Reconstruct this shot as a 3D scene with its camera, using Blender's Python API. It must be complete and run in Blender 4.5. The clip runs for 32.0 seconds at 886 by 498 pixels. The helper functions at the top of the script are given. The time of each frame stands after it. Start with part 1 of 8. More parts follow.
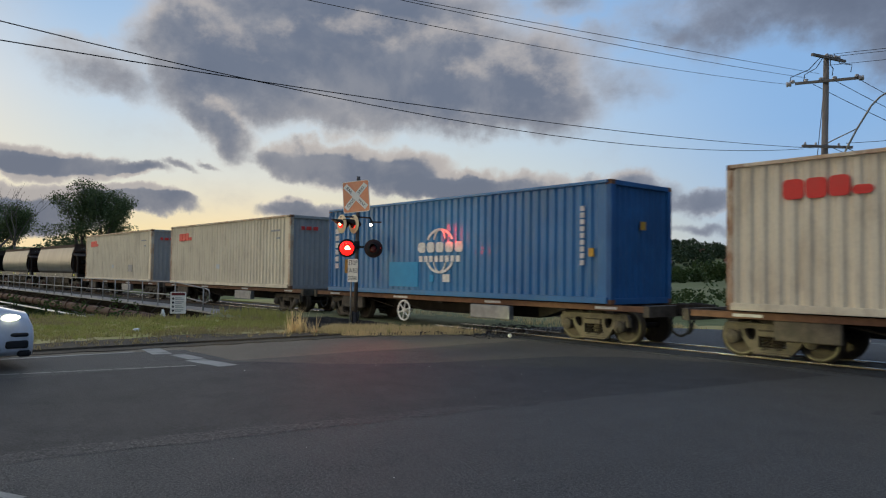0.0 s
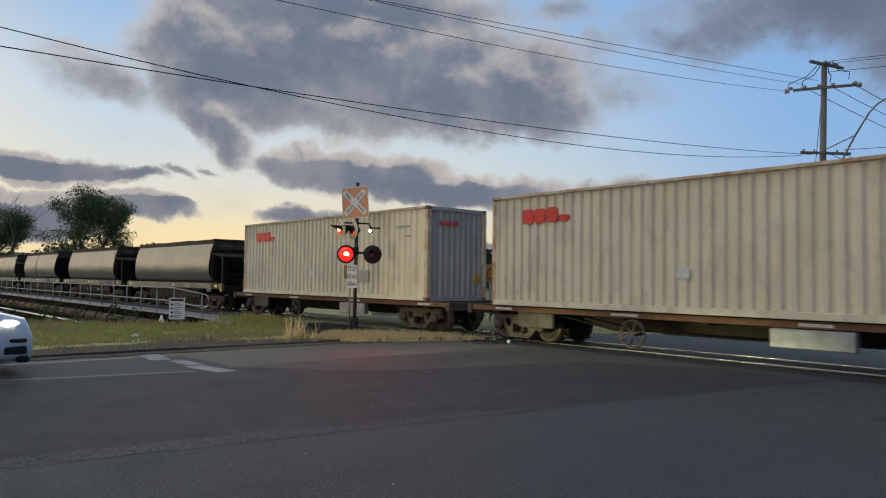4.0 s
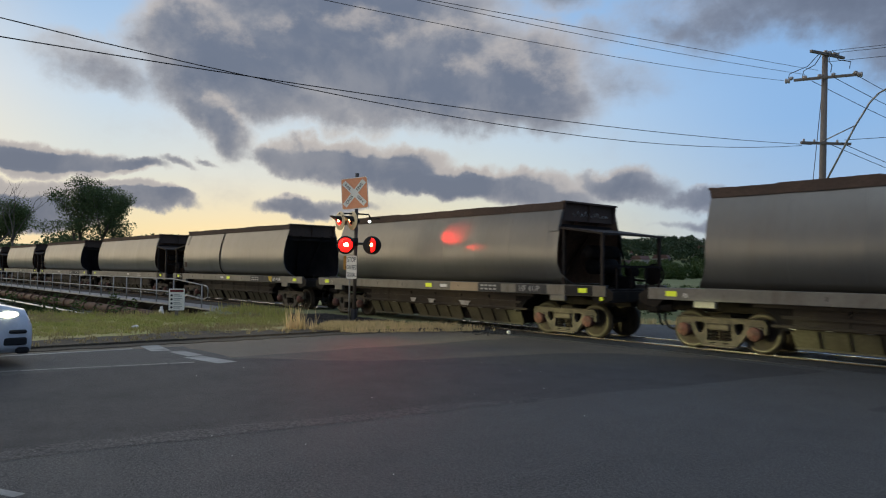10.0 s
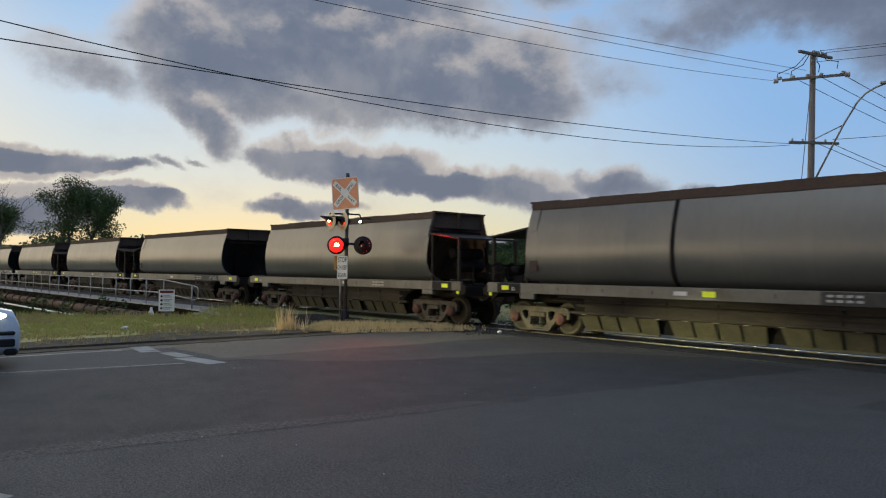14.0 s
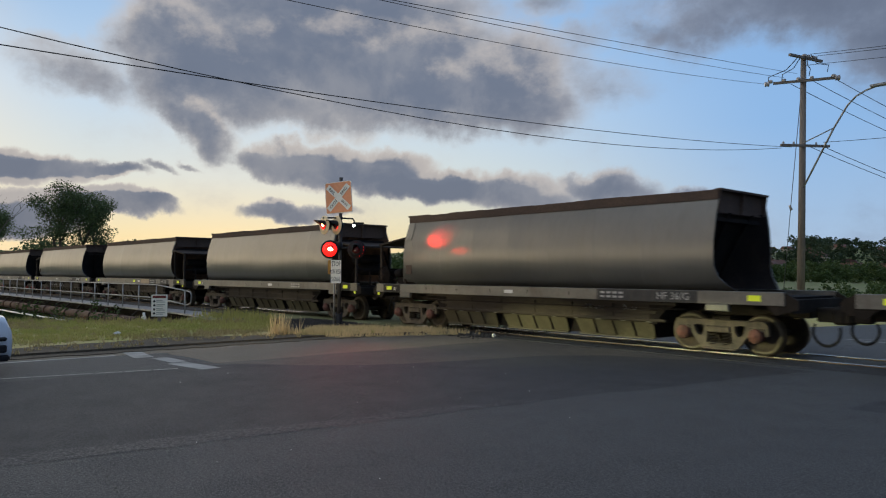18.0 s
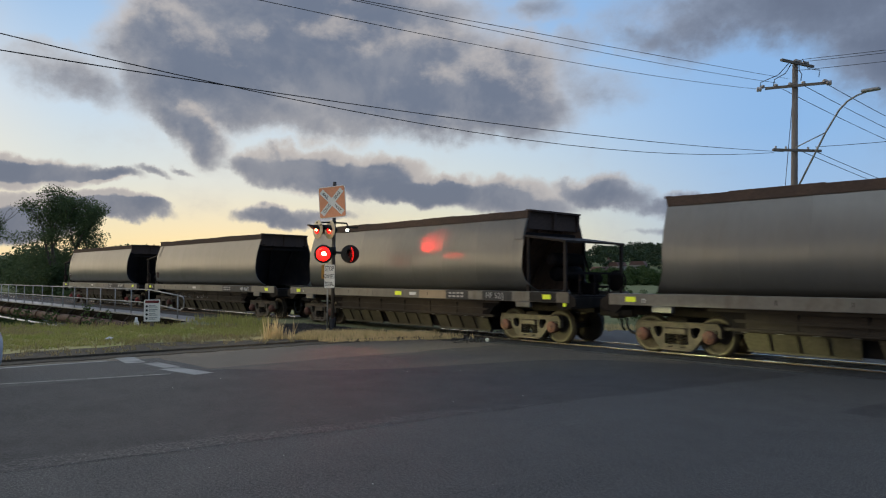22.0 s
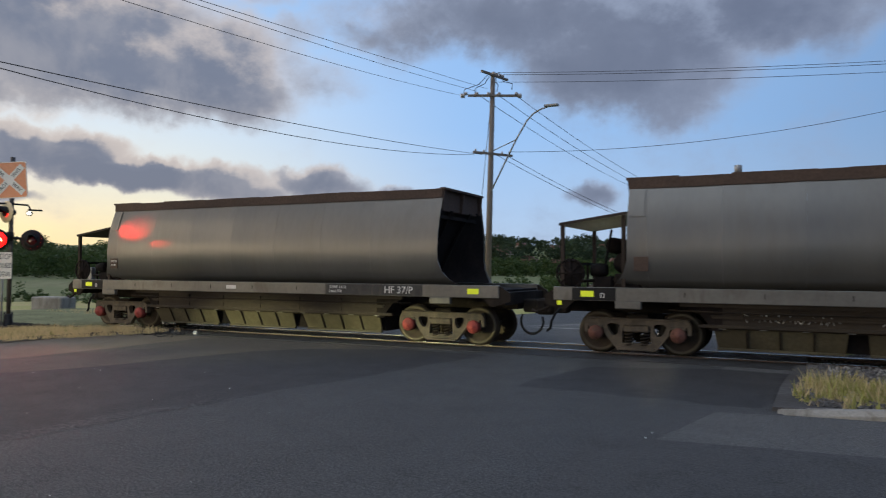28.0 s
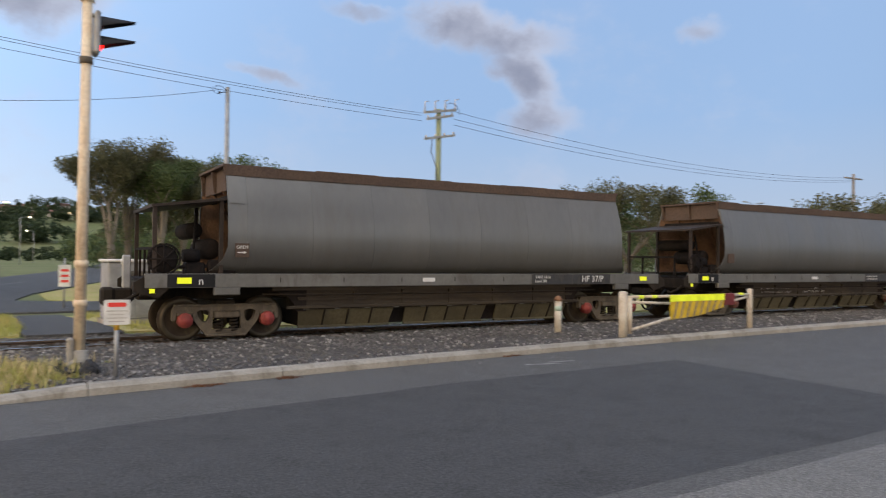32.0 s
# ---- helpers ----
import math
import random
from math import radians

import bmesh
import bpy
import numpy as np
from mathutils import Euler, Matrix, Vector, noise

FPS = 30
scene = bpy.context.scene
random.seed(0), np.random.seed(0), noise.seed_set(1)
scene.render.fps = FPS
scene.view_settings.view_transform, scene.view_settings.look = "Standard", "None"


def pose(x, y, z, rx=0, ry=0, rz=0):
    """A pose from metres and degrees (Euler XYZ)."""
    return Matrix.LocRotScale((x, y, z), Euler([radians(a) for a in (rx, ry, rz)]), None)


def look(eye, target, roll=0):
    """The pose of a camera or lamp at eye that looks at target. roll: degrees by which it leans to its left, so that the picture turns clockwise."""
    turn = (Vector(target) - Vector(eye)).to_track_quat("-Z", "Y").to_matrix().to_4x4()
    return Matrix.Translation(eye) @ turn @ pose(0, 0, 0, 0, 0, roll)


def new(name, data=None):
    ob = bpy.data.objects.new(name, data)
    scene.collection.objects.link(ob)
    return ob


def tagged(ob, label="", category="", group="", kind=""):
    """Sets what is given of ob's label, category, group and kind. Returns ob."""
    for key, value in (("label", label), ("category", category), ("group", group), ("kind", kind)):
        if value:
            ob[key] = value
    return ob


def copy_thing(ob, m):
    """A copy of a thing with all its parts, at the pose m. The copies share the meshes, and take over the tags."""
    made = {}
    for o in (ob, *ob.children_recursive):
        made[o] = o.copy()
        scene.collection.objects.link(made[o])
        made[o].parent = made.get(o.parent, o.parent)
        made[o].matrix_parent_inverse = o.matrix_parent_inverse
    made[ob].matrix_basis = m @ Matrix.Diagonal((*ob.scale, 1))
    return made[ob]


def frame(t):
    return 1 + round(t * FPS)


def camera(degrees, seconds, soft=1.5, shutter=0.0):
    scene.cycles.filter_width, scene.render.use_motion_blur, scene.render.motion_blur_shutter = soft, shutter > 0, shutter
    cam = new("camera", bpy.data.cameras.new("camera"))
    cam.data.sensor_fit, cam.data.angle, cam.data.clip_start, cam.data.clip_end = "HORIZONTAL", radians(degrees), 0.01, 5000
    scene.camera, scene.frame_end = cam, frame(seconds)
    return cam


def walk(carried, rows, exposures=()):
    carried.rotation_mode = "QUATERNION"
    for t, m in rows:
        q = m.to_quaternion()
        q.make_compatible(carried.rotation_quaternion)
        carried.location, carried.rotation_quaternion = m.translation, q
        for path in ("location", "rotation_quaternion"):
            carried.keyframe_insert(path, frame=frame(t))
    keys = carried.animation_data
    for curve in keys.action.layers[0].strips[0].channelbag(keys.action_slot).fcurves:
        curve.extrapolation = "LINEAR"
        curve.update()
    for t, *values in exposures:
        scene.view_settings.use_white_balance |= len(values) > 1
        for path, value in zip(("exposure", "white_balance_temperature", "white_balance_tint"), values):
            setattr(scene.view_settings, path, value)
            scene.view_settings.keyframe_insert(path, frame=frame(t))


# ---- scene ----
# ---- camera ----
cam = camera(63.3, 32.0, soft=1.15, shutter=0.35)
PATH = [
    (0.0, pose(-0.00, 0.00, 1.6, 91.96, -0.72, 50.14)),
    (0.5, pose(-0.00, -0.01, 1.6, 91.99, -0.76, 50.16)),
    (1.0, pose(0.00, -0.00, 1.6, 92.05, -0.71, 50.21)),
    (1.5, pose(-0.01, -0.00, 1.6, 92.10, -0.72, 50.19)),
    (2.0, pose(-0.00, -0.01, 1.6, 92.17, -0.71, 50.16)),
    (2.5, pose(-0.00, -0.00, 1.6, 92.27, -0.66, 50.13)),
    (3.0, pose(0.01, -0.00, 1.6, 92.39, -0.64, 50.12)),
    (3.5, pose(0.01, -0.01, 1.6, 92.46, -0.72, 50.09)),
    (5.5, pose(-0.01, -0.00, 1.6, 92.35, -0.81, 49.98)),
    (6.0, pose(-0.01, -0.01, 1.6, 92.28, -0.82, 49.98)),
    (6.5, pose(0.00, -0.01, 1.6, 92.22, -0.81, 49.98)),
    (7.0, pose(0.00, -0.01, 1.6, 92.15, -0.78, 49.98)),
    (7.5, pose(-0.01, -0.00, 1.6, 92.06, -0.74, 49.99)),
    (8.0, pose(-0.02, -0.00, 1.6, 92.00, -0.74, 49.97)),
    (8.5, pose(-0.00, -0.00, 1.6, 91.92, -0.72, 50.00)),
    (9.0, pose(-0.01, -0.01, 1.6, 91.85, -0.71, 50.00)),
    (9.5, pose(-0.01, -0.01, 1.6, 91.78, -0.72, 50.01)),
    (10.0, pose(-0.01, 0.00, 1.6, 91.70, -0.71, 50.02)),
    (10.5, pose(-0.01, 0.01, 1.6, 91.63, -0.71, 50.03)),
    (11.0, pose(-0.01, 0.00, 1.6, 91.55, -0.72, 50.01)),
    (11.5, pose(-0.01, 0.00, 1.6, 91.47, -0.73, 49.96)),
    (12.0, pose(-0.01, 0.01, 1.6, 91.40, -0.68, 49.83)),
    (12.5, pose(-0.02, 0.01, 1.6, 91.37, -0.62, 49.71)),
    (13.0, pose(-0.01, 0.01, 1.6, 91.42, -0.59, 49.60)),
    (13.5, pose(0.00, -0.00, 1.6, 91.56, -0.52, 49.45)),
    (14.0, pose(0.01, -0.00, 1.6, 91.70, -0.52, 49.33)),
    (14.5, pose(-0.00, -0.00, 1.6, 91.82, -0.51, 49.21)),
    (16.5, pose(0.01, -0.01, 1.6, 92.00, -0.40, 48.69)),
    (17.0, pose(0.01, -0.01, 1.6, 91.99, -0.37, 48.65)),
    (17.5, pose(0.00, -0.00, 1.6, 91.99, -0.29, 48.69)),
    (18.0, pose(-0.00, -0.01, 1.6, 92.00, -0.27, 48.80)),
    (18.5, pose(-0.00, -0.01, 1.6, 92.02, -0.26, 48.94)),
    (19.0, pose(-0.00, -0.00, 1.6, 92.06, -0.22, 49.08)),
    (19.5, pose(0.00, -0.00, 1.6, 92.12, -0.22, 49.19)),
    (20.0, pose(-0.00, -0.00, 1.6, 92.19, -0.15, 49.29)),
    (20.5, pose(0.00, -0.01, 1.6, 92.28, -0.16, 49.29)),
    (21.0, pose(0.00, -0.01, 1.6, 92.38, -0.14, 49.15)),
    (21.5, pose(0.01, -0.01, 1.6, 92.39, -0.20, 48.84)),
    (22.0, pose(0.00, -0.00, 1.6, 92.36, -0.20, 48.32)),
    (22.5, pose(0.00, 0.00, 1.6, 92.25, -0.25, 47.73)),
    (23.0, pose(0.01, 0.01, 1.6, 92.12, -0.22, 46.96)),
    (23.5, pose(0.01, 0.01, 1.6, 92.04, -0.22, 46.10)),
    (24.0, pose(0.02, 0.02, 1.6, 92.05, -0.23, 45.15)),
    (24.5, pose(0.03, 0.01, 1.6, 92.09, -0.32, 44.02)),
    (26.5, pose(0.06, 0.01, 1.6, 92.02, -0.49, 36.36)),
    (27.0, pose(0.08, 0.01, 1.6, 91.90, -0.44, 33.54)),
    (27.5, pose(0.09, -0.00, 1.6, 91.76, -0.48, 30.05)),
    (28.0, pose(0.13, -0.01, 1.6, 91.68, -0.31, 26.09)),
    (28.5, pose(0.15, -0.00, 1.6, 91.57, -0.52, 21.03)),
    (29.0, pose(0.20, 0.01, 1.6, 91.55, -0.48, 15.42)),
    (29.5, pose(0.25, 0.00, 1.6, 91.50, -0.47, 8.75)),
    (30.0, pose(0.30, 0.02, 1.6, 91.55, -0.47, 1.23)),
    (30.5, pose(0.35, 0.01, 1.6, 91.51, -0.37, -7.28)),
    (31.0, pose(0.38, 0.01, 1.6, 91.36, -0.51, -15.98)),
    (31.5, pose(0.42, 0.02, 1.6, 91.13, -0.58, -24.58)),
    (32.0, pose(0.46, 0.01, 1.6, 90.85, -0.67, -32.63)),
]
walk(cam, PATH, [(0.0, 0.06, 5980, 6), (8.0, 0.09, 5980, 6), (12.0, 0.12, 5980, 6), (22.0, 0.13, 5980, 6), (26.0, 0.22, 6080, 8), (28.0, 0.34, 6080, 9), (30.0, 0.70, 6450, 14), (32.0, 1.12, 7000, 12)])

# ---- world: dusk sky with broken cloud, and the soft light of the sunken sun ----
GLOW = -66.0  # bearing of the sunset, degrees from +y towards +x


def bearing(az, el):
    a, e = radians(az), radians(el)
    return Vector((math.sin(a) * math.cos(e), math.cos(a) * math.cos(e), math.sin(e)))


class Nodes:
    """Short hand to build a node tree."""

    def __init__(self, tree):
        self.t = tree
        tree.nodes.clear()

    def n(self, kind, **sets):
        node = self.t.nodes.new(kind)
        for key, value in sets.items():
            if key == "ins":
                for k, v in value.items():
                    self.put(node.inputs[k], v)
            elif key == "op":
                node.operation = value
            elif key == "blend":
                node.blend_type = value
        return node

    def put(self, socket, v):
        if hasattr(v, "is_linked"):
            self.t.links.new(v, socket)
        elif v is not None:
            socket.default_value = v

    def math(self, op, a, b=None, c=None, clamp=False):
        node = self.t.nodes.new("ShaderNodeMath")
        node.operation, node.use_clamp = op, clamp
        for k, v in enumerate((a, b, c)):
            self.put(node.inputs[k], v)
        return node.outputs[0]

    def dot(self, a, v):
        node = self.t.nodes.new("ShaderNodeVectorMath")
        node.operation = "DOT_PRODUCT"
        self.put(node.inputs[0], a)
        node.inputs[1].default_value = v
        return node.outputs["Value"]

    def vmath(self, op, a, b=None):
        node = self.t.nodes.new("ShaderNodeVectorMath")
        node.operation = op
        self.put(node.inputs[0], a)
        if b is not None:
            self.put(node.inputs["Scale"] if op == "SCALE" else node.inputs[1], b)
        return node.outputs[0]

    def mix(self, fac, a, b, blend="MIX"):
        node = self.t.nodes.new("ShaderNodeMix")
        node.data_type, node.blend_type = "RGBA", blend
        self.put(node.inputs["Factor"], fac)
        for k, v in ((6, a), (7, b)):
            self.put(node.inputs[k], (*v, 1.0) if isinstance(v, tuple) and len(v) == 3 else v)
        return node.outputs[2]

    def smooth(self, x, lo, hi):
        node = self.t.nodes.new("ShaderNodeMapRange")
        node.interpolation_type = "SMOOTHSTEP"
        self.put(node.inputs["Value"], x)
        node.inputs["From Min"].default_value, node.inputs["From Max"].default_value = lo, hi
        return node.outputs["Result"]

    def ramp(self, x, stops):
        node = self.t.nodes.new("ShaderNodeValToRGB")
        while len(node.color_ramp.elements) < len(stops):
            node.color_ramp.elements.new(1.0)
        for e, (p, c) in zip(node.color_ramp.elements, stops):
            e.position, e.color = p, (*c, 1.0)
        self.put(node.inputs[0], x)
        return node.outputs[0]

    def noise(self, v, scale, detail=4.0, rough=0.55, distort=0.0):
        node = self.t.nodes.new("ShaderNodeTexNoise")
        self.put(node.inputs["Vector"], v)
        for k, val in (("Scale", scale), ("Detail", detail), ("Roughness", rough), ("Distortion", distort)):
            node.inputs[k].default_value = val
        return node


world = bpy.data.worlds.new("dusk_sky")
scene.world = world
world.use_nodes = True
N_ = Nodes(world.node_tree)
ray = N_.n("ShaderNodeTexCoord").outputs["Generated"]
sky = N_.n("ShaderNodeTexSky")
sky.sky_type, sky.sun_disc = "NISHITA", False
sky.sun_elevation, sky.sun_rotation = radians(1.0), radians(GLOW)
sky.air_density, sky.dust_density, sky.ozone_density = 1.0, 1.0, 2.0
N_.put(sky.inputs["Vector"], ray)
up = N_.dot(ray, (0, 0, 1))
toward = N_.dot(ray, bearing(GLOW, 0))
# clear sky: paler and warmer low down, above all towards the sunset
clear_far = N_.ramp(N_.math("MULTIPLY_ADD", up, 1.6, 0.04), [(0.0, (0.48, 0.55, 0.62)), (0.12, (0.41, 0.53, 0.70)), (0.35, (0.30, 0.475, 0.745)), (0.60, (0.29, 0.46, 0.74)), (1.0, (0.40, 0.54, 0.82))])
clear_sun = N_.ramp(N_.math("MULTIPLY_ADD", up, 1.6, 0.04), [(0.0, (0.90, 0.62, 0.29)), (0.12, (0.88, 0.74, 0.43)), (0.24, (0.74, 0.74, 0.66)), (0.40, (0.60, 0.70, 0.80)), (0.60, (0.38, 0.54, 0.76)), (1.0, (0.40, 0.54, 0.82))])
clear = N_.mix(N_.smooth(toward, 0.70, 0.99), clear_far, clear_sun)
# bright patches added behind the viewer light the wagons; the east is already dark
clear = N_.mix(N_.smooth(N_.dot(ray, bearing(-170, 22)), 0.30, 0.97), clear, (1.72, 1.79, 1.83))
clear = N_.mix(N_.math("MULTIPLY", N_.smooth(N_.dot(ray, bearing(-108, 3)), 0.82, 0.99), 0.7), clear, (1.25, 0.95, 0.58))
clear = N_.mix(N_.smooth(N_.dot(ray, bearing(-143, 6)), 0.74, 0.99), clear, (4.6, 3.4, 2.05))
clear = N_.mix(N_.math("MULTIPLY", N_.smooth(N_.dot(ray, (0.62, -0.78, 0.0)), 0.1, 0.8), 0.75), clear, (0.15, 0.19, 0.28))
clear = N_.mix(N_.math("MULTIPLY", N_.smooth(N_.dot(ray, (0.75, 0.66, 0.0)), 0.35, 0.98), 0.78), clear, N_.mix(1.0, clear, (0.40, 0.42, 0.46), "MULTIPLY"))
clear = N_.mix(0.12, clear, N_.mix(1.0, sky.outputs[0], (0.12, 0.12, 0.12), "MULTIPLY"))
# clouds: soft heaps at their bearings, broken up by three scales of noise
CLOUDS = [  # bearing, height, half width, half height, slope, weight
    (-56.9, 17.0, 13.9, 4.8, -4, 1.20),
    (-66.4, 15.5, 7.3, 4.1, -12, 1.10),
    (-47.3, 14.0, 8.7, 3.1, -8, 1.10),
    (-58.7, 20.4, 12.8, 3.6, 0, 1.10),
    (-42.6, 15.7, 3.7, 2.9, -20, 0.80),
    (-70.2, 17.4, 4.6, 2.6, 15, 0.80),
    (-76.5, 14.6, 3.6, 1.6, -15, 0.55),
    (-68.2, 10.8, 3.4, 1.3, -38, 0.80),
    (-60.4, 12.2, 5.1, 1.4, 0, 0.70),
    (-58.8, 25.4, 15.7, 4.1, 0, 1.00),
    (-58.5, 8.6, 5.0, 1.5, 5, 1.30),
    (-53.8, 8.2, 3.6, 1.4, 0, 1.17),
    (-49.1, 7.0, 6.7, 1.1, -4, 1.30),
    (-62.0, 8.0, 2.8, 1.0, -5, 0.91),
    (-45.0, 7.0, 3.6, 0.7, -3, 0.91),
    (-60.2, 4.7, 3.9, 0.7, 3, 1.04),
    (-80.0, 7.5, 5.1, 1.2, -5, 1.56),
    (-75.4, 7.1, 3.7, 0.6, -6, 1.17),
    (-70.8, 7.2, 1.4, 0.3, -5, 0.60),
    (-68.3, 7.7, 0.8, 0.2, 0, 0.40),
    (-79.9, 4.1, 4.8, 1.6, -4, 2.15),
    (-74.5, 4.5, 4.9, 1.1, -5, 1.98),
    (-71.1, 4.2, 1.8, 0.6, 10, 1.48),
    (-35.8, 14.4, 1.2, 1.0, 0, 0.30),
    (-38.0, 17.8, 2.1, 0.9, 20, 0.28),
    (-32.7, 18.6, 2.2, 1.0, 0, 0.42),
    (-40.7, 20.5, 2.5, 1.0, 0, 0.32),
    (-30.6, 5.6, 2.4, 0.8, 0, 0.90),
    (-30.8, 3.8, 2.2, 0.4, 0, 0.60),
    (-38.8, 7.4, 2.2, 0.4, 5, 0.50),
    (-24.9, 18.7, 8.4, 1.9, -5, 0.46),
    (-17.3, 15.8, 4.5, 2.3, -20, 0.46),
    (-35.5, 14.8, 2.3, 1.3, -10, 0.25),
    (-11.7, 16.8, 8.2, 4.4, -10, 1.30),
    (-19.4, 19.4, 11.0, 2.7, 0, 1.00),
    (-1.5, 18.2, 7.7, 2.8, 8, 0.90),
    (-10.4, 23.0, 16.9, 3.5, 0, 1.00),
    (3.9, 17.4, 3.5, 1.8, 20, 0.50),
    (-37.7, 14.8, 3.0, 1.6, -25, 0.35),
    (-43.8, 6.4, 5.9, 1.4, -6, 1.10),
    (-36.4, 6.6, 4.5, 1.0, -5, 0.90),
    (-45.1, 1.9, 3.4, 0.5, 0, 0.70),
    (-13.8, 6.2, 2.0, 0.8, -8, 0.60),
    (35.9, 17.7, 5.8, 1.7, -8, 0.62),
    (38.8, 14.6, 3.9, 1.8, -50, 0.62),
    (40.0, 10.9, 3.1, 1.2, -5, 0.45),
    (19.0, 13.6, 2.5, 0.5, -10, 0.32),
    (52.2, 17.0, 1.5, 0.7, 0, 0.30),
    (25.9, 19.0, 2.5, 0.5, 0, 0.28),
    (120.0, 40.0, 30.0, 12.0, 0, 0.90),
    (170.0, 25.0, 40.0, 8.0, 0, 0.90),
    (-120.0, 35.0, 35.0, 10.0, 0, 0.90),
    (-150.0, 15.0, 30.0, 6.0, 0, 0.80),
    (20.0, 70.0, 30.0, 12.0, 0, 1.00),
    (-60.0, 55.0, 30.0, 12.0, 10, 1.00),
]


def cloud_field(at, detail):
    """Density of the clouds in a direction: the nearest heap, frayed by noise."""
    big = N_.noise(at, 6.5, detail, 0.58)
    fine = N_.noise(N_.vmath("MULTIPLY", at, (1.0, 1.0, 1.6)), 19.0, detail, 0.66)
    warped = N_.vmath("ADD", at, N_.vmath("SCALE", N_.vmath("SUBTRACT", big.outputs["Color"], (0.5, 0.5, 0.5)), 0.11))
    heap = None
    for az, el, a, b, slope, weight in CLOUDS:
        d = bearing(az, el)
        e1 = bearing(az + 90, 0)
        e2 = d.cross(e1) * -1.0
        if e2.z < 0:
            e2 = -e2
        r = radians(slope)
        f1, f2 = (e1 * math.cos(r) + e2 * math.sin(r)) / math.sin(radians(a * 1.18)), (e2 * math.cos(r) - e1 * math.sin(r)) / math.sin(radians(b * 1.24))
        u = N_.math("SUBTRACT", N_.dot(warped, f1), d.dot(f1))
        v = N_.math("SUBTRACT", N_.dot(warped, f2), d.dot(f2))
        m = N_.math("SUBTRACT", 1.0, N_.math("ADD", N_.math("MULTIPLY", u, u), N_.math("MULTIPLY", v, v)))
        m = N_.math("MULTIPLY", N_.math("MAXIMUM", m, -1.0), 1.35 * weight)
        m = N_.math("SUBTRACT", m, N_.math("MULTIPLY", N_.smooth(N_.dot(at, d), 0.25, 0.15), 3.0))
        heap = m if heap is None else N_.math("SMOOTH_MAX", heap, m, 0.25)
    wisp = N_.math("ADD", N_.math("MULTIPLY", N_.math("SUBTRACT", big.outputs["Fac"], 0.5), 1.5), N_.math("MULTIPLY", N_.math("SUBTRACT", fine.outputs["Fac"], 0.5), 0.75))
    return N_.math("ADD", heap, wisp)


density = cloud_field(ray, 7.0)
cover = N_.smooth(density, -0.35, 0.75)
core = N_.smooth(density, -0.1, 1.35)
lit = N_.mix(N_.smooth(toward, 0.70, 0.98), (0.27, 0.30, 0.38), (0.56, 0.49, 0.44))
shade = N_.mix(N_.smooth(toward, 0.1, 0.8), (0.106, 0.124, 0.182), (0.148, 0.160, 0.206))
body = N_.mix(core, lit, shade)
# thin flanks that look towards the sunset are lighter and warmer, the far side darker
behind = cloud_field(N_.vmath("ADD", ray, tuple(bearing(GLOW, -30) * 0.035)), 4.0)
relief = N_.math("SUBTRACT", density, behind)
body = N_.mix(N_.math("MULTIPLY", N_.smooth(relief, 0.0, -0.6), 0.62), body, N_.mix(N_.math("MULTIPLY", N_.smooth(toward, 0.55, 0.95), 0.6), lit, (0.62, 0.50, 0.41)))
body = N_.mix(N_.math("MULTIPLY", N_.smooth(relief, 0.0, 0.70), 0.35), body, N_.mix(1.0, shade, (0.80, 0.82, 0.86), "MULTIPLY"))
billow = N_.noise(ray, 9.0, 6.0, 0.58, 0.3)
body = N_.mix(N_.math("MULTIPLY", N_.smooth(billow.outputs["Fac"], 0.42, 0.70), 0.24), body, lit)
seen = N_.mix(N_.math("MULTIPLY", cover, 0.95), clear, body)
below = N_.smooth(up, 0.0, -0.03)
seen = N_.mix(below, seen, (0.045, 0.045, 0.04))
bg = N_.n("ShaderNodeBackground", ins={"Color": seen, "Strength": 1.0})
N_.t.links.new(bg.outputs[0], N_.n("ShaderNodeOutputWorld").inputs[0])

sun = new("sun", bpy.data.lights.new("sun", "SUN"))
sun.data.energy, sun.data.angle, sun.data.color = 0.5, radians(40), (1.0, 0.86, 0.68)
sun.matrix_world = look(bearing(GLOW, 14) * 60, (0, 0, 0))

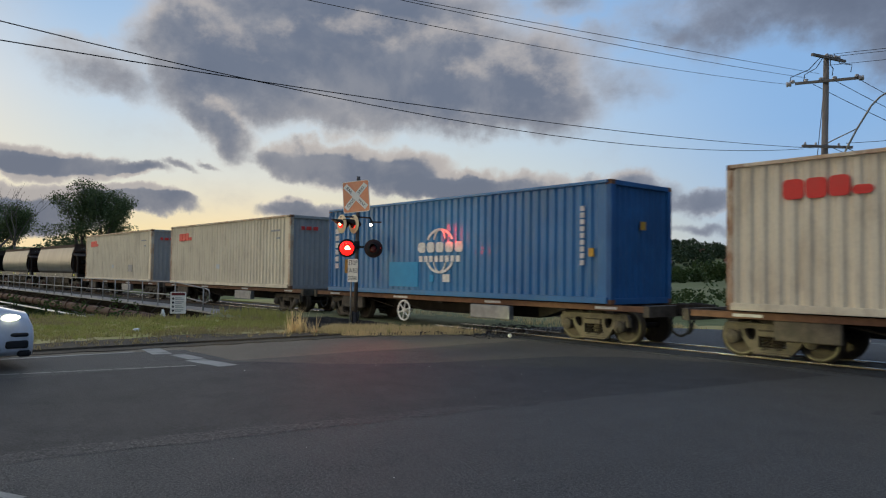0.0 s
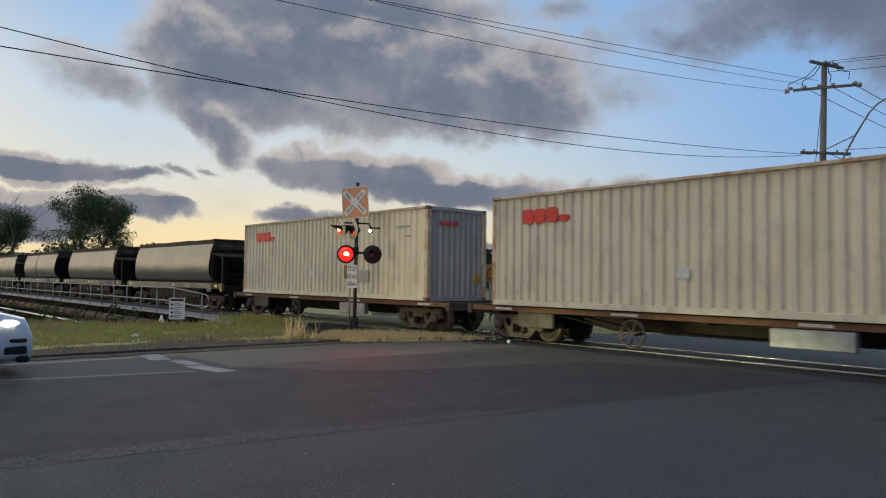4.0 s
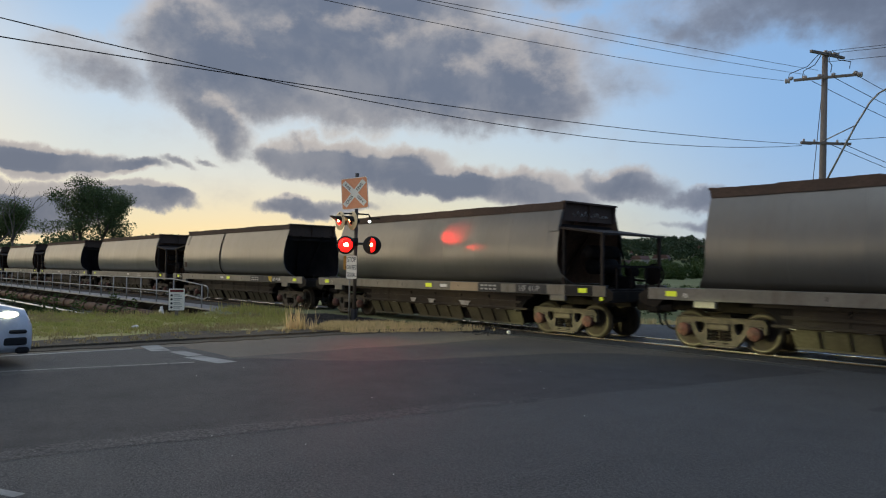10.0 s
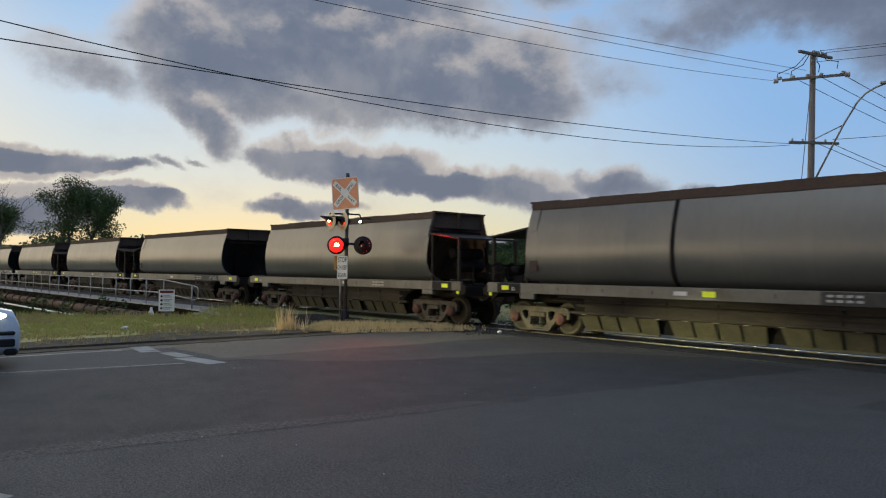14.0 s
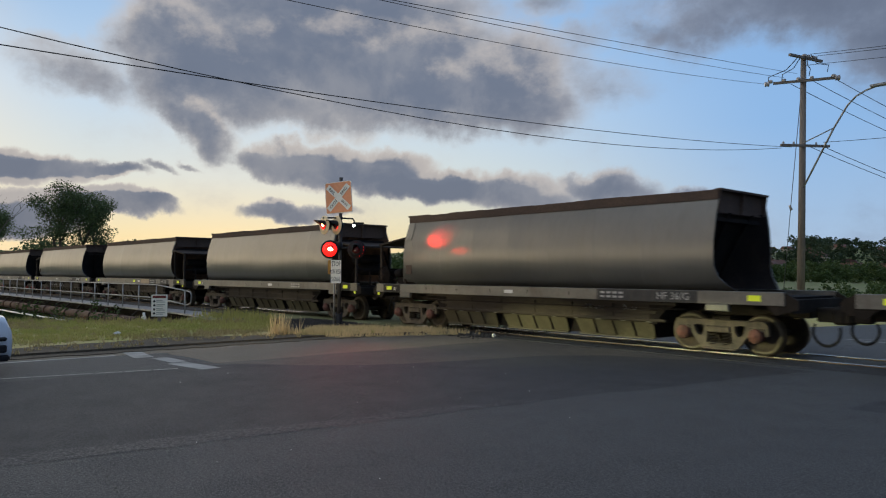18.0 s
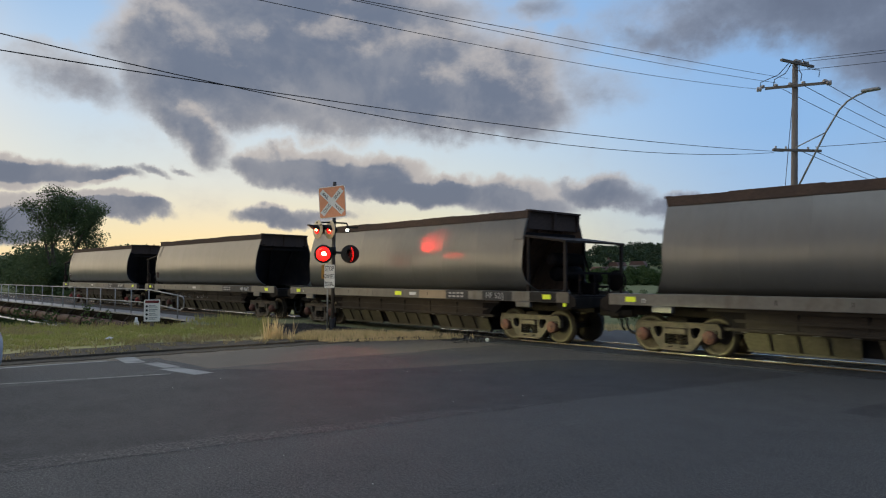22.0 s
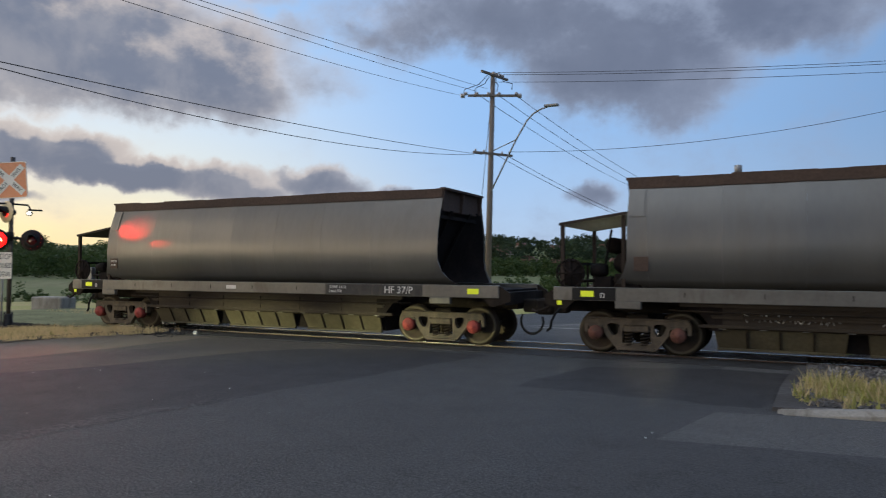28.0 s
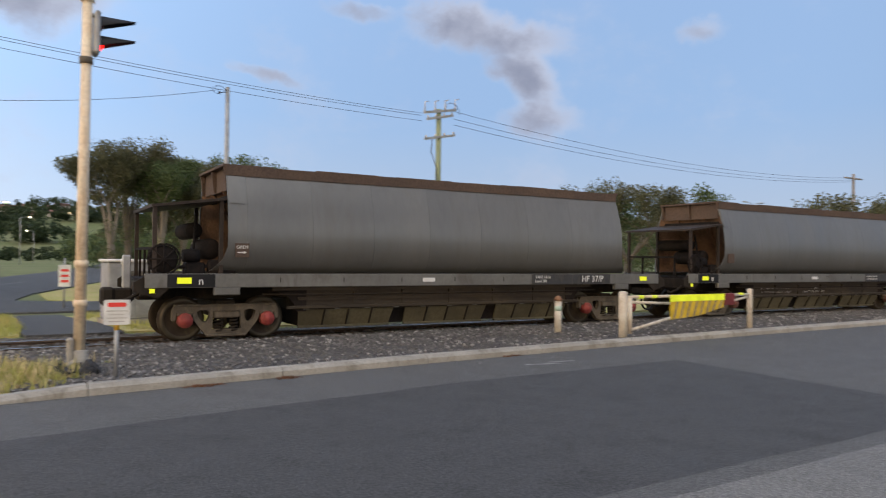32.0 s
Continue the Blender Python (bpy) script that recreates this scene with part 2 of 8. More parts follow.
# ---- materials ----
def mat(name, base, rough=0.6, metal=0.0, other=None, fine=0.25, scale=3.0, grain=40.0, bump=0.15, dirt=None, dirt_amount=0.0, stretch=(1, 1, 1), glow=0.0, glow_colour=None, each=0.0, coat=0.0, spec=0.5, chips=0.0):
    """Procedural surface: a base colour that wanders to another over large patches, fine grain, dirt with its own shape, and relief."""
    m = bpy.data.materials.new(name)
    m.use_nodes = True
    g = Nodes(m.node_tree)
    co = g.vmath("MULTIPLY", g.n("ShaderNodeTexCoord").outputs["Object"], stretch)
    large, small = g.noise(co, scale, 5.0, 0.6), g.noise(co, grain, 3.0, 0.6)
    other = other or tuple(c * 0.72 for c in base)
    col = g.mix(g.smooth(large.outputs["Fac"], 0.36, 0.66), base, other)
    col = g.mix(g.math("MULTIPLY", g.smooth(small.outputs["Fac"], 0.35, 0.7), fine), col, tuple(c * 0.5 for c in base))
    if dirt:
        stain = g.noise(g.vmath("MULTIPLY", co, (1.0, 1.0, 0.35)), scale * 2.3, 6.0, 0.7, 0.6)
        col = g.mix(g.math("MULTIPLY", g.smooth(stain.outputs["Fac"], 0.48, 0.68), dirt_amount), col, dirt)
    if chips:
        chip = g.noise(co, grain * 2.2, 2.0, 0.7)
        col = g.mix(g.math("MULTIPLY", g.smooth(chip.outputs["Fac"], 0.55, 0.72), chips), col, tuple(min(1.0, c * 2.3) for c in base))
        pock = g.noise(co, 7.0, 5.0, 0.75)
        col = g.mix(g.math("MULTIPLY", g.smooth(pock.outputs["Fac"], 0.45, 0.75), chips * 0.7), col, tuple(c * 0.6 for c in base))
    if each:
        rnd = g.n("ShaderNodeObjectInfo").outputs["Random"]
        col = g.mix(g.math("MULTIPLY", rnd, each), col, tuple(c * 0.45 for c in base))
    b = g.n("ShaderNodeBsdfPrincipled")
    g.put(b.inputs["Base Color"], col)
    g.put(b.inputs["Roughness"], g.math("MULTIPLY_ADD", large.outputs["Fac"], 0.25, rough - 0.12, clamp=True))
    b.inputs["Metallic"].default_value = metal
    b.inputs["Specular IOR Level"].default_value = spec
    b.inputs["Coat Weight"].default_value = coat
    if glow:
        g.put(b.inputs["Emission Color"], (*(glow_colour or base), 1.0))
        b.inputs["Emission Strength"].default_value = glow
    if bump:
        bn = g.n("ShaderNodeBump", ins={"Strength": bump, "Distance": 0.02, "Height": small.outputs["Fac"]})
        g.put(b.inputs["Normal"], bn.outputs[0])
    g.t.links.new(b.outputs[0], g.n("ShaderNodeOutputMaterial").inputs[0])
    return m


def asphalt_mat(name, base, other, stone, pits=0.55, scale=0.35, coarse=1.0):
    """Rolled asphalt: pale chips and dark pits of two sizes, worn lanes and stains."""
    m = bpy.data.materials.new(name)
    m.use_nodes = True
    g = Nodes(m.node_tree)
    co = g.n("ShaderNodeTexCoord").outputs["Object"]
    lane = g.noise(g.vmath("MULTIPLY", co, (1.6, 0.25, 1.0)), scale, 5.0, 0.6)
    blot = g.noise(co, 1.7, 6.0, 0.7, 0.5)
    chip, fine = g.noise(co, 36.0 / coarse, 2.0, 0.65), g.noise(co, 90.0 / coarse, 2.0, 0.65)
    col = g.mix(g.smooth(lane.outputs["Fac"], 0.34, 0.66), base, other)
    col = g.mix(g.math("MULTIPLY", g.smooth(blot.outputs["Fac"], 0.46, 0.72), 0.5), col, tuple(c * 0.66 for c in base))
    col = g.mix(g.math("MULTIPLY", g.smooth(fine.outputs["Fac"], 0.52, 0.62), stone), col, tuple(c * 3.5 for c in base))
    col = g.mix(g.math("MULTIPLY", g.smooth(chip.outputs["Fac"], 0.54, 0.70), stone), col, tuple(c * 2.5 for c in base))
    col = g.mix(g.math("MULTIPLY", g.smooth(chip.outputs["Fac"], 0.48, 0.34), pits), col, tuple(c * 0.30 for c in base))
    b = g.n("ShaderNodeBsdfPrincipled")
    g.put(b.inputs["Base Color"], col)
    g.put(b.inputs["Roughness"], g.math("MULTIPLY_ADD", blot.outputs["Fac"], 0.3, 0.60, clamp=True))
    b.inputs["Specular IOR Level"].default_value = 0.35
    rough_top = g.math("ADD", chip.outputs["Fac"], g.math("MULTIPLY", fine.outputs["Fac"], 0.5))
    bn = g.n("ShaderNodeBump", ins={"Strength": 0.8, "Distance": 0.02, "Height": rough_top})
    g.put(b.inputs["Normal"], bn.outputs[0])
    g.t.links.new(b.outputs[0], g.n("ShaderNodeOutputMaterial").inputs[0])
    return m


M = {
    "asphalt": asphalt_mat("asphalt", (0.0455, 0.0448, 0.0435), (0.0380, 0.0374, 0.0366), 1.0, 0.7),
    "asphalt_dark": asphalt_mat("asphalt_dark", (0.0255, 0.0247, 0.0250), (0.0298, 0.0287, 0.0283), 1.0, 0.7),
    "asphalt_coarse": asphalt_mat("asphalt_coarse", (0.036, 0.0345, 0.034), (0.030, 0.029, 0.028), 1.0, 1.0, coarse=2.0),
    "asphalt_mid": asphalt_mat("asphalt_mid", (0.082, 0.079, 0.075), (0.068, 0.066, 0.063), 0.6),
    # tan lane colour, and the brown that leads over to the dark strip
    "asphalt_tan": asphalt_mat("asphalt_tan", (0.128, 0.104, 0.074), (0.098, 0.081, 0.060), 0.5),
    "asphalt_brown": asphalt_mat("asphalt_brown", (0.066, 0.056, 0.045), (0.050, 0.044, 0.037), 0.8),
    "asphalt_patch": asphalt_mat("asphalt_patch", (0.044, 0.0428, 0.042), (0.048, 0.0465, 0.045), 0.6),
    "asphalt_pale": asphalt_mat("asphalt_pale", (0.150, 0.144, 0.133), (0.120, 0.115, 0.108), 0.45),
    "soil": mat("roadside_soil", (0.10, 0.085, 0.066), 0.95, other=(0.15, 0.125, 0.09), fine=0.6, scale=1.5, grain=24, bump=0.8, spec=0.1, chips=0.4),
    "tar": mat("tar", (0.042, 0.042, 0.044), 0.95, bump=0.2, spec=0.1),
    "paint_line": mat("worn_road_paint", (0.36, 0.355, 0.33), 0.8, other=(0.24, 0.24, 0.225), fine=0.6, scale=1.2, grain=30, dirt=(0.10, 0.10, 0.10), dirt_amount=0.7),
    "grass": mat("verge_soil", (0.37, 0.36, 0.125), 0.95, other=(0.48, 0.39, 0.19), fine=0.5, scale=0.25, grain=18, bump=0.5, spec=0.1),
    "field": mat("field", (0.15, 0.18, 0.075), 0.95, other=(0.21, 0.21, 0.11), fine=0.5, scale=0.03, grain=0.8, bump=0.3, spec=0.1),
    "ballast": mat("ballast_bed", (0.11, 0.104, 0.10), 0.9, other=(0.075, 0.068, 0.064), fine=0.7, scale=0.8, grain=14, bump=1.0, spec=0.2),
    "stone": mat("ballast_stone", (0.16, 0.155, 0.155), 0.85, other=(0.10, 0.095, 0.092), scale=1.5, grain=30, each=0.6, bump=0.3, spec=0.25),
    "concrete": mat("concrete", (0.36, 0.335, 0.29), 0.85, other=(0.27, 0.25, 0.215), fine=0.45, scale=1.2, grain=30, dirt=(0.12, 0.10, 0.07), dirt_amount=0.6, bump=0.35),
    "rail": mat("rail_steel", (0.10, 0.072, 0.055), 0.6, 0.5, scale=2.0, bump=0.2),
    "rail_top": mat("polished_rail", (0.55, 0.54, 0.52), 0.22, 1.0, fine=0.1, scale=1.0, bump=0.02),
    "hopper": mat("hopper_steel", (0.134, 0.135, 0.130), 0.33, 0.36, spec=0.95, other=(0.154, 0.153, 0.144), fine=0.14, scale=0.7, grain=9, bump=0.04, dirt=(0.105, 0.095, 0.075), dirt_amount=0.3, stretch=(1, 1, 0.3), each=0.16),
    "rim": mat("rusty_rim", (0.090, 0.064, 0.052), 0.8, other=(0.115, 0.08, 0.062), fine=0.5, scale=1.5, grain=20, bump=0.4, spec=0.2),
    "end_dark": mat("near_black_end_plate", (0.013, 0.012, 0.0125), 0.8, other=(0.022, 0.018, 0.017), fine=0.4, scale=1.2, grain=16, bump=0.3, dirt=(0.04, 0.028, 0.021), dirt_amount=0.3, spec=0.08),
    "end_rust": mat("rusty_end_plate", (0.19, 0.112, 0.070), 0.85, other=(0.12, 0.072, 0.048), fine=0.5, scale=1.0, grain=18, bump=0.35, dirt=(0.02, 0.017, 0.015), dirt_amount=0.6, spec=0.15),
    "sill": mat("sill_paint", (0.17, 0.166, 0.152), 0.36, 0.25, other=(0.13, 0.127, 0.117), fine=0.3, scale=0.9, grain=12, dirt=(0.07, 0.055, 0.04), dirt_amount=0.5, bump=0.1),
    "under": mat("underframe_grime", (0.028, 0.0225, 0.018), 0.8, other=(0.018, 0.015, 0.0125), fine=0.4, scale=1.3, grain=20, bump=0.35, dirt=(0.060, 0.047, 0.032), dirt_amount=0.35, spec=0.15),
    "trough": mat("trough_grime", (0.056, 0.045, 0.033), 0.7, other=(0.036, 0.030, 0.024), fine=0.4, scale=1.1, grain=16, bump=0.3, dirt=(0.085, 0.066, 0.042), dirt_amount=0.4, stretch=(0.3, 1, 1), spec=0.2),
    "repaint": mat("tan_repainted_sill", (0.34, 0.26, 0.165), 0.5, other=(0.29, 0.22, 0.14), fine=0.2, scale=2, bump=0.05),
    "bleached": mat("bleached_splash", (0.42, 0.40, 0.37), 0.85, other=(0.28, 0.26, 0.23), fine=0.5, scale=6, grain=40, bump=0.1),
    "chute": mat("chute_grime", (0.125, 0.112, 0.072), 0.75, other=(0.085, 0.075, 0.050), fine=0.4, scale=1.3, grain=18, bump=0.3, spec=0.15),
    "bogie": mat("bogie_casting", (0.115, 0.094, 0.068), 0.8, other=(0.062, 0.051, 0.039), fine=0.4, scale=4, grain=30, bump=0.4, dirt=(0.16, 0.13, 0.08), dirt_amount=0.4),
    "wheel": mat("wheel_steel", (0.058, 0.046, 0.036), 0.7, 0.3, scale=3, bump=0.25, dirt=(0.13, 0.11, 0.06), dirt_amount=0.35, spec=0.2),
    "tread": mat("wheel_tread", (0.085, 0.073, 0.052), 0.5, 0.6, fine=0.15, bump=0.05),
    "axlebox_red": mat("red_axlebox", (0.17, 0.068, 0.050), 0.8, other=(0.10, 0.055, 0.04), fine=0.4, scale=6, grain=40),
    "axlebox_bright": mat("fresh_red_axlebox", (0.30, 0.045, 0.040), 0.7, other=(0.20, 0.045, 0.035), fine=0.3, scale=6, grain=40),
    "ballast_dark": mat("dark_ballast_bed", (0.040, 0.036, 0.034), 0.95, other=(0.026, 0.024, 0.023), fine=0.7, scale=0.8, grain=14, bump=1.0, spec=0.1),
    # added glow stands in for headlight thrown back by the plates
    "reflector": mat("yellow_reflector_glow", (0.62, 0.68, 0.02), 0.4, other=(0.60, 0.66, 0.02), fine=0.05, bump=0, glow=0.22, glow_colour=(0.75, 0.85, 0.02)),
    "white_plate": mat("white_plate", (0.72, 0.72, 0.70), 0.5, fine=0.1, bump=0),
    "roof_brown": mat("dark_brown_roof", (0.034, 0.026, 0.022), 0.7, other=(0.05, 0.037, 0.03), fine=0.4, scale=2, grain=20, bump=0.2, spec=0.2),
    "letter_white": mat("stencil_white", (0.80, 0.80, 0.77), 0.7, fine=0.35, scale=9, grain=60, bump=0),
    "letter_grey": mat("faded_stencil", (0.50, 0.49, 0.46), 0.8, fine=0.5, scale=9, grain=50, bump=0),
    "cream": mat("container_cream", (0.80, 0.71, 0.53), 0.5, other=(0.74, 0.65, 0.48), fine=0.15, scale=0.8, grain=16, dirt=(0.33, 0.25, 0.16), dirt_amount=0.35, bump=0.06),
    "cream_rust": mat("rust_streaked_cream", (0.72, 0.62, 0.45), 0.6, other=(0.55, 0.36, 0.21), fine=0.3, scale=1.6, grain=18, dirt=(0.30, 0.13, 0.055), dirt_amount=0.85, bump=0.1),
    # ends and roofs are darker and greyer than the cream sides
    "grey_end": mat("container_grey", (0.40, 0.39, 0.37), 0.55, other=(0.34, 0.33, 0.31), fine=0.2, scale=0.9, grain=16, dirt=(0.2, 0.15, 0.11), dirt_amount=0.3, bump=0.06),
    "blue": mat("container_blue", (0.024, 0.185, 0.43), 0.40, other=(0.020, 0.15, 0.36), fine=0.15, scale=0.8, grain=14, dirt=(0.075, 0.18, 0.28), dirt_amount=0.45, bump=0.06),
    # shade of the ends and roof put into a darker copy of the blue
    "blue_shaded": mat("container_blue_shaded", (0.020, 0.125, 0.33), 0.6, fine=0.2, scale=0.8, grain=14, bump=0.06),
    "rust_edge": mat("rusty_corner", (0.22, 0.11, 0.055), 0.8, other=(0.15, 0.075, 0.04), fine=0.5, scale=4, grain=25),
    "teal": mat("teal_patch", (0.012, 0.27, 0.56), 0.55, other=(0.014, 0.24, 0.52), fine=0.12),
    "logo_red": mat("logo_red", (0.74, 0.035, 0.025), 0.55, other=(0.66, 0.05, 0.035), fine=0.2, scale=3, grain=30, bump=0),
    "orange": mat("orange_plate", (0.65, 0.36, 0.02), 0.5, bump=0),
    "black_rubber": mat("black_rubber", (0.015, 0.015, 0.016), 0.75, bump=0.1, spec=0.2),
    "bogie_black": mat("black_sill_panel", (0.035, 0.035, 0.037), 0.6, fine=0.3, scale=4, grain=30, dirt=(0.08, 0.07, 0.055), dirt_amount=0.5, bump=0.05),
    "black_metal": mat("black_painted_metal", (0.014, 0.014, 0.016), 0.55, bump=0.05, spec=0.25),
    "galv": mat("galvanised_steel", (0.36, 0.365, 0.37), 0.55, 0.5, other=(0.26, 0.265, 0.27), fine=0.2, scale=3, bump=0.05),
    "pipe_rust": mat("rusty_pipe", (0.085, 0.042, 0.026), 0.7, other=(0.05, 0.032, 0.025), fine=0.4, scale=2, grain=20, spec=0.2),
    "pole_wood": mat("weathered_pole", (0.25, 0.215, 0.185), 0.9, other=(0.19, 0.16, 0.135), fine=0.5, scale=2, grain=16, stretch=(3, 3, 0.25), bump=0.4),
    "post_dark": mat("dark_steel_post", (0.085, 0.075, 0.07), 0.6, 0.3, bump=0.1),
    "pole_steel": mat("grey_pole", (0.36, 0.37, 0.38), 0.55, 0.3, bump=0.05),
    "pole_green": mat("treated_pole", (0.26, 0.30, 0.19), 0.85, other=(0.21, 0.25, 0.16), stretch=(3, 3, 0.3), bump=0.3),
    "mast_paint": mat("flaking_cream_paint", (0.76, 0.65, 0.49), 0.5, other=(0.70, 0.54, 0.37), fine=0.35, scale=2.5, grain=20, dirt=(0.36, 0.20, 0.10), dirt_amount=0.5),
    "porcelain": mat("porcelain", (0.50, 0.46, 0.44), 0.25, bump=0),
    "wire": mat("cable_black", (0.018, 0.018, 0.02), 0.6, bump=0),
    "wire_steel": mat("cable_grey", (0.10, 0.10, 0.11), 0.5, 0.4, bump=0),
    "sign_orange": mat("faded_sign_red", (0.90, 0.40, 0.21), 0.45, other=(0.86, 0.36, 0.18), fine=0.15, scale=5, bump=0),
    "sign_white": mat("sign_white", (0.93, 0.90, 0.84), 0.45, other=(0.88, 0.84, 0.76), fine=0.15, scale=5, bump=0),
    "sign_back": mat("sign_back", (0.62, 0.60, 0.54), 0.45, fine=0.12, scale=2, bump=0),
    "sign_yellow": mat("sign_amber", (0.50, 0.25, 0.03), 0.5, bump=0),
    "letter_black": mat("letter_black", (0.02, 0.02, 0.02), 0.6, bump=0),
    "disc_cream": mat("target_disc_cream", (0.80, 0.66, 0.42), 0.5, bump=0),
    "lens_off": mat("unlit_red_lens", (0.09, 0.008, 0.010), 0.25, bump=0),
    "lens_on": mat("lit_red_lens", (0.9, 0.02, 0.01), 0.3, bump=0, glow=3.0, glow_colour=(1.0, 0.006, 0.004)),
    "lens_core": mat("lit_lamp_core", (1.0, 0.5, 0.2), 0.3, bump=0, glow=12.0, glow_colour=(1.0, 0.62, 0.24)),
    "lens_white": mat("white_marker_lens", (0.9, 0.9, 0.8), 0.3, bump=0, glow=5.0, glow_colour=(1.0, 0.95, 0.8)),
    "headlight": mat("headlight_lit", (1, 0.95, 0.7), 0.2, bump=0, glow=9.0, glow_colour=(1.0, 0.90, 0.55)),
    "street_glow": mat("street_lamp_lit", (1, 0.8, 0.5), 0.2, bump=0, glow=14.0, glow_colour=(1.0, 0.86, 0.55)),
    "indicator": mat("indicator_amber", (1, 0.5, 0.05), 0.3, bump=0, glow=5.0, glow_colour=(1.0, 0.45, 0.05)),
    "car_white": mat("white_car_paint", (0.84, 0.86, 0.90), 0.28, fine=0.03, other=(0.64, 0.66, 0.70), bump=0, coat=0.8),
    "car_silver": mat("silver_car_paint", (0.32, 0.34, 0.36), 0.3, 0.4, fine=0.03, bump=0, coat=0.8),
    "car_glass": mat("tinted_car_glass", (0.02, 0.022, 0.026), 0.08, fine=0, bump=0, coat=1.0),
    "plastic_dark": mat("dark_plastic", (0.02, 0.02, 0.022), 0.6, bump=0.05, spec=0.3),
    "gate_paint": mat("gate_paint", (0.62, 0.58, 0.50), 0.6, other=(0.52, 0.45, 0.36), fine=0.25, scale=3, dirt=(0.30, 0.20, 0.12), dirt_amount=0.5),
    "stripe_yellow": mat("stripe_yellow", (0.66, 0.45, 0.02), 0.5, fine=0.1, bump=0),
    # a little glow is added to the gate's bright bands
    "stripe_bright": mat("stripe_fluorescent_glow", (0.70, 0.80, 0.03), 0.5, fine=0.1, bump=0, glow=0.15, glow_colour=(0.7, 0.85, 0.02)),
    "stripe_red": mat("stripe_dark_red", (0.18, 0.02, 0.02), 0.5, bump=0),
    "band_green": mat("faded_green_band", (0.42, 0.56, 0.46), 0.6, bump=0),
    "bark": mat("bark", (0.10, 0.085, 0.068), 0.9, other=(0.15, 0.13, 0.11), stretch=(2, 2, 0.4), scale=2, grain=12, bump=0.6),
    "bark_pale": mat("pale_bark", (0.24, 0.21, 0.18), 0.9, other=(0.15, 0.13, 0.11), stretch=(2, 2, 0.4), scale=1.5, grain=10, bump=0.4),
    "house_wall": mat("house_wall", (0.50, 0.46, 0.42), 0.8, each=0.5),
    "house_roof": mat("house_roof", (0.20, 0.11, 0.09), 0.8, each=0.6),
    "house_window": mat("house_window_lit", (0.3, 0.25, 0.18), 0.3, bump=0, glow=0.9, glow_colour=(1.0, 0.75, 0.4)),
}


def leaf_mat(name, base, other, each=0.45):
    """Foliage: colour wanders from leaf to leaf and from plant to plant, and some light comes through."""
    m = bpy.data.materials.new(name)
    m.use_nodes = True
    g = Nodes(m.node_tree)
    isle = g.n("ShaderNodeNewGeometry").outputs["Random Per Island"]
    co = g.n("ShaderNodeTexCoord").outputs["Object"]
    col = g.mix(g.smooth(g.noise(co, 0.7, 3.0).outputs["Fac"], 0.35, 0.65), base, other)
    col = g.mix(g.math("MULTIPLY", isle, each), col, tuple(c * 0.45 for c in base))
    col = g.mix(g.math("MULTIPLY", g.n("ShaderNodeObjectInfo").outputs["Random"], 0.35), col, tuple(c * 0.6 for c in other))
    d = g.n("ShaderNodeBsdfPrincipled")
    g.put(d.inputs["Base Color"], col)
    d.inputs["Roughness"].default_value = 0.7
    d.inputs["Specular IOR Level"].default_value = 0.2
    tr = g.n("ShaderNodeBsdfTranslucent")
    g.put(tr.inputs["Color"], col)
    mx = g.n("ShaderNodeMixShader")
    mx.inputs[0].default_value = 0.3
    g.t.links.new(d.outputs[0], mx.inputs[1])
    g.t.links.new(tr.outputs[0], mx.inputs[2])
    g.t.links.new(mx.outputs[0], g.n("ShaderNodeOutputMaterial").inputs[0])
    return m


M["leaf_dark"] = leaf_mat("leaf_dark", (0.088, 0.128, 0.055), (0.125, 0.165, 0.070))
M["leaf_mid"] = leaf_mat("leaf_mid", (0.058, 0.098, 0.030), (0.082, 0.120, 0.038))
M["leaf_gum"] = leaf_mat("leaf_gum", (0.105, 0.115, 0.062), (0.145, 0.14, 0.075))
M["leaf_red"] = leaf_mat("leaf_red", (0.17, 0.06, 0.04), (0.12, 0.07, 0.035))
M["leaf_far"] = leaf_mat("leaf_far", (0.042, 0.066, 0.034), (0.058, 0.085, 0.040))
M["blade_green"] = leaf_mat("blade_green", (0.42, 0.45, 0.115), (0.54, 0.49, 0.18), 0.6)
M["blade_straw"] = leaf_mat("blade_straw", (0.50, 0.40, 0.21), (0.42, 0.36, 0.17), 0.6)
M["blade_dry"] = leaf_mat("blade_dry", (0.84, 0.66, 0.36), (0.72, 0.59, 0.31))
M["leaf_litter"] = leaf_mat("leaf_litter", (0.26, 0.11, 0.05), (0.16, 0.075, 0.04))


# ---- mesh helpers ----
def part(name, bm, material, parent=None, label=""):
    """Links a bmesh as one mesh object, under a thing or a part."""
    me = bpy.data.meshes.new(name)
    bmesh.ops.recalc_face_normals(bm, faces=bm.faces[:])
    if len(bm.faces) and all(abs(f.normal.z) > 0.99 for f in bm.faces):
        for f in bm.faces:
            if f.normal.z < 0 and len(bm.faces) < 12:
                f.normal_flip()
    bm.to_mesh(me)
    bm.free()
    me.materials.append(M[material] if isinstance(material, str) else material)
    ob = new(name, me)
    if parent is not None:
        ob.parent = parent
    if label:
        ob["label"] = label
    return ob


def share(name, ob, parent, m):
    """Another object on the same mesh."""
    o = new(name, ob.data)
    o.parent = parent
    o.matrix_basis = m
    return o


def bend(x):
    """The line eases to the side beyond the crossing: metres that it strays towards -y."""
    if x > 1.0:
        return 0.004 * (x - 1.0) ** 2 if x < 6.0 else 0.10 + 0.04 * (min(x, 60.0) - 6.0)
    u = -x - 10.0
    return 0.0 if u < 0 else 0.0007 * u * u if u < 20 else 0.28 + 0.028 * (u - 20)


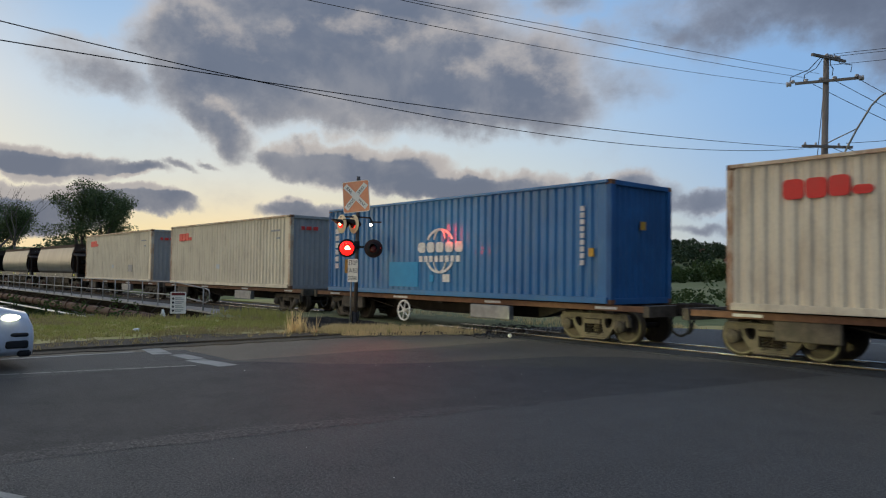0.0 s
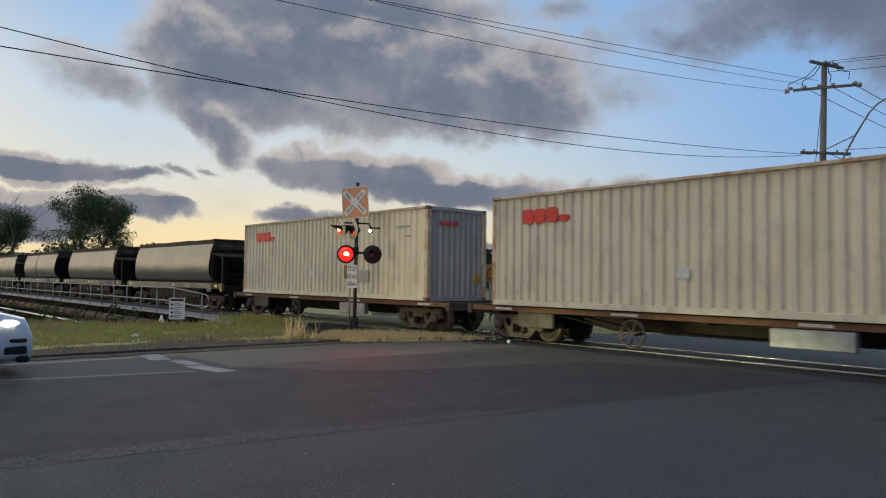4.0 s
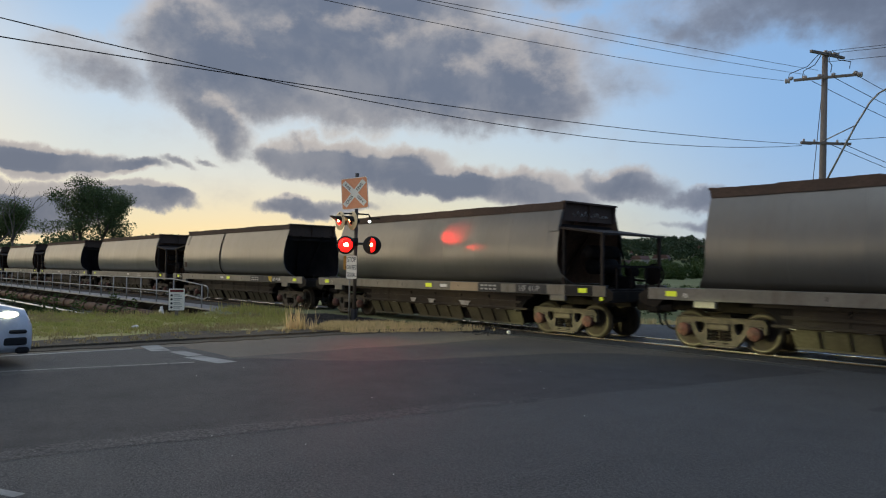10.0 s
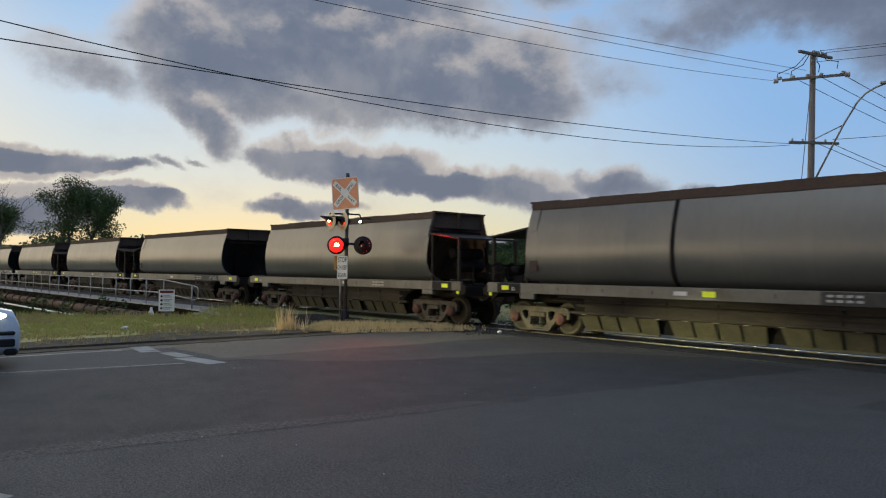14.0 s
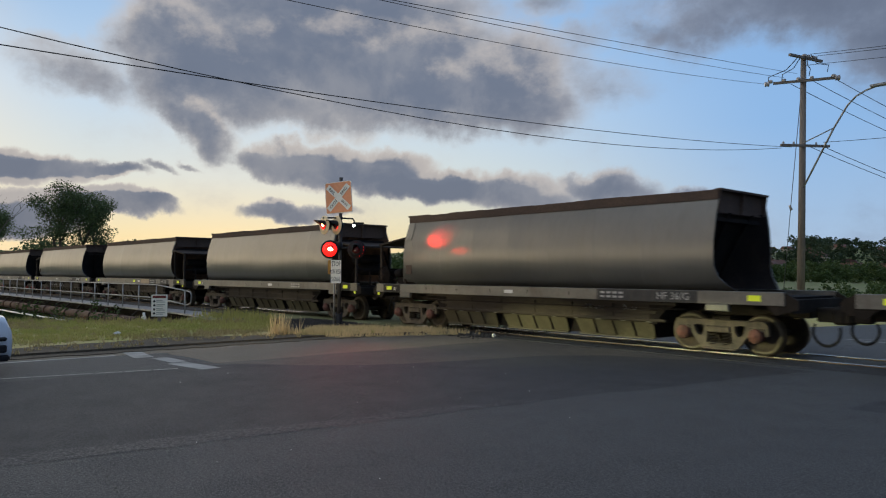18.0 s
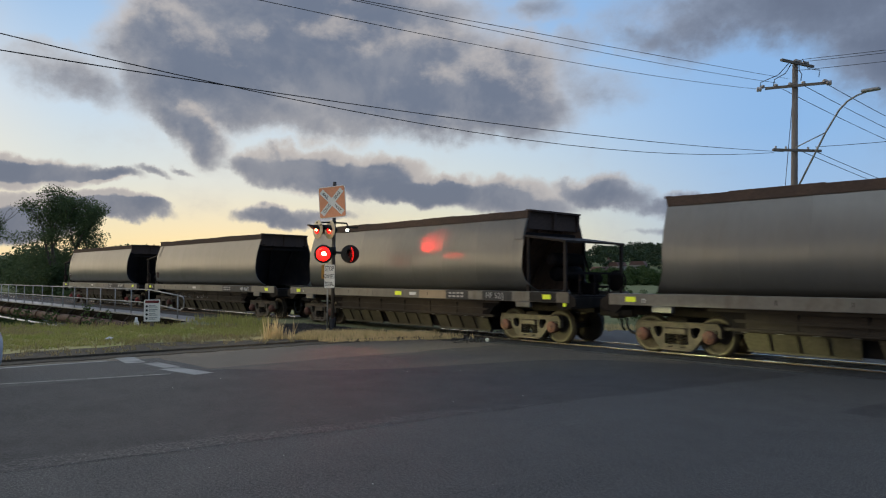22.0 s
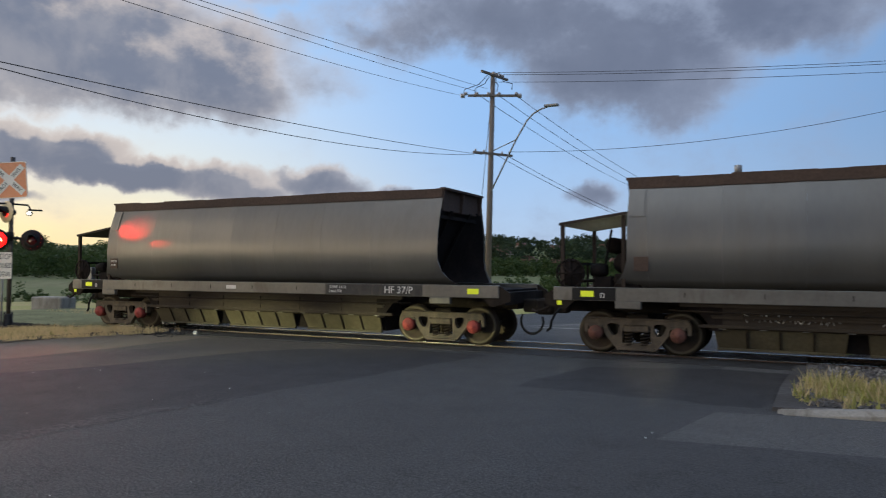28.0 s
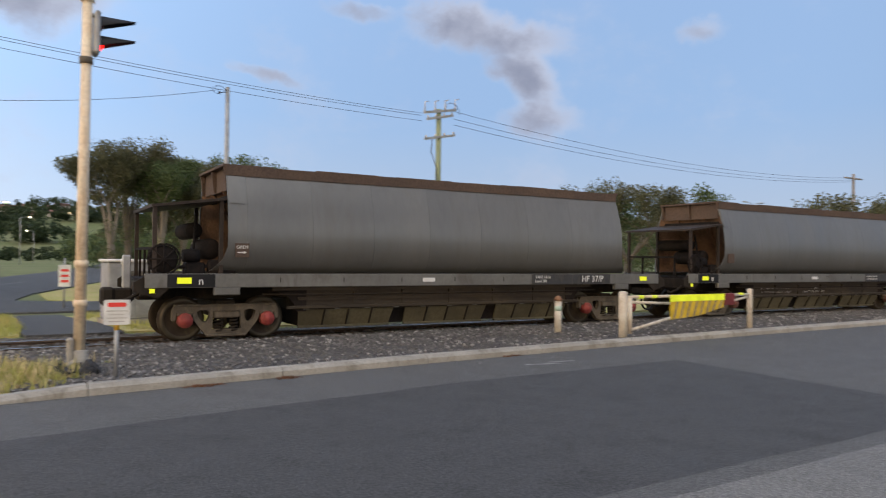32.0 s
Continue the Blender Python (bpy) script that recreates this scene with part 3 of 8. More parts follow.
def bend_mesh(ob, cuts=(-30, -25, -20, -15, -10, 1, 3, 6, 60)):
    bm = bmesh.new()
    bm.from_mesh(ob.data)
    for c in cuts:
        bmesh.ops.bisect_plane(bm, geom=bm.verts[:] + bm.edges[:] + bm.faces[:], plane_co=(c, 0, 0), plane_no=(1, 0, 0))
    for v in bm.verts:
        v.co.y -= bend(v.co.x)
    bm.to_mesh(ob.data)
    bm.free()


def thing(name, m, label, category, group="", kind=""):
    return tagged(_at(new(name), m), label, category, group, kind)


def _at(ob, m):
    ob.matrix_basis = m
    return ob


def faces(bm, verts, polys):
    vs = [bm.verts.new(v) for v in verts]
    for p in polys:
        bm.faces.new([vs[k] for k in p])
    return vs


def box(bm, x0, x1, y0, y1, z0, z1, bevel=0.0):
    vs = faces(bm, [(x, y, z) for x in (x0, x1) for y in (y0, y1) for z in (z0, z1)],
               [(0, 1, 3, 2), (4, 6, 7, 5), (0, 4, 5, 1), (2, 3, 7, 6), (0, 2, 6, 4), (1, 5, 7, 3)])
    if bevel:
        es = {e for v in vs for e in v.link_edges}
        bmesh.ops.bevel(bm, geom=list(es), offset=bevel, segments=1, affect="EDGES")
    return bm


def tube(bm, p0, p1, r0, r1=None, seg=12, caps=True):
    p0, p1, r1 = Vector(p0), Vector(p1), r0 if r1 is None else r1
    q = (p1 - p0).to_track_quat("Z", "Y")
    rings = []
    for p, r in ((p0, r0), (p1, r1)):
        rings.append([bm.verts.new(p + q @ Vector((r * math.cos(a), r * math.sin(a), 0))) for a in [2 * math.pi * k / seg for k in range(seg)]])
    for k in range(seg):
        bm.faces.new((rings[0][k], rings[0][(k + 1) % seg], rings[1][(k + 1) % seg], rings[1][k])).smooth = True
    if caps:
        bm.faces.new(rings[0][::-1])
        bm.faces.new(rings[1])
    return bm


def chain(bm, pts, r, seg=8):
    """One bent tube through the points."""
    pts = [Vector(p) for p in pts]
    rings = []
    for k, p in enumerate(pts):
        d = (pts[min(k + 1, len(pts) - 1)] - pts[max(k - 1, 0)]).normalized()
        side = d.cross(Vector((0, 0, 1)) if abs(d.z) < 0.95 else Vector((0, 1, 0))).normalized()
        up_ = side.cross(d)
        rings.append([bm.verts.new(p + (side * math.cos(2 * math.pi * i / seg) + up_ * math.sin(2 * math.pi * i / seg)) * r) for i in range(seg)])
    for a, b in zip(rings, rings[1:]):
        for i in range(seg):
            bm.faces.new((a[i], a[(i + 1) % seg], b[(i + 1) % seg], b[i])).smooth = True
    bm.faces.new(rings[0][::-1])
    bm.faces.new(rings[-1])
    return bm


def lathe(bm, prof, axis_m, seg=20):
    """Turns a profile of (radius, height) about the local z of axis_m."""
    rings = []
    for r, h in prof:
        rings.append([bm.verts.new(axis_m @ Vector((r * math.cos(2 * math.pi * k / seg), r * math.sin(2 * math.pi * k / seg), h))) for k in range(seg)])
    for a, b in zip(rings, rings[1:]):
        for k in range(seg):
            bm.faces.new((a[k], a[(k + 1) % seg], b[(k + 1) % seg], b[k])).smooth = True
    for ring in (rings[0], rings[-1]):
        if (ring[0].co - ring[seg // 2].co).length > 1e-5:
            bm.faces.new(ring)
    return bm


def extrude(bm, outline, lo, hi, plane="xz"):
    """A flat outline given thickness: 'xz' along y, 'yz' along x, 'xy' along z."""
    def put(a, b, c):
        return {"xz": (a, c, b), "yz": (c, a, b), "xy": (a, b, c)}[plane]
    n = len(outline)
    vs = faces(bm, [put(a, b, c) for c in (lo, hi) for a, b in outline],
               [tuple(range(n))[::-1], tuple(range(n, 2 * n))] + [(k, (k + 1) % n, n + (k + 1) % n, n + k) for k in range(n)])
    return vs


def lettering(text, size, material, parent, m, name="lettering", align="LEFT", depth=0.002):
    cu = bpy.data.curves.new(name, "FONT")
    cu.body, cu.size, cu.extrude, cu.align_x, cu.resolution_u = text, size, depth, align, 2
    tmp = bpy.data.objects.new("tmp", cu)
    scene.collection.objects.link(tmp)
    me = bpy.data.meshes.new_from_object(tmp)
    bpy.data.objects.remove(tmp)
    me.materials.clear()
    me.materials.append(M[material])
    ob = new(name, me)
    ob.parent = parent
    ob.matrix_basis = m
    return ob


def B():
    return bmesh.new()


def plate(bm, x0, x1, z0, z1, y0, y1, r=0.05):
    """Upright board with rounded corners."""
    out = []
    for cx, cz, a in ((x1 - r, z1 - r, 0), (x0 + r, z1 - r, 90), (x0 + r, z0 + r, 180), (x1 - r, z0 + r, 270)):
        out += [(cx + r * math.cos(radians(a + k * 30)), cz + r * math.sin(radians(a + k * 30))) for k in range(4)]
    extrude(bm, out, y0, y1)
    return bm

# ---- ground: one sheet to the horizon, with the creek under the bridge and the hills ----
TRACK = 14.57  # centre line of the track, which runs along x
RAIL_TOP = 0.03


def step(v, lo, hi):
    k = min(1.0, max(0.0, (v - lo) / (hi - lo)))
    return k * k * (3 - 2 * k)


def ground_height(x, y):
    r = math.hypot(x, y)
    az = math.degrees(math.atan2(x, y))
    z = -0.06
    # verge between road and track
    if x < -15.2:
        z += 0.10 * step(-x, 15.2, 16.5) * step(y, -8, 3)
    # creek that the bridge spans
    d = (x + 23.4) * -0.77 + (y - 7.2) * 0.64
    bank = 1 + (step(-x, 26.5, 31) - 1) * step(y, 7.5, 10)
    z -= 2.4 * step(d, 0.6, 5.5) * bank * (1 - step(-x, 78, 90)) * (1 - step(y, 20, 30)) * step(y, -30, -12)
    # low fields beyond the track
    z -= (0.36 * step(y, 17, 28)) * (1 - step(r, 250, 500))
    far = step(r, 330, 950)
    if far > 0:
        n = noise.noise(Vector((az * 0.035, 3.1, r * 0.0012))) * 11 + noise.noise(Vector((az * 0.13, 7.7, r * 0.004))) * 4
        rise = 25 + 8 * step(az, -45, -20) + 20 * step(az, -12, 6) * (1 - step(az, 40, 70)) - 5 * step(az, 60, 90)
        z += far * max(6.0, rise + n)
        z -= step(r, 1500, 3000) * 25
    return z


def axis_steps():
    out, v, d = [0.0], 0.0, 1.6
    while v < 3600:
        if v > 95:
            d *= 1.07
        v += d
        out.append(v)
    return [-k for k in out[:0:-1]] + out


xs = [v - 8.0 for v in axis_steps()]
ys = [v + 6.0 for v in axis_steps()]
gv = [(x, y, ground_height(x, y)) for y in ys for x in xs]
nx = len(xs)
gf = [(j * nx + i, j * nx + i + 1, (j + 1) * nx + i + 1, (j + 1) * nx + i) for j in range(len(ys) - 1) for i in range(nx - 1)]
me = bpy.data.meshes.new("ground")
me.from_pydata(gv, [], gf)
me.polygons.foreach_set("use_smooth", [True] * len(gf))
me.materials.append(M["field"])
tagged(new("ground", me), "grassy fields and low wooded hills around the crossing", "ground", kind="structure")


def slab(name, outline, z, thick, material, label, category, kind="structure", parent=None):
    bm = B()
    if thick > 0.02 and max(b for _, b in outline) > 17.5:
        thick = 0.4
    if thick <= 0.02:  # a layer of paint or a thin overlay of asphalt
        z *= 0.35
        faces(bm, [(a, b, z) for a, b in outline], [tuple(range(len(outline)))])
    else:
        extrude(bm, outline, z - thick, z, "xy")
    if max(b for _, b in outline) > 17.5:  # the ground beyond the rails lies lower
        for c in (17.0, 19.5, 22.0, 25.0, 28.0):
            bmesh.ops.bisect_plane(bm, geom=bm.verts[:] + bm.edges[:] + bm.faces[:], plane_co=(0, c, 0), plane_no=(0, 1, 0))
        for v in bm.verts:
            v.co.z -= 0.36 * step(v.co.y, 17, 28)
    ob = part(name, bm, material, parent)
    return tagged(ob, label, category, kind=kind)


def wander(a, b, n, amp, seed):
    """Points from a to b that stray a little to the side."""
    rnd = random.Random(seed)
    a, b = Vector(a), Vector(b)
    side = Vector((-(b - a).y, (b - a).x)).normalized()
    pts = []
    for k in range(n):
        p = a.lerp(b, k / n) + side * rnd.uniform(-amp, amp) * (1 if k else 0)
        pts.append((p.x, p.y))
    return pts


# the road that crosses the track along y, and the street along it
KERB = [(0.0, 8.92), (1.63, 9.11), (3.21, 9.25), (5.7, 9.44), (8.0, 9.55), (11.0, 9.67), (15.0, 9.77), (20.0, 9.82), (60.0, 10.0), (120.0, 10.2)]
road_edge = wander((-15.3, 13.0), (-15.4, -60.0), 60, 0.12, 5)
slab("road", [(31.0, 230.0), (17.5, 150.0), (7.0, 95.0), (-1.5, 60.0), (-7.0, 42.0), (-10.5, 32.0), (-13.0, 24.0), (-14.8, 17.0)] + road_edge + [(-15.4, -60.0), (120.0, -60.0)] + [(x, y) for x, y in KERB[::-1]] + [(-0.05, 9.2), (0.1, 13.0), (0.4, 16.2), (-1.0, 17.5), (-1.2, 22.0), (0.6, 30.0), (2.6, 42.0), (8.0, 60.0), (16.0, 95.0), (26.0, 150.0), (40.0, 230.0)], 0.0, 0.05, "asphalt", "worn grey asphalt road over the level crossing", "road")
slab("road_resurfaced", wander((-5.1, 12.6), (-6.05, 7.1), 10, 0.06, 1) + wander((-6.05, 7.1), (-6.9, 1.6), 9, 0.06, 2) + wander((-6.9, 1.6), (-7.4, -30.0), 8, 0.05, 3) + [(-12.1, -30.0)] + wander((-12.1, -30.0), (-12.0, 12.9), 30, 0.05, 4) + [(-12.0, 12.9)], 0.004, 0.02, "asphalt_dark", "darker resurfaced strip of the road", "road")
slab("road_patch", wander((-3.35, 9.4), (-2.95, 12.5), 5, 0.08, 6) + [(-0.75, 12.7), (0.25, 13.0), (0.1, 10.5), (-0.25, 9.25)] + wander((-0.25, 9.25), (-3.35, 9.4), 6, 0.12, 8), 0.004, 0.02, "asphalt_dark", "dark asphalt patch beside the rails", "road")
slab("road_patch", [(-0.99, 12.62), (-0.93, 13.0), (0.2, 13.0), (0.16, 12.5)], 0.0055, 0.004, "asphalt_mid", "paler asphalt square beside the near rail", "road")
slab("road_patch", wander((-1.55, 4.0), (-1.7, 7.0), 6, 0.04, 9) + wander((-1.7, 7.0), (5.6, 7.8), 8, 0.03, 10) + [(5.6, 7.8), (10.1, 7.89), (9.9, 5.8), (9.86, 4.6), (9.8, 3.6)] + wander((9.8, 3.6), (-1.5, 3.48), 12, 0.03, 13), 0.006, 0.02, "asphalt_patch", "large dark asphalt patch in the side street", "road")
slab("road", [(-0.7, 8.75)] + [(x, y - 0.03) for x, y in KERB if x < 40] + [(40.0, 10.5), (40.0, -12.0), (0.0, -12.0), (0.0, 4.5), (-1.1, 6.95)], 0.003, 0.02, "asphalt_mid", "older grey asphalt of the side street along the kerb", "road")
slab("road", [(40.0, 3.3), (40.0, -11.9), (0.1, -11.9), (0.1, 3.3)], 0.005, 0.02, "asphalt_pale", "paler worn asphalt in the middle of the side street", "road")
slab("road_shoulder", wander((-15.25, 13.1), (-15.3, 2.0), 24, 0.1, 11) + [(-15.3, 2.0), (-14.95, 2.0)] + wander((-14.95, 2.0), (-13.4, 13.1), 24, 0.08, 12), 0.003, 0.02, "asphalt_tan", "pale tan edge of the road by the verge", "road")
slab("road_infill", [(-12.8, 14.12), (0.3, 14.12), (0.3, 15.02), (-12.8, 15.02)], 0.012, 0.06, "asphalt", "asphalt between the rails of the crossing", "road")
slab("road_infill", [(-12.8, 13.0), (0.2, 13.0), (0.3, 13.92), (-12.8, 13.92)], 0.008, 0.06, "asphalt_dark", "asphalt up to the near rail of the crossing", "road")
slab("road_infill", [(-12.8, 15.22), (0.3, 15.22), (0.3, 16.3), (-12.8, 16.3)], 0.006, 0.05, "asphalt", "asphalt up to the far rail of the crossing", "road")


def paint(outline, label="worn white road line"):
    return slab("road_marking", outline, 0.009, 0.003, "paint_line", label, "road marking")


def quad(x0, y0, x1, y1, w):
    d = Vector((x1 - x0, y1 - y0)).normalized()
    s = Vector((-d.y, d.x)) * w / 2
    return [(x0 + s.x, y0 + s.y), (x0 - s.x, y0 - s.y), (x1 - s.x, y1 - s.y), (x1 + s.x, y1 + s.y)]


paint(quad(-15.05, 4.85, -13.95, 4.72, 0.36), "worn white stop line before the rails")
paint(quad(-13.75, 4.92, -12.85, 4.98, 0.30), "worn white stop line before the rails")
paint(quad(-12.75, 4.88, -11.65, 5.05, 0.36), "worn white stop line before the rails")
paint(quad(-14.62, 4.4, -14.9, -25, 0.13), "worn white edge line of the road")
for k in range(34):
    a, b = 4.62 - 0.42 * k, 4.62 - 0.42 * k - 0.385
    paint(quad(-12.0 - (4.62 - a) * 0.2, a, -12.0 - (4.62 - b) * 0.2, b, 0.065), "thin broken white centre line of the road")
paint(quad(7.5, 8.62, 8.1, 8.50, 0.06), "chalked white mark on the street")
paint(quad(8.0, 8.68, 8.5, 8.62, 0.06), "chalked white mark on the street")
paint(quad(-7.0, 20.5, -1.5, 20.5, 0.3), "white stop line beyond the rails")
for a, b in (((-7.4, 20.8), (-6.0, 28.0)), ((-6.0, 28.0), (-2.6, 42.0)), ((-2.6, 42.0), (3.0, 60.0)), ((-0.9, 17.8), (-1.0, 22.0)), ((-1.0, 22.0), (0.4, 29.0))):
    paint(quad(*a, *b, 0.12), "white line of the far road")
paint(quad(-0.9, 30, 4.5, 31.0, 0.15), "white line across the side road")
slab("road", [(0.3, 28), (6.0, 28.4), (30, 31), (30, 38), (4, 34), (1.2, 36)], 0.010, 0.05, "asphalt", "side road beyond the crossing", "road")
slab("footpath", [(1.2, 16.4), (3.0, 16.4), (2.6, 26.5), (0.3, 26.5)], 0.006, 0.05, "asphalt", "asphalt footpath beside the road", "footpath")

# tar seams and cracks
paint(quad(-6.02, 0.86, -5.74, 1.0, 0.09), "end of a white mark on the road")
slab("road_strip", wander((-6.05, 7.1), (-6.75, 1.9), 16, 0.05, 51) + wander((-6.75, 1.9), (-7.3, -8.0), 16, 0.05, 52) + [(-7.3, -8.0), (-7.8, -8.0)] + wander((-7.8, -8.0), (-7.2, 1.7), 14, 0.09, 53) + wander((-7.2, 1.7), (-6.25, 7.1), 14, 0.09, 54), 0.0075, 0.004, "asphalt_coarse", "coarse dark strip of loose chips along the seam", "road")
slab("road", wander((-15.0, 5.3), (-12.3, 5.4), 6, 0.05, 55) + wander((-12.3, 5.4), (-12.15, 12.8), 14, 0.08, 56) + [(-12.15, 12.8), (-14.0, 12.8)], 0.0065, 0.004, "asphalt_tan", "paler tan lane before the rails", "road")
slab("road", [(-12.4, 5.2), (-12.3, 5.3), (-11.6, 6.0), (-11.0, 6.5), (-10.5, 7.2), (-10.1, 8.0), (-9.85, 9.0), (-9.6, 10.0), (-9.35, 11.0), (-8.6, 11.9), (-7.2, 12.45), (-7.1, 12.9), (-12.4, 12.9)], 0.0055, 0.004, "asphalt_brown", "brownish middle-toned band before the rails", "road")
for a, b in (((-6.7, 1.86), (-4.9, 1.6)), ((-5.0, 11.9), (-3.4, 12.6))):
    pts = wander(a, b, 7, 0.012, int(abs(a[0]) * 10)) + [b]
    for p, q in zip(pts, pts[1:]):
        slab("road_seam", quad(*p, *q, 0.010), 0.0085, 0.003, "asphalt_coarse", "dark seam in the asphalt", "road seam")

# verge of grass between road and track, and the gravel strips
slab("verge", wander((-15.7, 12.9), (-15.7, 2.0), 40, 0.12, 21) + [(-15.3, 2.0), (-15.6, -40), (-48, -40), (-48.6, -23.4)] + wander((-48.6, -23.4), (-26.2, 3.8), 12, 0.2, 31) + wander((-26.2, 3.8), (-23.3, 7.4), 9, 0.14, 32) + [(-23.0, 8.6), (-22.6, 10.4), (-21.2, 11.7), (-16.5, 12.7)], 0.05, 0.06, "grass", "mown grass verge with dry edges", "verge")
slab("soil_strip", wander((-15.0, 13.0), (-15.05, 2.0), 40, 0.10, 41) + [(-15.05, 2.0), (-15.75, 2.0)] + wander((-15.75, 2.0), (-15.85, 13.0), 40, 0.16, 42), 0.014, 0.05, "soil", "bare brown soil between road and grass", "soil")
slab("gravel_strip", [(-0.12, 9.12)] + [(x, y + 0.12) for x, y in KERB[1:]] + [(120, 13.4), (0.15, 13.4), (-0.05, 11)], 0.05, 0.1, "ballast", "dark gravel between kerb and rails", "gravel")
bend_mesh(slab("ballast_bed", [(0.3, 13.1), (150, 13.1), (150, 16.6), (0.4, 16.4)], -0.06, 0.1, "ballast", "dark ballast under the rails", "ballast"))
bend_mesh(slab("ballast_bed", [(-24.5, 12.9), (-12.8, 12.75), (-12.8, 16.4), (-24.5, 16.6)], -0.03, 0.1, "ballast_dark", "dark ballast under the rails", "ballast"))
bend_mesh(slab("ballast_bed", [(-24.5, 11.9), (-15.2, 12.85), (-15.0, 13.2), (-24.5, 13.2)], 0.035, 0.1, "ballast_dark", "dark gravel at the foot of the crossing signal", "ballast"))
bend_mesh(slab("ballast_bed", [(-300, 12.8), (-82, 12.8), (-82, 16.6), (-300, 16.6)], -0.06, 0.1, "ballast", "dark ballast under the rails", "ballast"))

slab("soil_strip", [(-15.58, 9.9), (-15.55, 8.0), (-15.55, 6.0), (-15.5, 2.0)] + wander((-16.5, 2.0), (-17.3, 6.4), 12, 0.16, 43) + wander((-17.3, 6.4), (-16.5, 9.4), 10, 0.18, 44), 0.056, 0.05, "soil", "bare brown soil along the front of the verge", "soil")
BALLAST_PATCH = [(-16.5, 9.3), (-17.7, 10.6), (-16.9, 11.9), (-15.7, 12.9), (-20.0, 12.8), (-22.4, 12.0), (-21.2, 11.1), (-19.3, 10.4), (-17.7, 9.5)]
slab("ballast_bed", BALLAST_PATCH, 0.058, 0.03, "ballast_dark", "dark gravel round the crossing signal", "ballast")


def inside(x, y, outline):
    hit = False
    for (ax, ay), (bx, by) in zip(outline, outline[1:] + outline[:1]):
        if (ay > y) != (by > y) and x < ax + (y - ay) * (bx - ax) / (by - ay):
            hit = not hit
    return hit


# kerb in cast lengths
kerb = thing("kerb", pose(0, 0, 0), "weathered concrete kerb along the gravel strip", "kerb", kind="structure")


def kerb_y(x):
    for (x0, y0), (x1, y1) in zip(KERB, KERB[1:]):
        if x <= x1:
            return y0 + (y1 - y0) * (x - x0) / (x1 - x0)
    return KERB[-1][1]


x = 0.0
k = 0
while x < 70:
    x1 = x + (2.38 if x > 0 else 1.5)
    bm = B()
    prof = [(-0.02, -0.03), (-0.01, 0.08), (0.05, 0.125), (0.20, 0.125), (0.21, -0.03)]
    vs = []
    for px in (x, x1 - 0.012):
        for a, z in prof:
            drop = 0.09 if px == 0.0 else 0.0
            vs.append((px - (0.06 if px == 0.0 and a < 0.1 else 0), kerb_y(px) + a + (0.07 if px == 0.0 else 0), max(-0.03, z - drop)))
    n = len(prof)
    faces(bm, vs, [tuple(range(n)), tuple(range(n, 2 * n))[::-1]] + [(i, (i + 1) % n, n + (i + 1) % n, n + i) for i in range(n)])
    part("kerb_stone", bm, "concrete", kerb)
    x = x1
slab("paint_spot", [(4.55, 9.36), (4.85, 9.39), (4.83, 9.5), (4.56, 9.48)], 0.130, 0.004, M["sign_orange"], "faded orange survey mark on the kerb", "survey mark")


# rails
for name, y in (("rail", TRACK - 0.57), ("rail", TRACK + 0.57)):
    rail = thing(name, pose(0, y, RAIL_TOP), "steel rail with a brown web and a polished head", "rail", "rails of the track", "structure")
    bm = B()
    extrude(bm, [(-0.065, -0.16), (0.065, -0.16), (0.065, -0.148), (0.012, -0.125), (0.012, -0.045), (0.034, -0.035), (0.034, -0.004), (-0.034, -0.004), (-0.034, -0.035), (-0.012, -0.045), (-0.012, -0.125), (-0.065, -0.148)], -300, 200, "yz")
    bend_mesh(part("rail_web", bm, "rail", rail))
    bm = B()
    box(bm, -300, 200, -0.030, 0.030, -0.004, 0.0)
    bend_mesh(part("rail_head", bm, "rail_top", rail, "polished running surface"))
# sleepers
sleepers = thing("sleepers", pose(0, TRACK, 0), "dark timber sleepers under the rails", "sleeper", kind="structure")
bm = B()
box(bm, -0.12, 0.12, -1.05, 1.05, -0.2, -0.105, 0.01)
first = part("sleeper", bm, "under", sleepers)
first.matrix_basis = pose(0.75, 0, 0)
for k in range(1, 60):
    share("sleeper", first, sleepers, pose(0.75 + 0.62 * k, -bend(0.75 + 0.62 * k) + random.uniform(-0.03, 0.03), 0, 0, 0, random.uniform(-1.2, 1.2)))
for k in range(0, 18):
    share("sleeper", first, sleepers, pose(-13.2 - 0.62 * k, -bend(-13.2 - 0.62 * k) + random.uniform(-0.03, 0.03), 0.02, 0, 0, random.uniform(-1.2, 1.2)))

# ---- the train ----
PITCH = 13.72
R_WHEEL = 0.40
AXLES = []  # (axle object, sign of its turn)


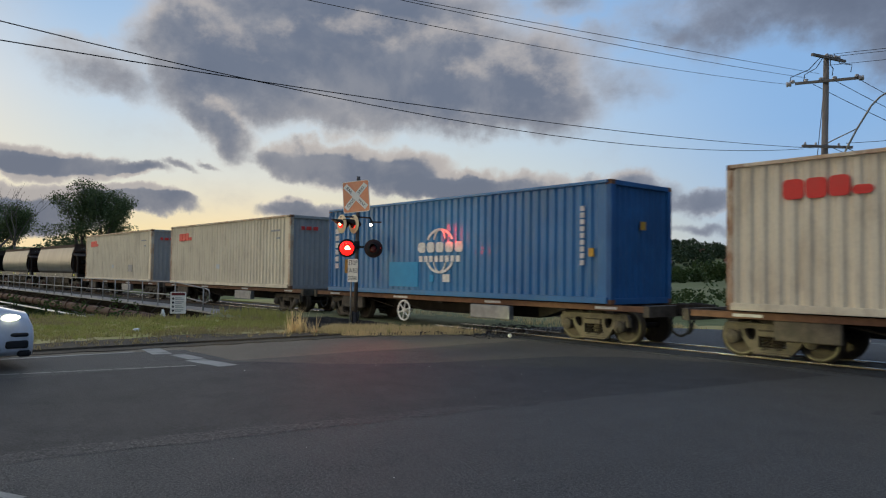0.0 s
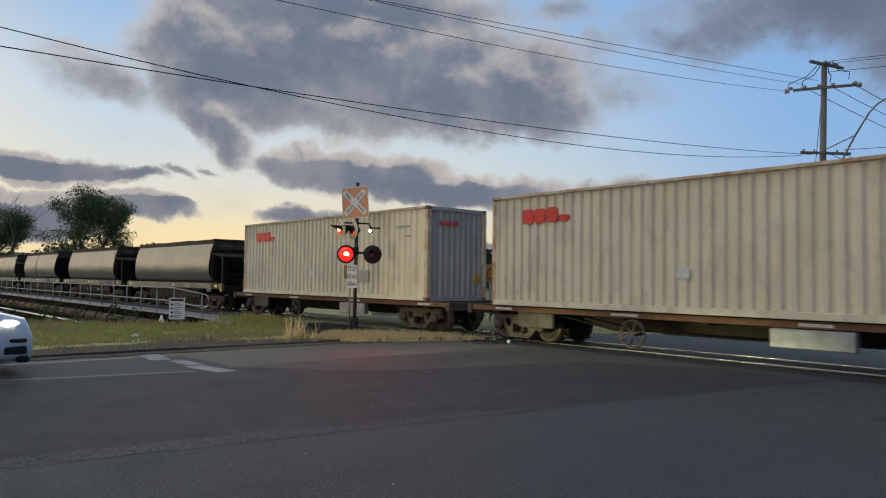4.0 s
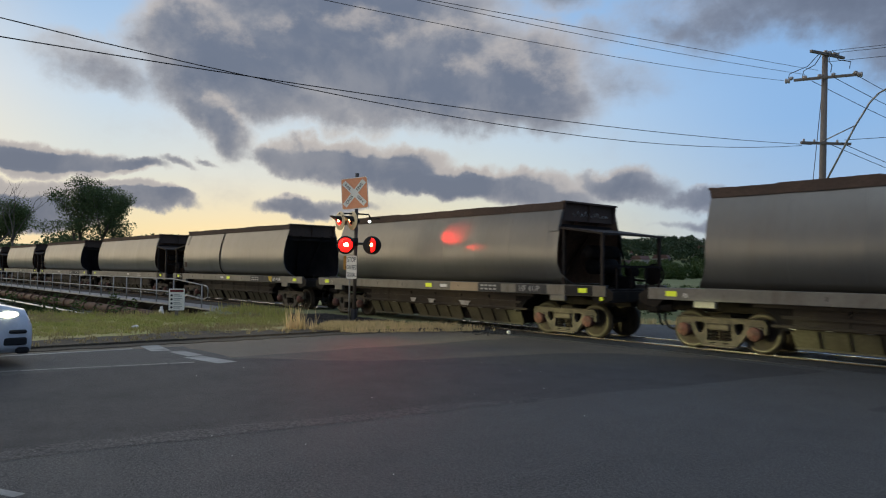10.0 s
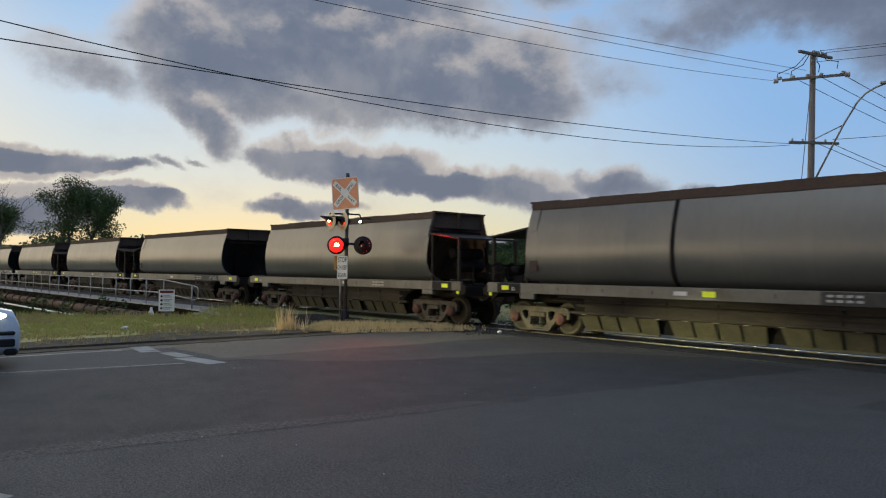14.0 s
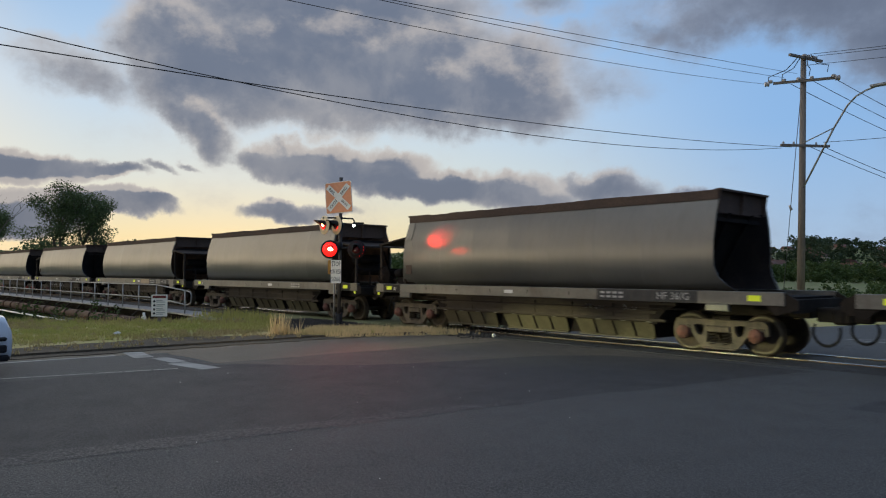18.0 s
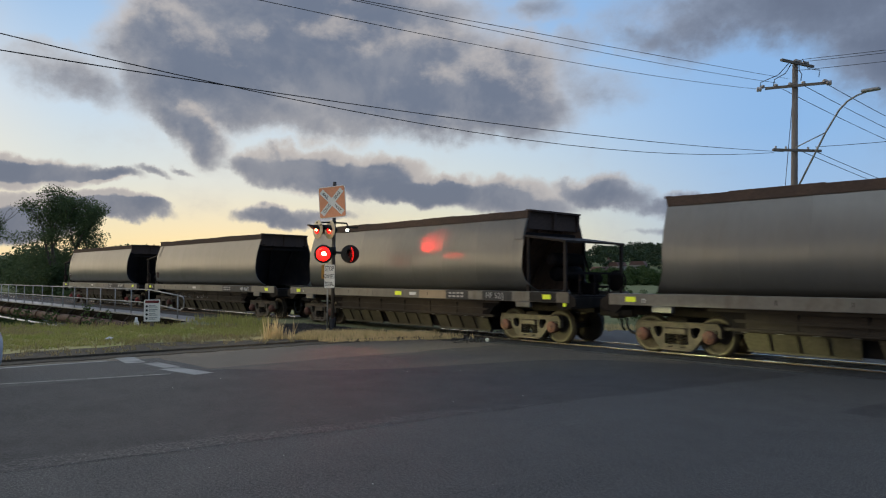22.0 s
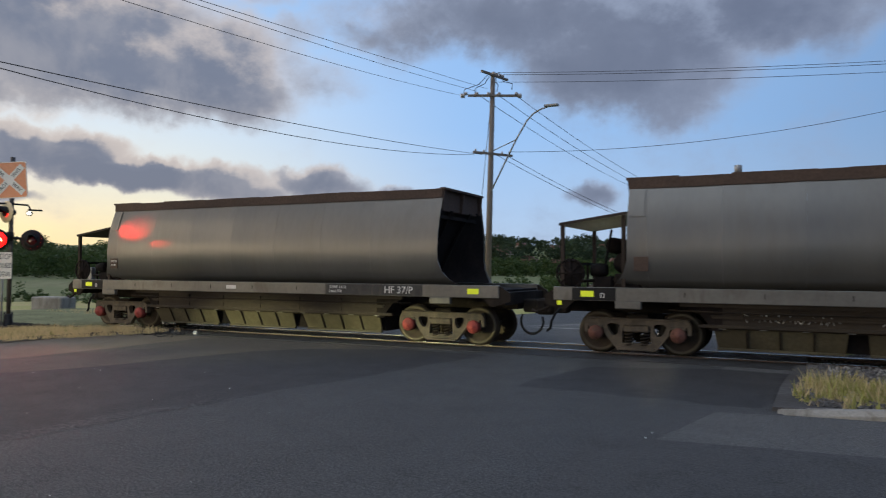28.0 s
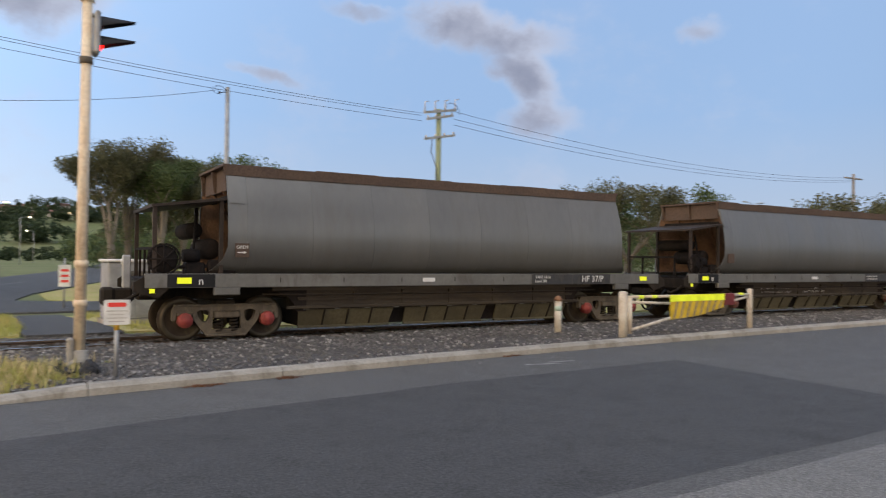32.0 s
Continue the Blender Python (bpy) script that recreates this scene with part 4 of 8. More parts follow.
def bogie(parent, x, small=False):
    """Two side frames with springs and axle boxes, and two wheelsets, on the rails about x."""
    for side in (-1, 1):
        y = side * 0.84
        bm = B()
        half = [(0.93, 0.67), (0.985, 0.58), (0.985, 0.40), (0.92, 0.40), (0.91, 0.545), (0.625, 0.545), (0.60, 0.40), (0.53, 0.30), (0.36, 0.09)]
        out = half + [(-a, b) for a, b in half[::-1]]
        eye = [(0.545, 0.545), (0.50, 0.58), (0.36, 0.58), (0.315, 0.545), (0.325, 0.44), (0.375, 0.36), (0.44, 0.36), (0.50, 0.42)]
        holes = [eye, [(-a, b) for a, b in eye], [(-0.25, 0.56), (0.25, 0.56), (0.27, 0.22), (-0.27, 0.22)]]
        framed(bm, out, holes, y - 0.06, y + 0.06)
        box(bm, -0.94, 0.94, y - 0.085, y + 0.085, 0.655, 0.685, 0.008)
        box(bm, -0.36, 0.36, y - 0.10, y + 0.10, 0.085, 0.13, 0.01)
        fr = part("bogie_frame", bm, "bogie", parent)
        fr.matrix_basis = pose(x, 0, RAIL_TOP)
        for sx in (-0.14, 0.14):
            bm = B()
            turns = [(sx + 0.075 * math.cos(2 * math.pi * q / 10), y + 0.075 * math.sin(2 * math.pi * q / 10), 0.15 + 0.0062 * q) for q in range(46)]
            chain(bm, turns, 0.018, 6)
            part("spring", bm, "under", fr)
        bm = B()
        box(bm, -0.24, 0.24, y - 0.11, y + 0.11, 0.43, 0.55, 0.02)
        part("bolster_end", bm, "bogie", fr)
        for sx in (-0.76, 0.76):
            bm = B()
            lathe(bm, [(0.14, -0.04), (0.14, 0.11), (0.12, 0.145), (0.06, 0.155), (0.05, 0.18), (0.0, 0.18)], pose(sx, y + side * 0.02, R_WHEEL, -90 * side, 0, 0) @ Matrix.Diagonal((1, 1, 1, 1)), 14)
            for q in range(3):  # cap bolts
                a = 0.5 + 2.094 * q
                tube(bm, (sx + 0.085 * math.cos(a), y + side * 0.14, R_WHEEL + 0.085 * math.sin(a)), (sx + 0.085 * math.cos(a), y + side * 0.175, R_WHEEL + 0.085 * math.sin(a)), 0.017, seg=6)
            part("axlebox", bm, "axlebox_red" if not small else "bogie", fr, "dusty red axlebox" if not small else "")
            bm = B()
            box(bm, sx - 0.14, sx + 0.14, y - 0.085, y + 0.085, R_WHEEL + 0.085, R_WHEEL + 0.15, 0.012)
            part("bearing_adapter", bm, "bogie", fr)
    bm = B()
    box(bm, x - 0.2, x + 0.2, -0.8, 0.8, 0.45, 0.78, 0.03)
    part("bolster", bm, "under", parent)
    for sx in (-0.76, 0.76):
        bm = B()
        tube(bm, (0, -0.8, 0), (0, 0.8, 0), 0.07, seg=10)
        axle = part("axle", bm, "wheel", parent)
        axle.matrix_basis = pose(x + sx, 0, R_WHEEL + RAIL_TOP)
        for side in (-1, 1):
            bm = B()
            lathe(bm, [(0.0, 0.10), (0.09, 0.10), (0.10, 0.07), (0.20, 0.045), (0.315, 0.06), (0.335, 0.075), (R_WHEEL, 0.075), (R_WHEEL, -0.04), (R_WHEEL + 0.027, -0.05), (R_WHEEL + 0.027, -0.075), (0.33, -0.075), (0.2, -0.03), (0.0, -0.03)], pose(0, side * 0.57, 0, -90 * side, 0, 0), 28)
            w = part("wheel", bm, "wheel", axle)
            w.data.materials.append(M["tread"])
            for f in w.data.polygons:
                c = f.center
                if math.hypot(c.x, c.z) > 0.32 and abs(abs(c.y) - 0.57 - 0.075) < 0.02:
                    f.material_index = 1


def thicken(bm, vec):
    """Gives an open sheet a back, moved by vec, and joins the edges."""
    fs, vs = bm.faces[:], bm.verts[:]
    back = {v: bm.verts.new(v.co + vec) for v in vs}
    rims = [e for e in bm.edges if len(e.link_faces) == 1]
    for f in fs:
        bm.faces.new([back[v] for v in reversed(f.verts)]).smooth = f.smooth
    for e in rims:
        a, b = e.verts
        bm.faces.new((a, b, back[b], back[a]))
        e.smooth = False


def framed(bm, outline, holes, lo, hi):
    """A plate with holes, of the thickness from lo to hi along y."""
    from_2d = []
    edges = []
    for loop in [outline] + holes:
        vs = [bm.verts.new((a, lo, b)) for a, b in loop]
        edges += [bm.edges.new((vs[k], vs[(k + 1) % len(vs)])) for k in range(len(vs))]
        from_2d.append(vs)
    res = bmesh.ops.triangle_fill(bm, use_beauty=True, use_dissolve=False, edges=edges)
    fs = [g for g in res["geom"] if isinstance(g, bmesh.types.BMFace)]
    ext = bmesh.ops.extrude_face_region(bm, geom=fs)
    bmesh.ops.translate(bm, verts=[v for v in ext["geom"] if isinstance(v, bmesh.types.BMVert)], vec=(0, hi - lo, 0))


SIDE = [(0.96, 1.30), (1.12, 1.40), (1.225, 1.57), (1.275, 1.80), (1.285, 2.05), (1.262, 2.32), (1.205, 2.62), (1.12, 2.90), (1.035, 3.14)]  # half width, height


def flare(z):
    """How far the ends of the side sheets sweep out over the sill."""
    return 0.32 * max(0.0, 1.0 - (z - 1.30) / 0.52) ** 2


def on_side(x0, x1, z0, z1, side, thick):
    """A plate that lies on the bulging side sheet."""
    bm = B()
    zs = sorted({z0, z1} | {z for _, z in SIDE if z0 < z < z1})
    hw = [np.interp(z, [q for _, q in SIDE], [h for h, _ in SIDE]) + 0.012 for z in zs]
    a, b = ([bm.verts.new((x, side * h, z)) for h, z in zip(hw, zs)] for x in (x0, x1))
    for k in range(len(zs) - 1):
        bm.faces.new((a[k], b[k], b[k + 1], a[k + 1])).smooth = True
    thicken(bm, Vector((0, side * thick, 0)))
    return bm


def coupler(parent, x, side):
    bm = B()
    box(bm, x if side > 0 else x - 0.42, x + 0.42 if side > 0 else x, -0.13, 0.13, 0.72, 1.0, 0.03)
    box(bm, x + side * 0.42 - 0.12, x + side * 0.42 + 0.12, -0.19, 0.19, 0.68, 1.02, 0.05)
    part("coupler", bm, "under", parent)
    bm = B()
    if side > 0:  # a slack loop to the next wagon
        pts = [(x + 0.05 + 0.26 + 0.24 * math.cos(a), -0.45, 0.56 + 0.26 * math.sin(a)) for a in [math.pi * (0.82 + 1.30 * k / 12) for k in range(13)]]
    else:  # a hanging hose with a bent end
        pts = [(x - 0.02, -0.5, 0.84), (x - 0.14, -0.5, 0.74), (x - 0.22, -0.5, 0.58), (x - 0.25, -0.48, 0.44), (x - 0.33, -0.46, 0.37)]
    chain(bm, pts, 0.028, 8)
    part("brake_hose", bm, "black_rubber", parent)


def hopper():
    """A bogie hopper wagon with a platform at its -x end."""
    w = thing("hopper_wagon", pose(0, TRACK, 0), "grey steel bogie hopper wagon with brown rusty top edge, running on the rails", "hopper wagon", "hopper wagons of the train")
    L = 4.91
    # bulging side sheets in welded panels
    seams = [-L, -4.55, -3.27, -1.96, -0.65, 0.66, 1.97, 3.28, L]
    for side in (-1, 1):
        for a, b in zip(seams, seams[1:]):
            bm = B()
            rows = []
            nn = 9
            for i in range(nn):
                rows.append([])
                for hw, z in SIDE:
                    lo = a - (flare(z) if a == -L else -0.0014)  # the ends sweep out above the sill
                    hi = b + (flare(z) if b == L else -0.0014)
                    xx = lo + (hi - lo) * i / (nn - 1)
                    dent = 0.016 * noise.noise(Vector((xx * 0.7, z * 0.9, 2.0 * side))) + 0.007 * noise.noise(Vector((xx * 2.1, z * 1.6, 5.0)))
                    dent -= 0.006 * math.sin(math.pi * i / (nn - 1))  # sheets are drawn in between their welds
                    rows[-1].append(bm.verts.new((xx, side * (hw + dent), z)))
            for r0, r1 in zip(rows, rows[1:]):
                for k in range(len(SIDE) - 1):
                    bm.faces.new((r0[k], r1[k], r1[k + 1], r0[k + 1])).smooth = True
            thicken(bm, Vector((0, -side * 0.02, 0)))
            part("side_panel", bm, "hopper", w)
        # rim along the top, uneven
        bm = B()
        rnd = random.Random(3 + side)
        n = 22
        for i in range(n):
            x0, x1 = -L + 2 * L * i / n, -L + 2 * L * (i + 1) / n
            box(bm, x0, x1, min(side * 0.96, side * 1.055), max(side * 0.96, side * 1.055), 3.13, 3.33 + rnd.uniform(-0.012, 0.012))
        part("top_rim", bm, "rim", w, "rusty brown top edge")
    for e in (-1, 1):
        bm = B()
        x = e * (L - 0.06)
        box(bm, min(x, x - e * 0.1), max(x, x - e * 0.1), -1.03, 1.03, 2.86, 3.33, 0.01)
        part("end_rim", bm, "rim", w, "rusty end cross panel")
        # end sheet that scoops in under the load, flush with the side sheets at its edges
        def scoop(y, z):
            hw = np.interp(z, [q for _, q in SIDE], [h for h, _ in SIDE]) - 0.03
            edge = min(1.0, abs(y) / hw) ** 3.5
            deep = (1.15 if e < 0 else 0.8) * ((2.95 - z) / 1.65) ** 0.8
            return e * (L - 0.05 + (flare(z) * 0.9 + 0.03) * edge - deep * (1 - edge))

        bm = B()
        rows = []
        for z in (2.92, 2.75, 2.55, 2.3, 2.05, 1.8, 1.6, 1.45, 1.31):
            hw = np.interp(z, [q for _, q in SIDE], [h for h, _ in SIDE]) - 0.03
            ys_ = [hw * f for f in (-1.0, -0.94, -0.86, -0.75, -0.6, -0.4, -0.2, 0.0, 0.2, 0.4, 0.6, 0.75, 0.86, 0.94, 1.0)]
            rows.append([bm.verts.new((scoop(y, z), y, z)) for y in ys_])
        for r0, r1 in zip(rows, rows[1:]):
            for k in range(len(r0) - 1):
                bm.faces.new((r0[k], r0[k + 1], r1[k + 1], r1[k])).smooth = True
        thicken(bm, Vector((-e * 0.03, 0, 0)))
        # rust-brown at the platform end, near-black at the other
        part("end_sheet", bm, "end_rust" if e < 0 else "end_dark", w, "rusty scooped end sheet" if e < 0 else "near-black scooped end sheet")
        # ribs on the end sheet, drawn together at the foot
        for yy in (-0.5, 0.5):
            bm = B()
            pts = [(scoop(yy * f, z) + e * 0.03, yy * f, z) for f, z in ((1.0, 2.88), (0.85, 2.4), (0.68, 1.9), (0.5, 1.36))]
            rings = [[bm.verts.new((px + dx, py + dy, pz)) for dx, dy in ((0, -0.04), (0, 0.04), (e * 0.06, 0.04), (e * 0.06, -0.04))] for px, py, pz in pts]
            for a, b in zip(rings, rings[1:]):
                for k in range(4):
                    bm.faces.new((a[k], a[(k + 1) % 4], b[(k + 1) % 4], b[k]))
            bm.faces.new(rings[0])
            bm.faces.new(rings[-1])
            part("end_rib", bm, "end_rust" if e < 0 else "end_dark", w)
        for side in (-1, 1):
            if e < 0:
                part("corner_patch", on_side(-4.89, -4.60, 2.60, 3.12, side, 0.012), "hopper", w, "welded patch plate")
        # stiffened cross panel above the end sheet
        for yy in (-1.0, 0.0, 1.0):
            bm = B()
            extrude(bm, [(x, 2.88), (x + e * 0.05, 2.88), (x + e * 0.10, 3.31), (x, 3.31)], yy - 0.025, yy + 0.025)
            part("panel_rib", bm, "rim", w)
        bm = B()
        box(bm, min(x, x + e * 0.12), max(x, x + e * 0.12), -1.05, 1.05, 3.30, 3.345)
        part("panel_lip", bm, "rim", w)
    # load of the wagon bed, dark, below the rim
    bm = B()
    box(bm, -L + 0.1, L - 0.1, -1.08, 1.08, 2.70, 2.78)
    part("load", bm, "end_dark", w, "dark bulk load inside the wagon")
    # sills, with worn paint and small brackets
    for side in (-1, 1):
        bm = B()
        y0 = side * 1.19
        box(bm, -6.32, 6.26, y0 - 0.05, y0 + 0.05, 1.04, 1.295, 0.008)
        sill = part("side_sill", bm, "sill", w)
        for xx in (-4.9, 4.95):
            bm = B()
            box(bm, xx - 0.24, xx + 0.24, y0 - 0.055, y0 + 0.055, 0.90, 1.045, 0.015)
            part("sill_pad", bm, "sill", sill)
        for xx in (-3.9, -2.6, -1.3, 0.0, 1.3, 2.6):
            bm = B()
            box(bm, xx - 0.008, xx + 0.008, y0 + side * 0.05 - 0.006, y0 + side * 0.05 + 0.006, 1.13, 1.22)
            part("sill_bracket", bm, "under", sill)
        for xx in (-5.66, 5.70):
            bm = B()
            box(bm, xx - 0.125, xx + 0.125, y0 + side * 0.05 - 0.004, y0 + side * 0.05 + 0.004, 1.115, 1.225)
            part("reflector", bm, "reflector", sill, "yellow reflector plate with an added glow")
        for xa, xb in ((-5.95, -5.12),):
            bm = B()
            box(bm, xa, xb, y0 + side * 0.05 - 0.002, y0 + side * 0.05 + 0.002, 1.05, 1.285)
            part("dark_panel", bm, "black_metal", sill, "black painted panel")
        for xx in (-6.2,):
            bm = B()
            box(bm, xx - 0.045, xx + 0.045, y0 + side * 0.05 - 0.004, y0 + side * 0.05 + 0.004, 0.95, 1.03)
            part("reflector", bm, "reflector", sill, "small yellow reflector plate")
        bm = B()
        box(bm, -0.80, -0.50, y0 + side * 0.05 - 0.004, y0 + side * 0.05 + 0.004, 1.125, 1.21)
        part("label_plate", bm, "white_plate", sill, "white label plate")
        # tapered sill ends
        for e in (-1, 1):
            bm = B()
            extrude(bm, [(e * 6.28, 1.28), (e * 6.5, 1.14), (e * 6.5, 0.98), (e * 6.1, 0.86), (e * 5.9, 1.04)], y0 - 0.03, y0 + 0.03)
            part("end_gusset", bm, "under", sill)
        # side trough above the doors
        bm = B()
        extrude(bm, [(-3.55, 0.97), (3.55, 0.97), (3.42, 0.62), (-3.42, 0.62)], side * 0.98 - 0.02, side * 0.98 + 0.02)
        trough = part("trough_side", bm, "trough", w)
        bm = B()
        extrude(bm, [(-3.5, 0.83), (3.5, 0.83), (3.46, 0.77), (-3.46, 0.77)], min(side * 0.98, side * 1.045), max(side * 0.98, side * 1.045))
        part("trough_ledge", bm, "trough", trough)
        for xx in (-2.26, -1.14, 0.02, 1.18, 2.34):
            bm = B()
            box(bm, xx - 0.035, xx + 0.035, min(side * 0.98, side * 1.02), max(side * 0.98, side * 1.02), 0.62, 0.97)
            box(bm, xx - 0.05, xx + 0.05, min(side * 1.0, side * 1.05), max(side * 1.0, side * 1.05), 0.90, 0.96, 0.006)
            part("trough_rib", bm, "trough", trough)
        for k in range(11):
            xx = -3.3 + 0.66 * k
            bm = B()
            box(bm, xx - 0.06, xx + 0.06, side * 1.02 - 0.01, side * 1.02 + 0.01, 0.585, 0.605)
            part("hinge", bm, "sill", trough)
        bm = B()
        box(bm, -3.7, 3.7, side * 1.0 - 0.05, side * 1.0 + 0.05, 0.60, 0.66, 0.01)
        box(bm, -4.0, 4.0, side * 1.10 - 0.03, side * 1.10 + 0.03, 0.97, 1.045)
        part("trough_rail", bm, "trough", w)
        # bottom doors with slanting ribs
        for k in range(3):
            x0, x1 = -3.44 + 2.36 * k, -3.44 + 2.36 * k + 2.08
            bm = B()
            vs = [(x0, side * 0.98, 0.58), (x1, side * 0.98, 0.58), (x1 - 0.04, side * 0.80, 0.24), (x0 + 0.04, side * 0.80, 0.24)]
            vs += [(p, q - side * 0.03, r) for p, q, r in vs]
            faces(bm, vs, [(0, 1, 2, 3), (7, 6, 5, 4), (0, 4, 5, 1), (1, 5, 6, 2), (2, 6, 7, 3), (3, 7, 4, 0)])
            door = part("bottom_door", bm, "chute", w)
            bm = B()
            box(bm, x0 + 0.04, x1 - 0.04, min(side * 0.76, side * 0.85), max(side * 0.76, side * 0.85), 0.205, 0.242, 0.004)
            part("door_flange", bm, "chute", door)
            for q in range(3):
                xx = x0 + (x1 - x0) * (q + 1) / 4
                bm = B()
                vs = [(xx, side * 0.985, 0.575), (xx + 0.028, side * 0.985, 0.575), (xx + 0.028, side * 0.815, 0.25), (xx, side * 0.815, 0.25)]
                vs += [(p, r + side * 0.03, z) for p, r, z in vs]
                faces(bm, vs, [(0, 1, 2, 3), (7, 6, 5, 4), (0, 4, 5, 1), (1, 5, 6, 2), (2, 6, 7, 3), (3, 7, 4, 0)])
                part("door_rib", bm, "under", door)
        # arched wheel cover plate
        for e in (-1, 1):
            bm = B()
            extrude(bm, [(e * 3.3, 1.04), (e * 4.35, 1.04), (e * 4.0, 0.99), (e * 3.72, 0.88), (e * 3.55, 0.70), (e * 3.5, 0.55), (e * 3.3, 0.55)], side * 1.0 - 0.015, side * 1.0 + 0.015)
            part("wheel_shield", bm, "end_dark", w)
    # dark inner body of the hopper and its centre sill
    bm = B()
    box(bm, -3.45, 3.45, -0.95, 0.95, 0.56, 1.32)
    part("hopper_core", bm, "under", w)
    # near-black block added so the gaps between the doors stay dark
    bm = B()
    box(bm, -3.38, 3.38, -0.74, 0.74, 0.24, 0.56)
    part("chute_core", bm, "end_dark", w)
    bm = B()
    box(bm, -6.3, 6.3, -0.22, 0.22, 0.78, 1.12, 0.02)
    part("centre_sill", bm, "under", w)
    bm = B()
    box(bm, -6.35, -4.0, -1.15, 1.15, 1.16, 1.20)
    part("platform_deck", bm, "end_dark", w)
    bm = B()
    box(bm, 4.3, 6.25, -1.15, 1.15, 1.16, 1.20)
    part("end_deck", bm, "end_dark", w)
    for e in (-1, 1):
        bm = B()
        box(bm, e * 6.34 - 0.05, e * 6.34 + 0.05, -1.2, 1.2, 0.90, 1.16, 0.01)
        part("headstock", bm, "under", w)
        coupler(w, e * 6.38, e)
    # platform with its sloping roof, posts, hand brake and air gear
    bm = B()
    vs = [(-4.93, -1.22, 2.70), (-4.93, 1.22, 2.70), (-6.22, 1.22, 2.52), (-6.22, -1.22, 2.52)]
    vs += [(a, b, c - 0.05) for a, b, c in vs]
    faces(bm, vs, [(0, 1, 2, 3), (7, 6, 5, 4), (0, 4, 5, 1), (1, 5, 6, 2), (2, 6, 7, 3), (3, 7, 4, 0)])
    part("platform_roof", bm, "roof_brown", w, "dark brown sloping roof over the end platform")
    for xx, yy, top in ((-6.16, -1.15, 2.48), (-6.16, 1.15, 2.48), (-5.0, -1.12, 2.64), (-5.0, 1.12, 2.64)):
        bm = B()
        box(bm, xx - 0.035, xx + 0.035, yy - 0.035, yy + 0.035, 1.18, top)
        part("roof_post", bm, "roof_brown", w)
    bm = B()
    for yy in (-0.6, 0.0, 0.6):
        box(bm, -6.18, -6.14, yy - 0.02, yy + 0.02, 1.18, 1.75)
    box(bm, -6.19, -6.13, -1.15, 1.15, 1.72, 1.77)
    part("end_railing", bm, "end_dark", w)
    bm = B()
    for k in range(18):
        a, b = 2 * math.pi * k / 18, 2 * math.pi * (k + 1) / 18
        tube(bm, (-6.0 + 0.27 * math.cos(a), -1.18, 1.55 + 0.27 * math.sin(a)), (-6.0 + 0.27 * math.cos(b), -1.18, 1.55 + 0.27 * math.sin(b)), 0.022, seg=6)
    for k in range(4):
        a = math.pi * k / 4
        tube(bm, (-6.0 - 0.26 * math.cos(a), -1.18, 1.55 - 0.26 * math.sin(a)), (-6.0 + 0.26 * math.cos(a), -1.18, 1.55 + 0.26 * math.sin(a)), 0.015, seg=6)
    lathe(bm, [(0.0, -0.02), (0.23, -0.02), (0.25, 0.0), (0.23, 0.03), (0.0, 0.03)], pose(-6.0, -1.13, 1.55, 90), 20)
    part("handbrake_wheel", bm, "end_dark", w)
    for (xx, yy, zz, r, ln) in ((-5.35, 0.1, 2.10, 0.16, 1.2), (-5.1, -0.25, 1.75, 0.2, 1.0)):
        bm = B()
        lathe(bm, [(0, -ln / 2), (r * 0.8, -ln / 2), (r, -ln / 2 + 0.06), (r, ln / 2 - 0.06), (r * 0.8, ln / 2), (0, ln / 2)], pose(xx, yy, zz, 90), 16)
        part("air_reservoir", bm, "end_dark", w)
    bm = B()
    box(bm, -5.6, -5.25, -1.0, -0.7, 1.2, 1.5, 0.03)
    box(bm, -5.2, -4.7, -1.05, -0.85, 1.25, 1.55, 0.04)
    tube(bm, (-5.9, -0.9, 1.4), (-4.7, -0.95, 1.45), 0.03)
    tube(bm, (-5.45, -0.85, 1.5), (-5.35, -0.6, 2.4), 0.025)
    lathe(bm, [(0.11, -0.15), (0.13, 0), (0.11, 0.15)], pose(-5.5, -0.95, 1.62, 0, 90), 12)
    part("brake_valve", bm, "end_dark", w)
    bm = B()
    chain(bm, [(-6.1, -1.0, 1.2), (-6.3, -1.05, 1.0), (-6.55, -1.02, 0.85), (-6.75, -0.98, 0.78), (-6.85, -0.98, 0.82)], 0.03)
    part("uncoupling_lever", bm, "under", w)
    bm = B()
    box(bm, -4.78, -4.52, -1.290, -1.278, 1.60, 1.86)
    part("stencil_panel", bm, "rim", w, "brown stencil panel")
    # brake rods along the bottom
    bm = B()
    chain(bm, [(-4.2, -1.1, 0.9), (-3.2, -1.12, 0.88), (3.2, -1.12, 0.88), (4.2, -1.1, 0.9)], 0.015, 6)
    part("brake_rod", bm, "under", w)
    for xx in (-4.82, 4.82):
        bogie(w, xx)
    return w


def axles_of(w, sign):
    for o in w.children:
        if o.name.split(".")[0] == "axle":
            AXLES.append((o, sign))


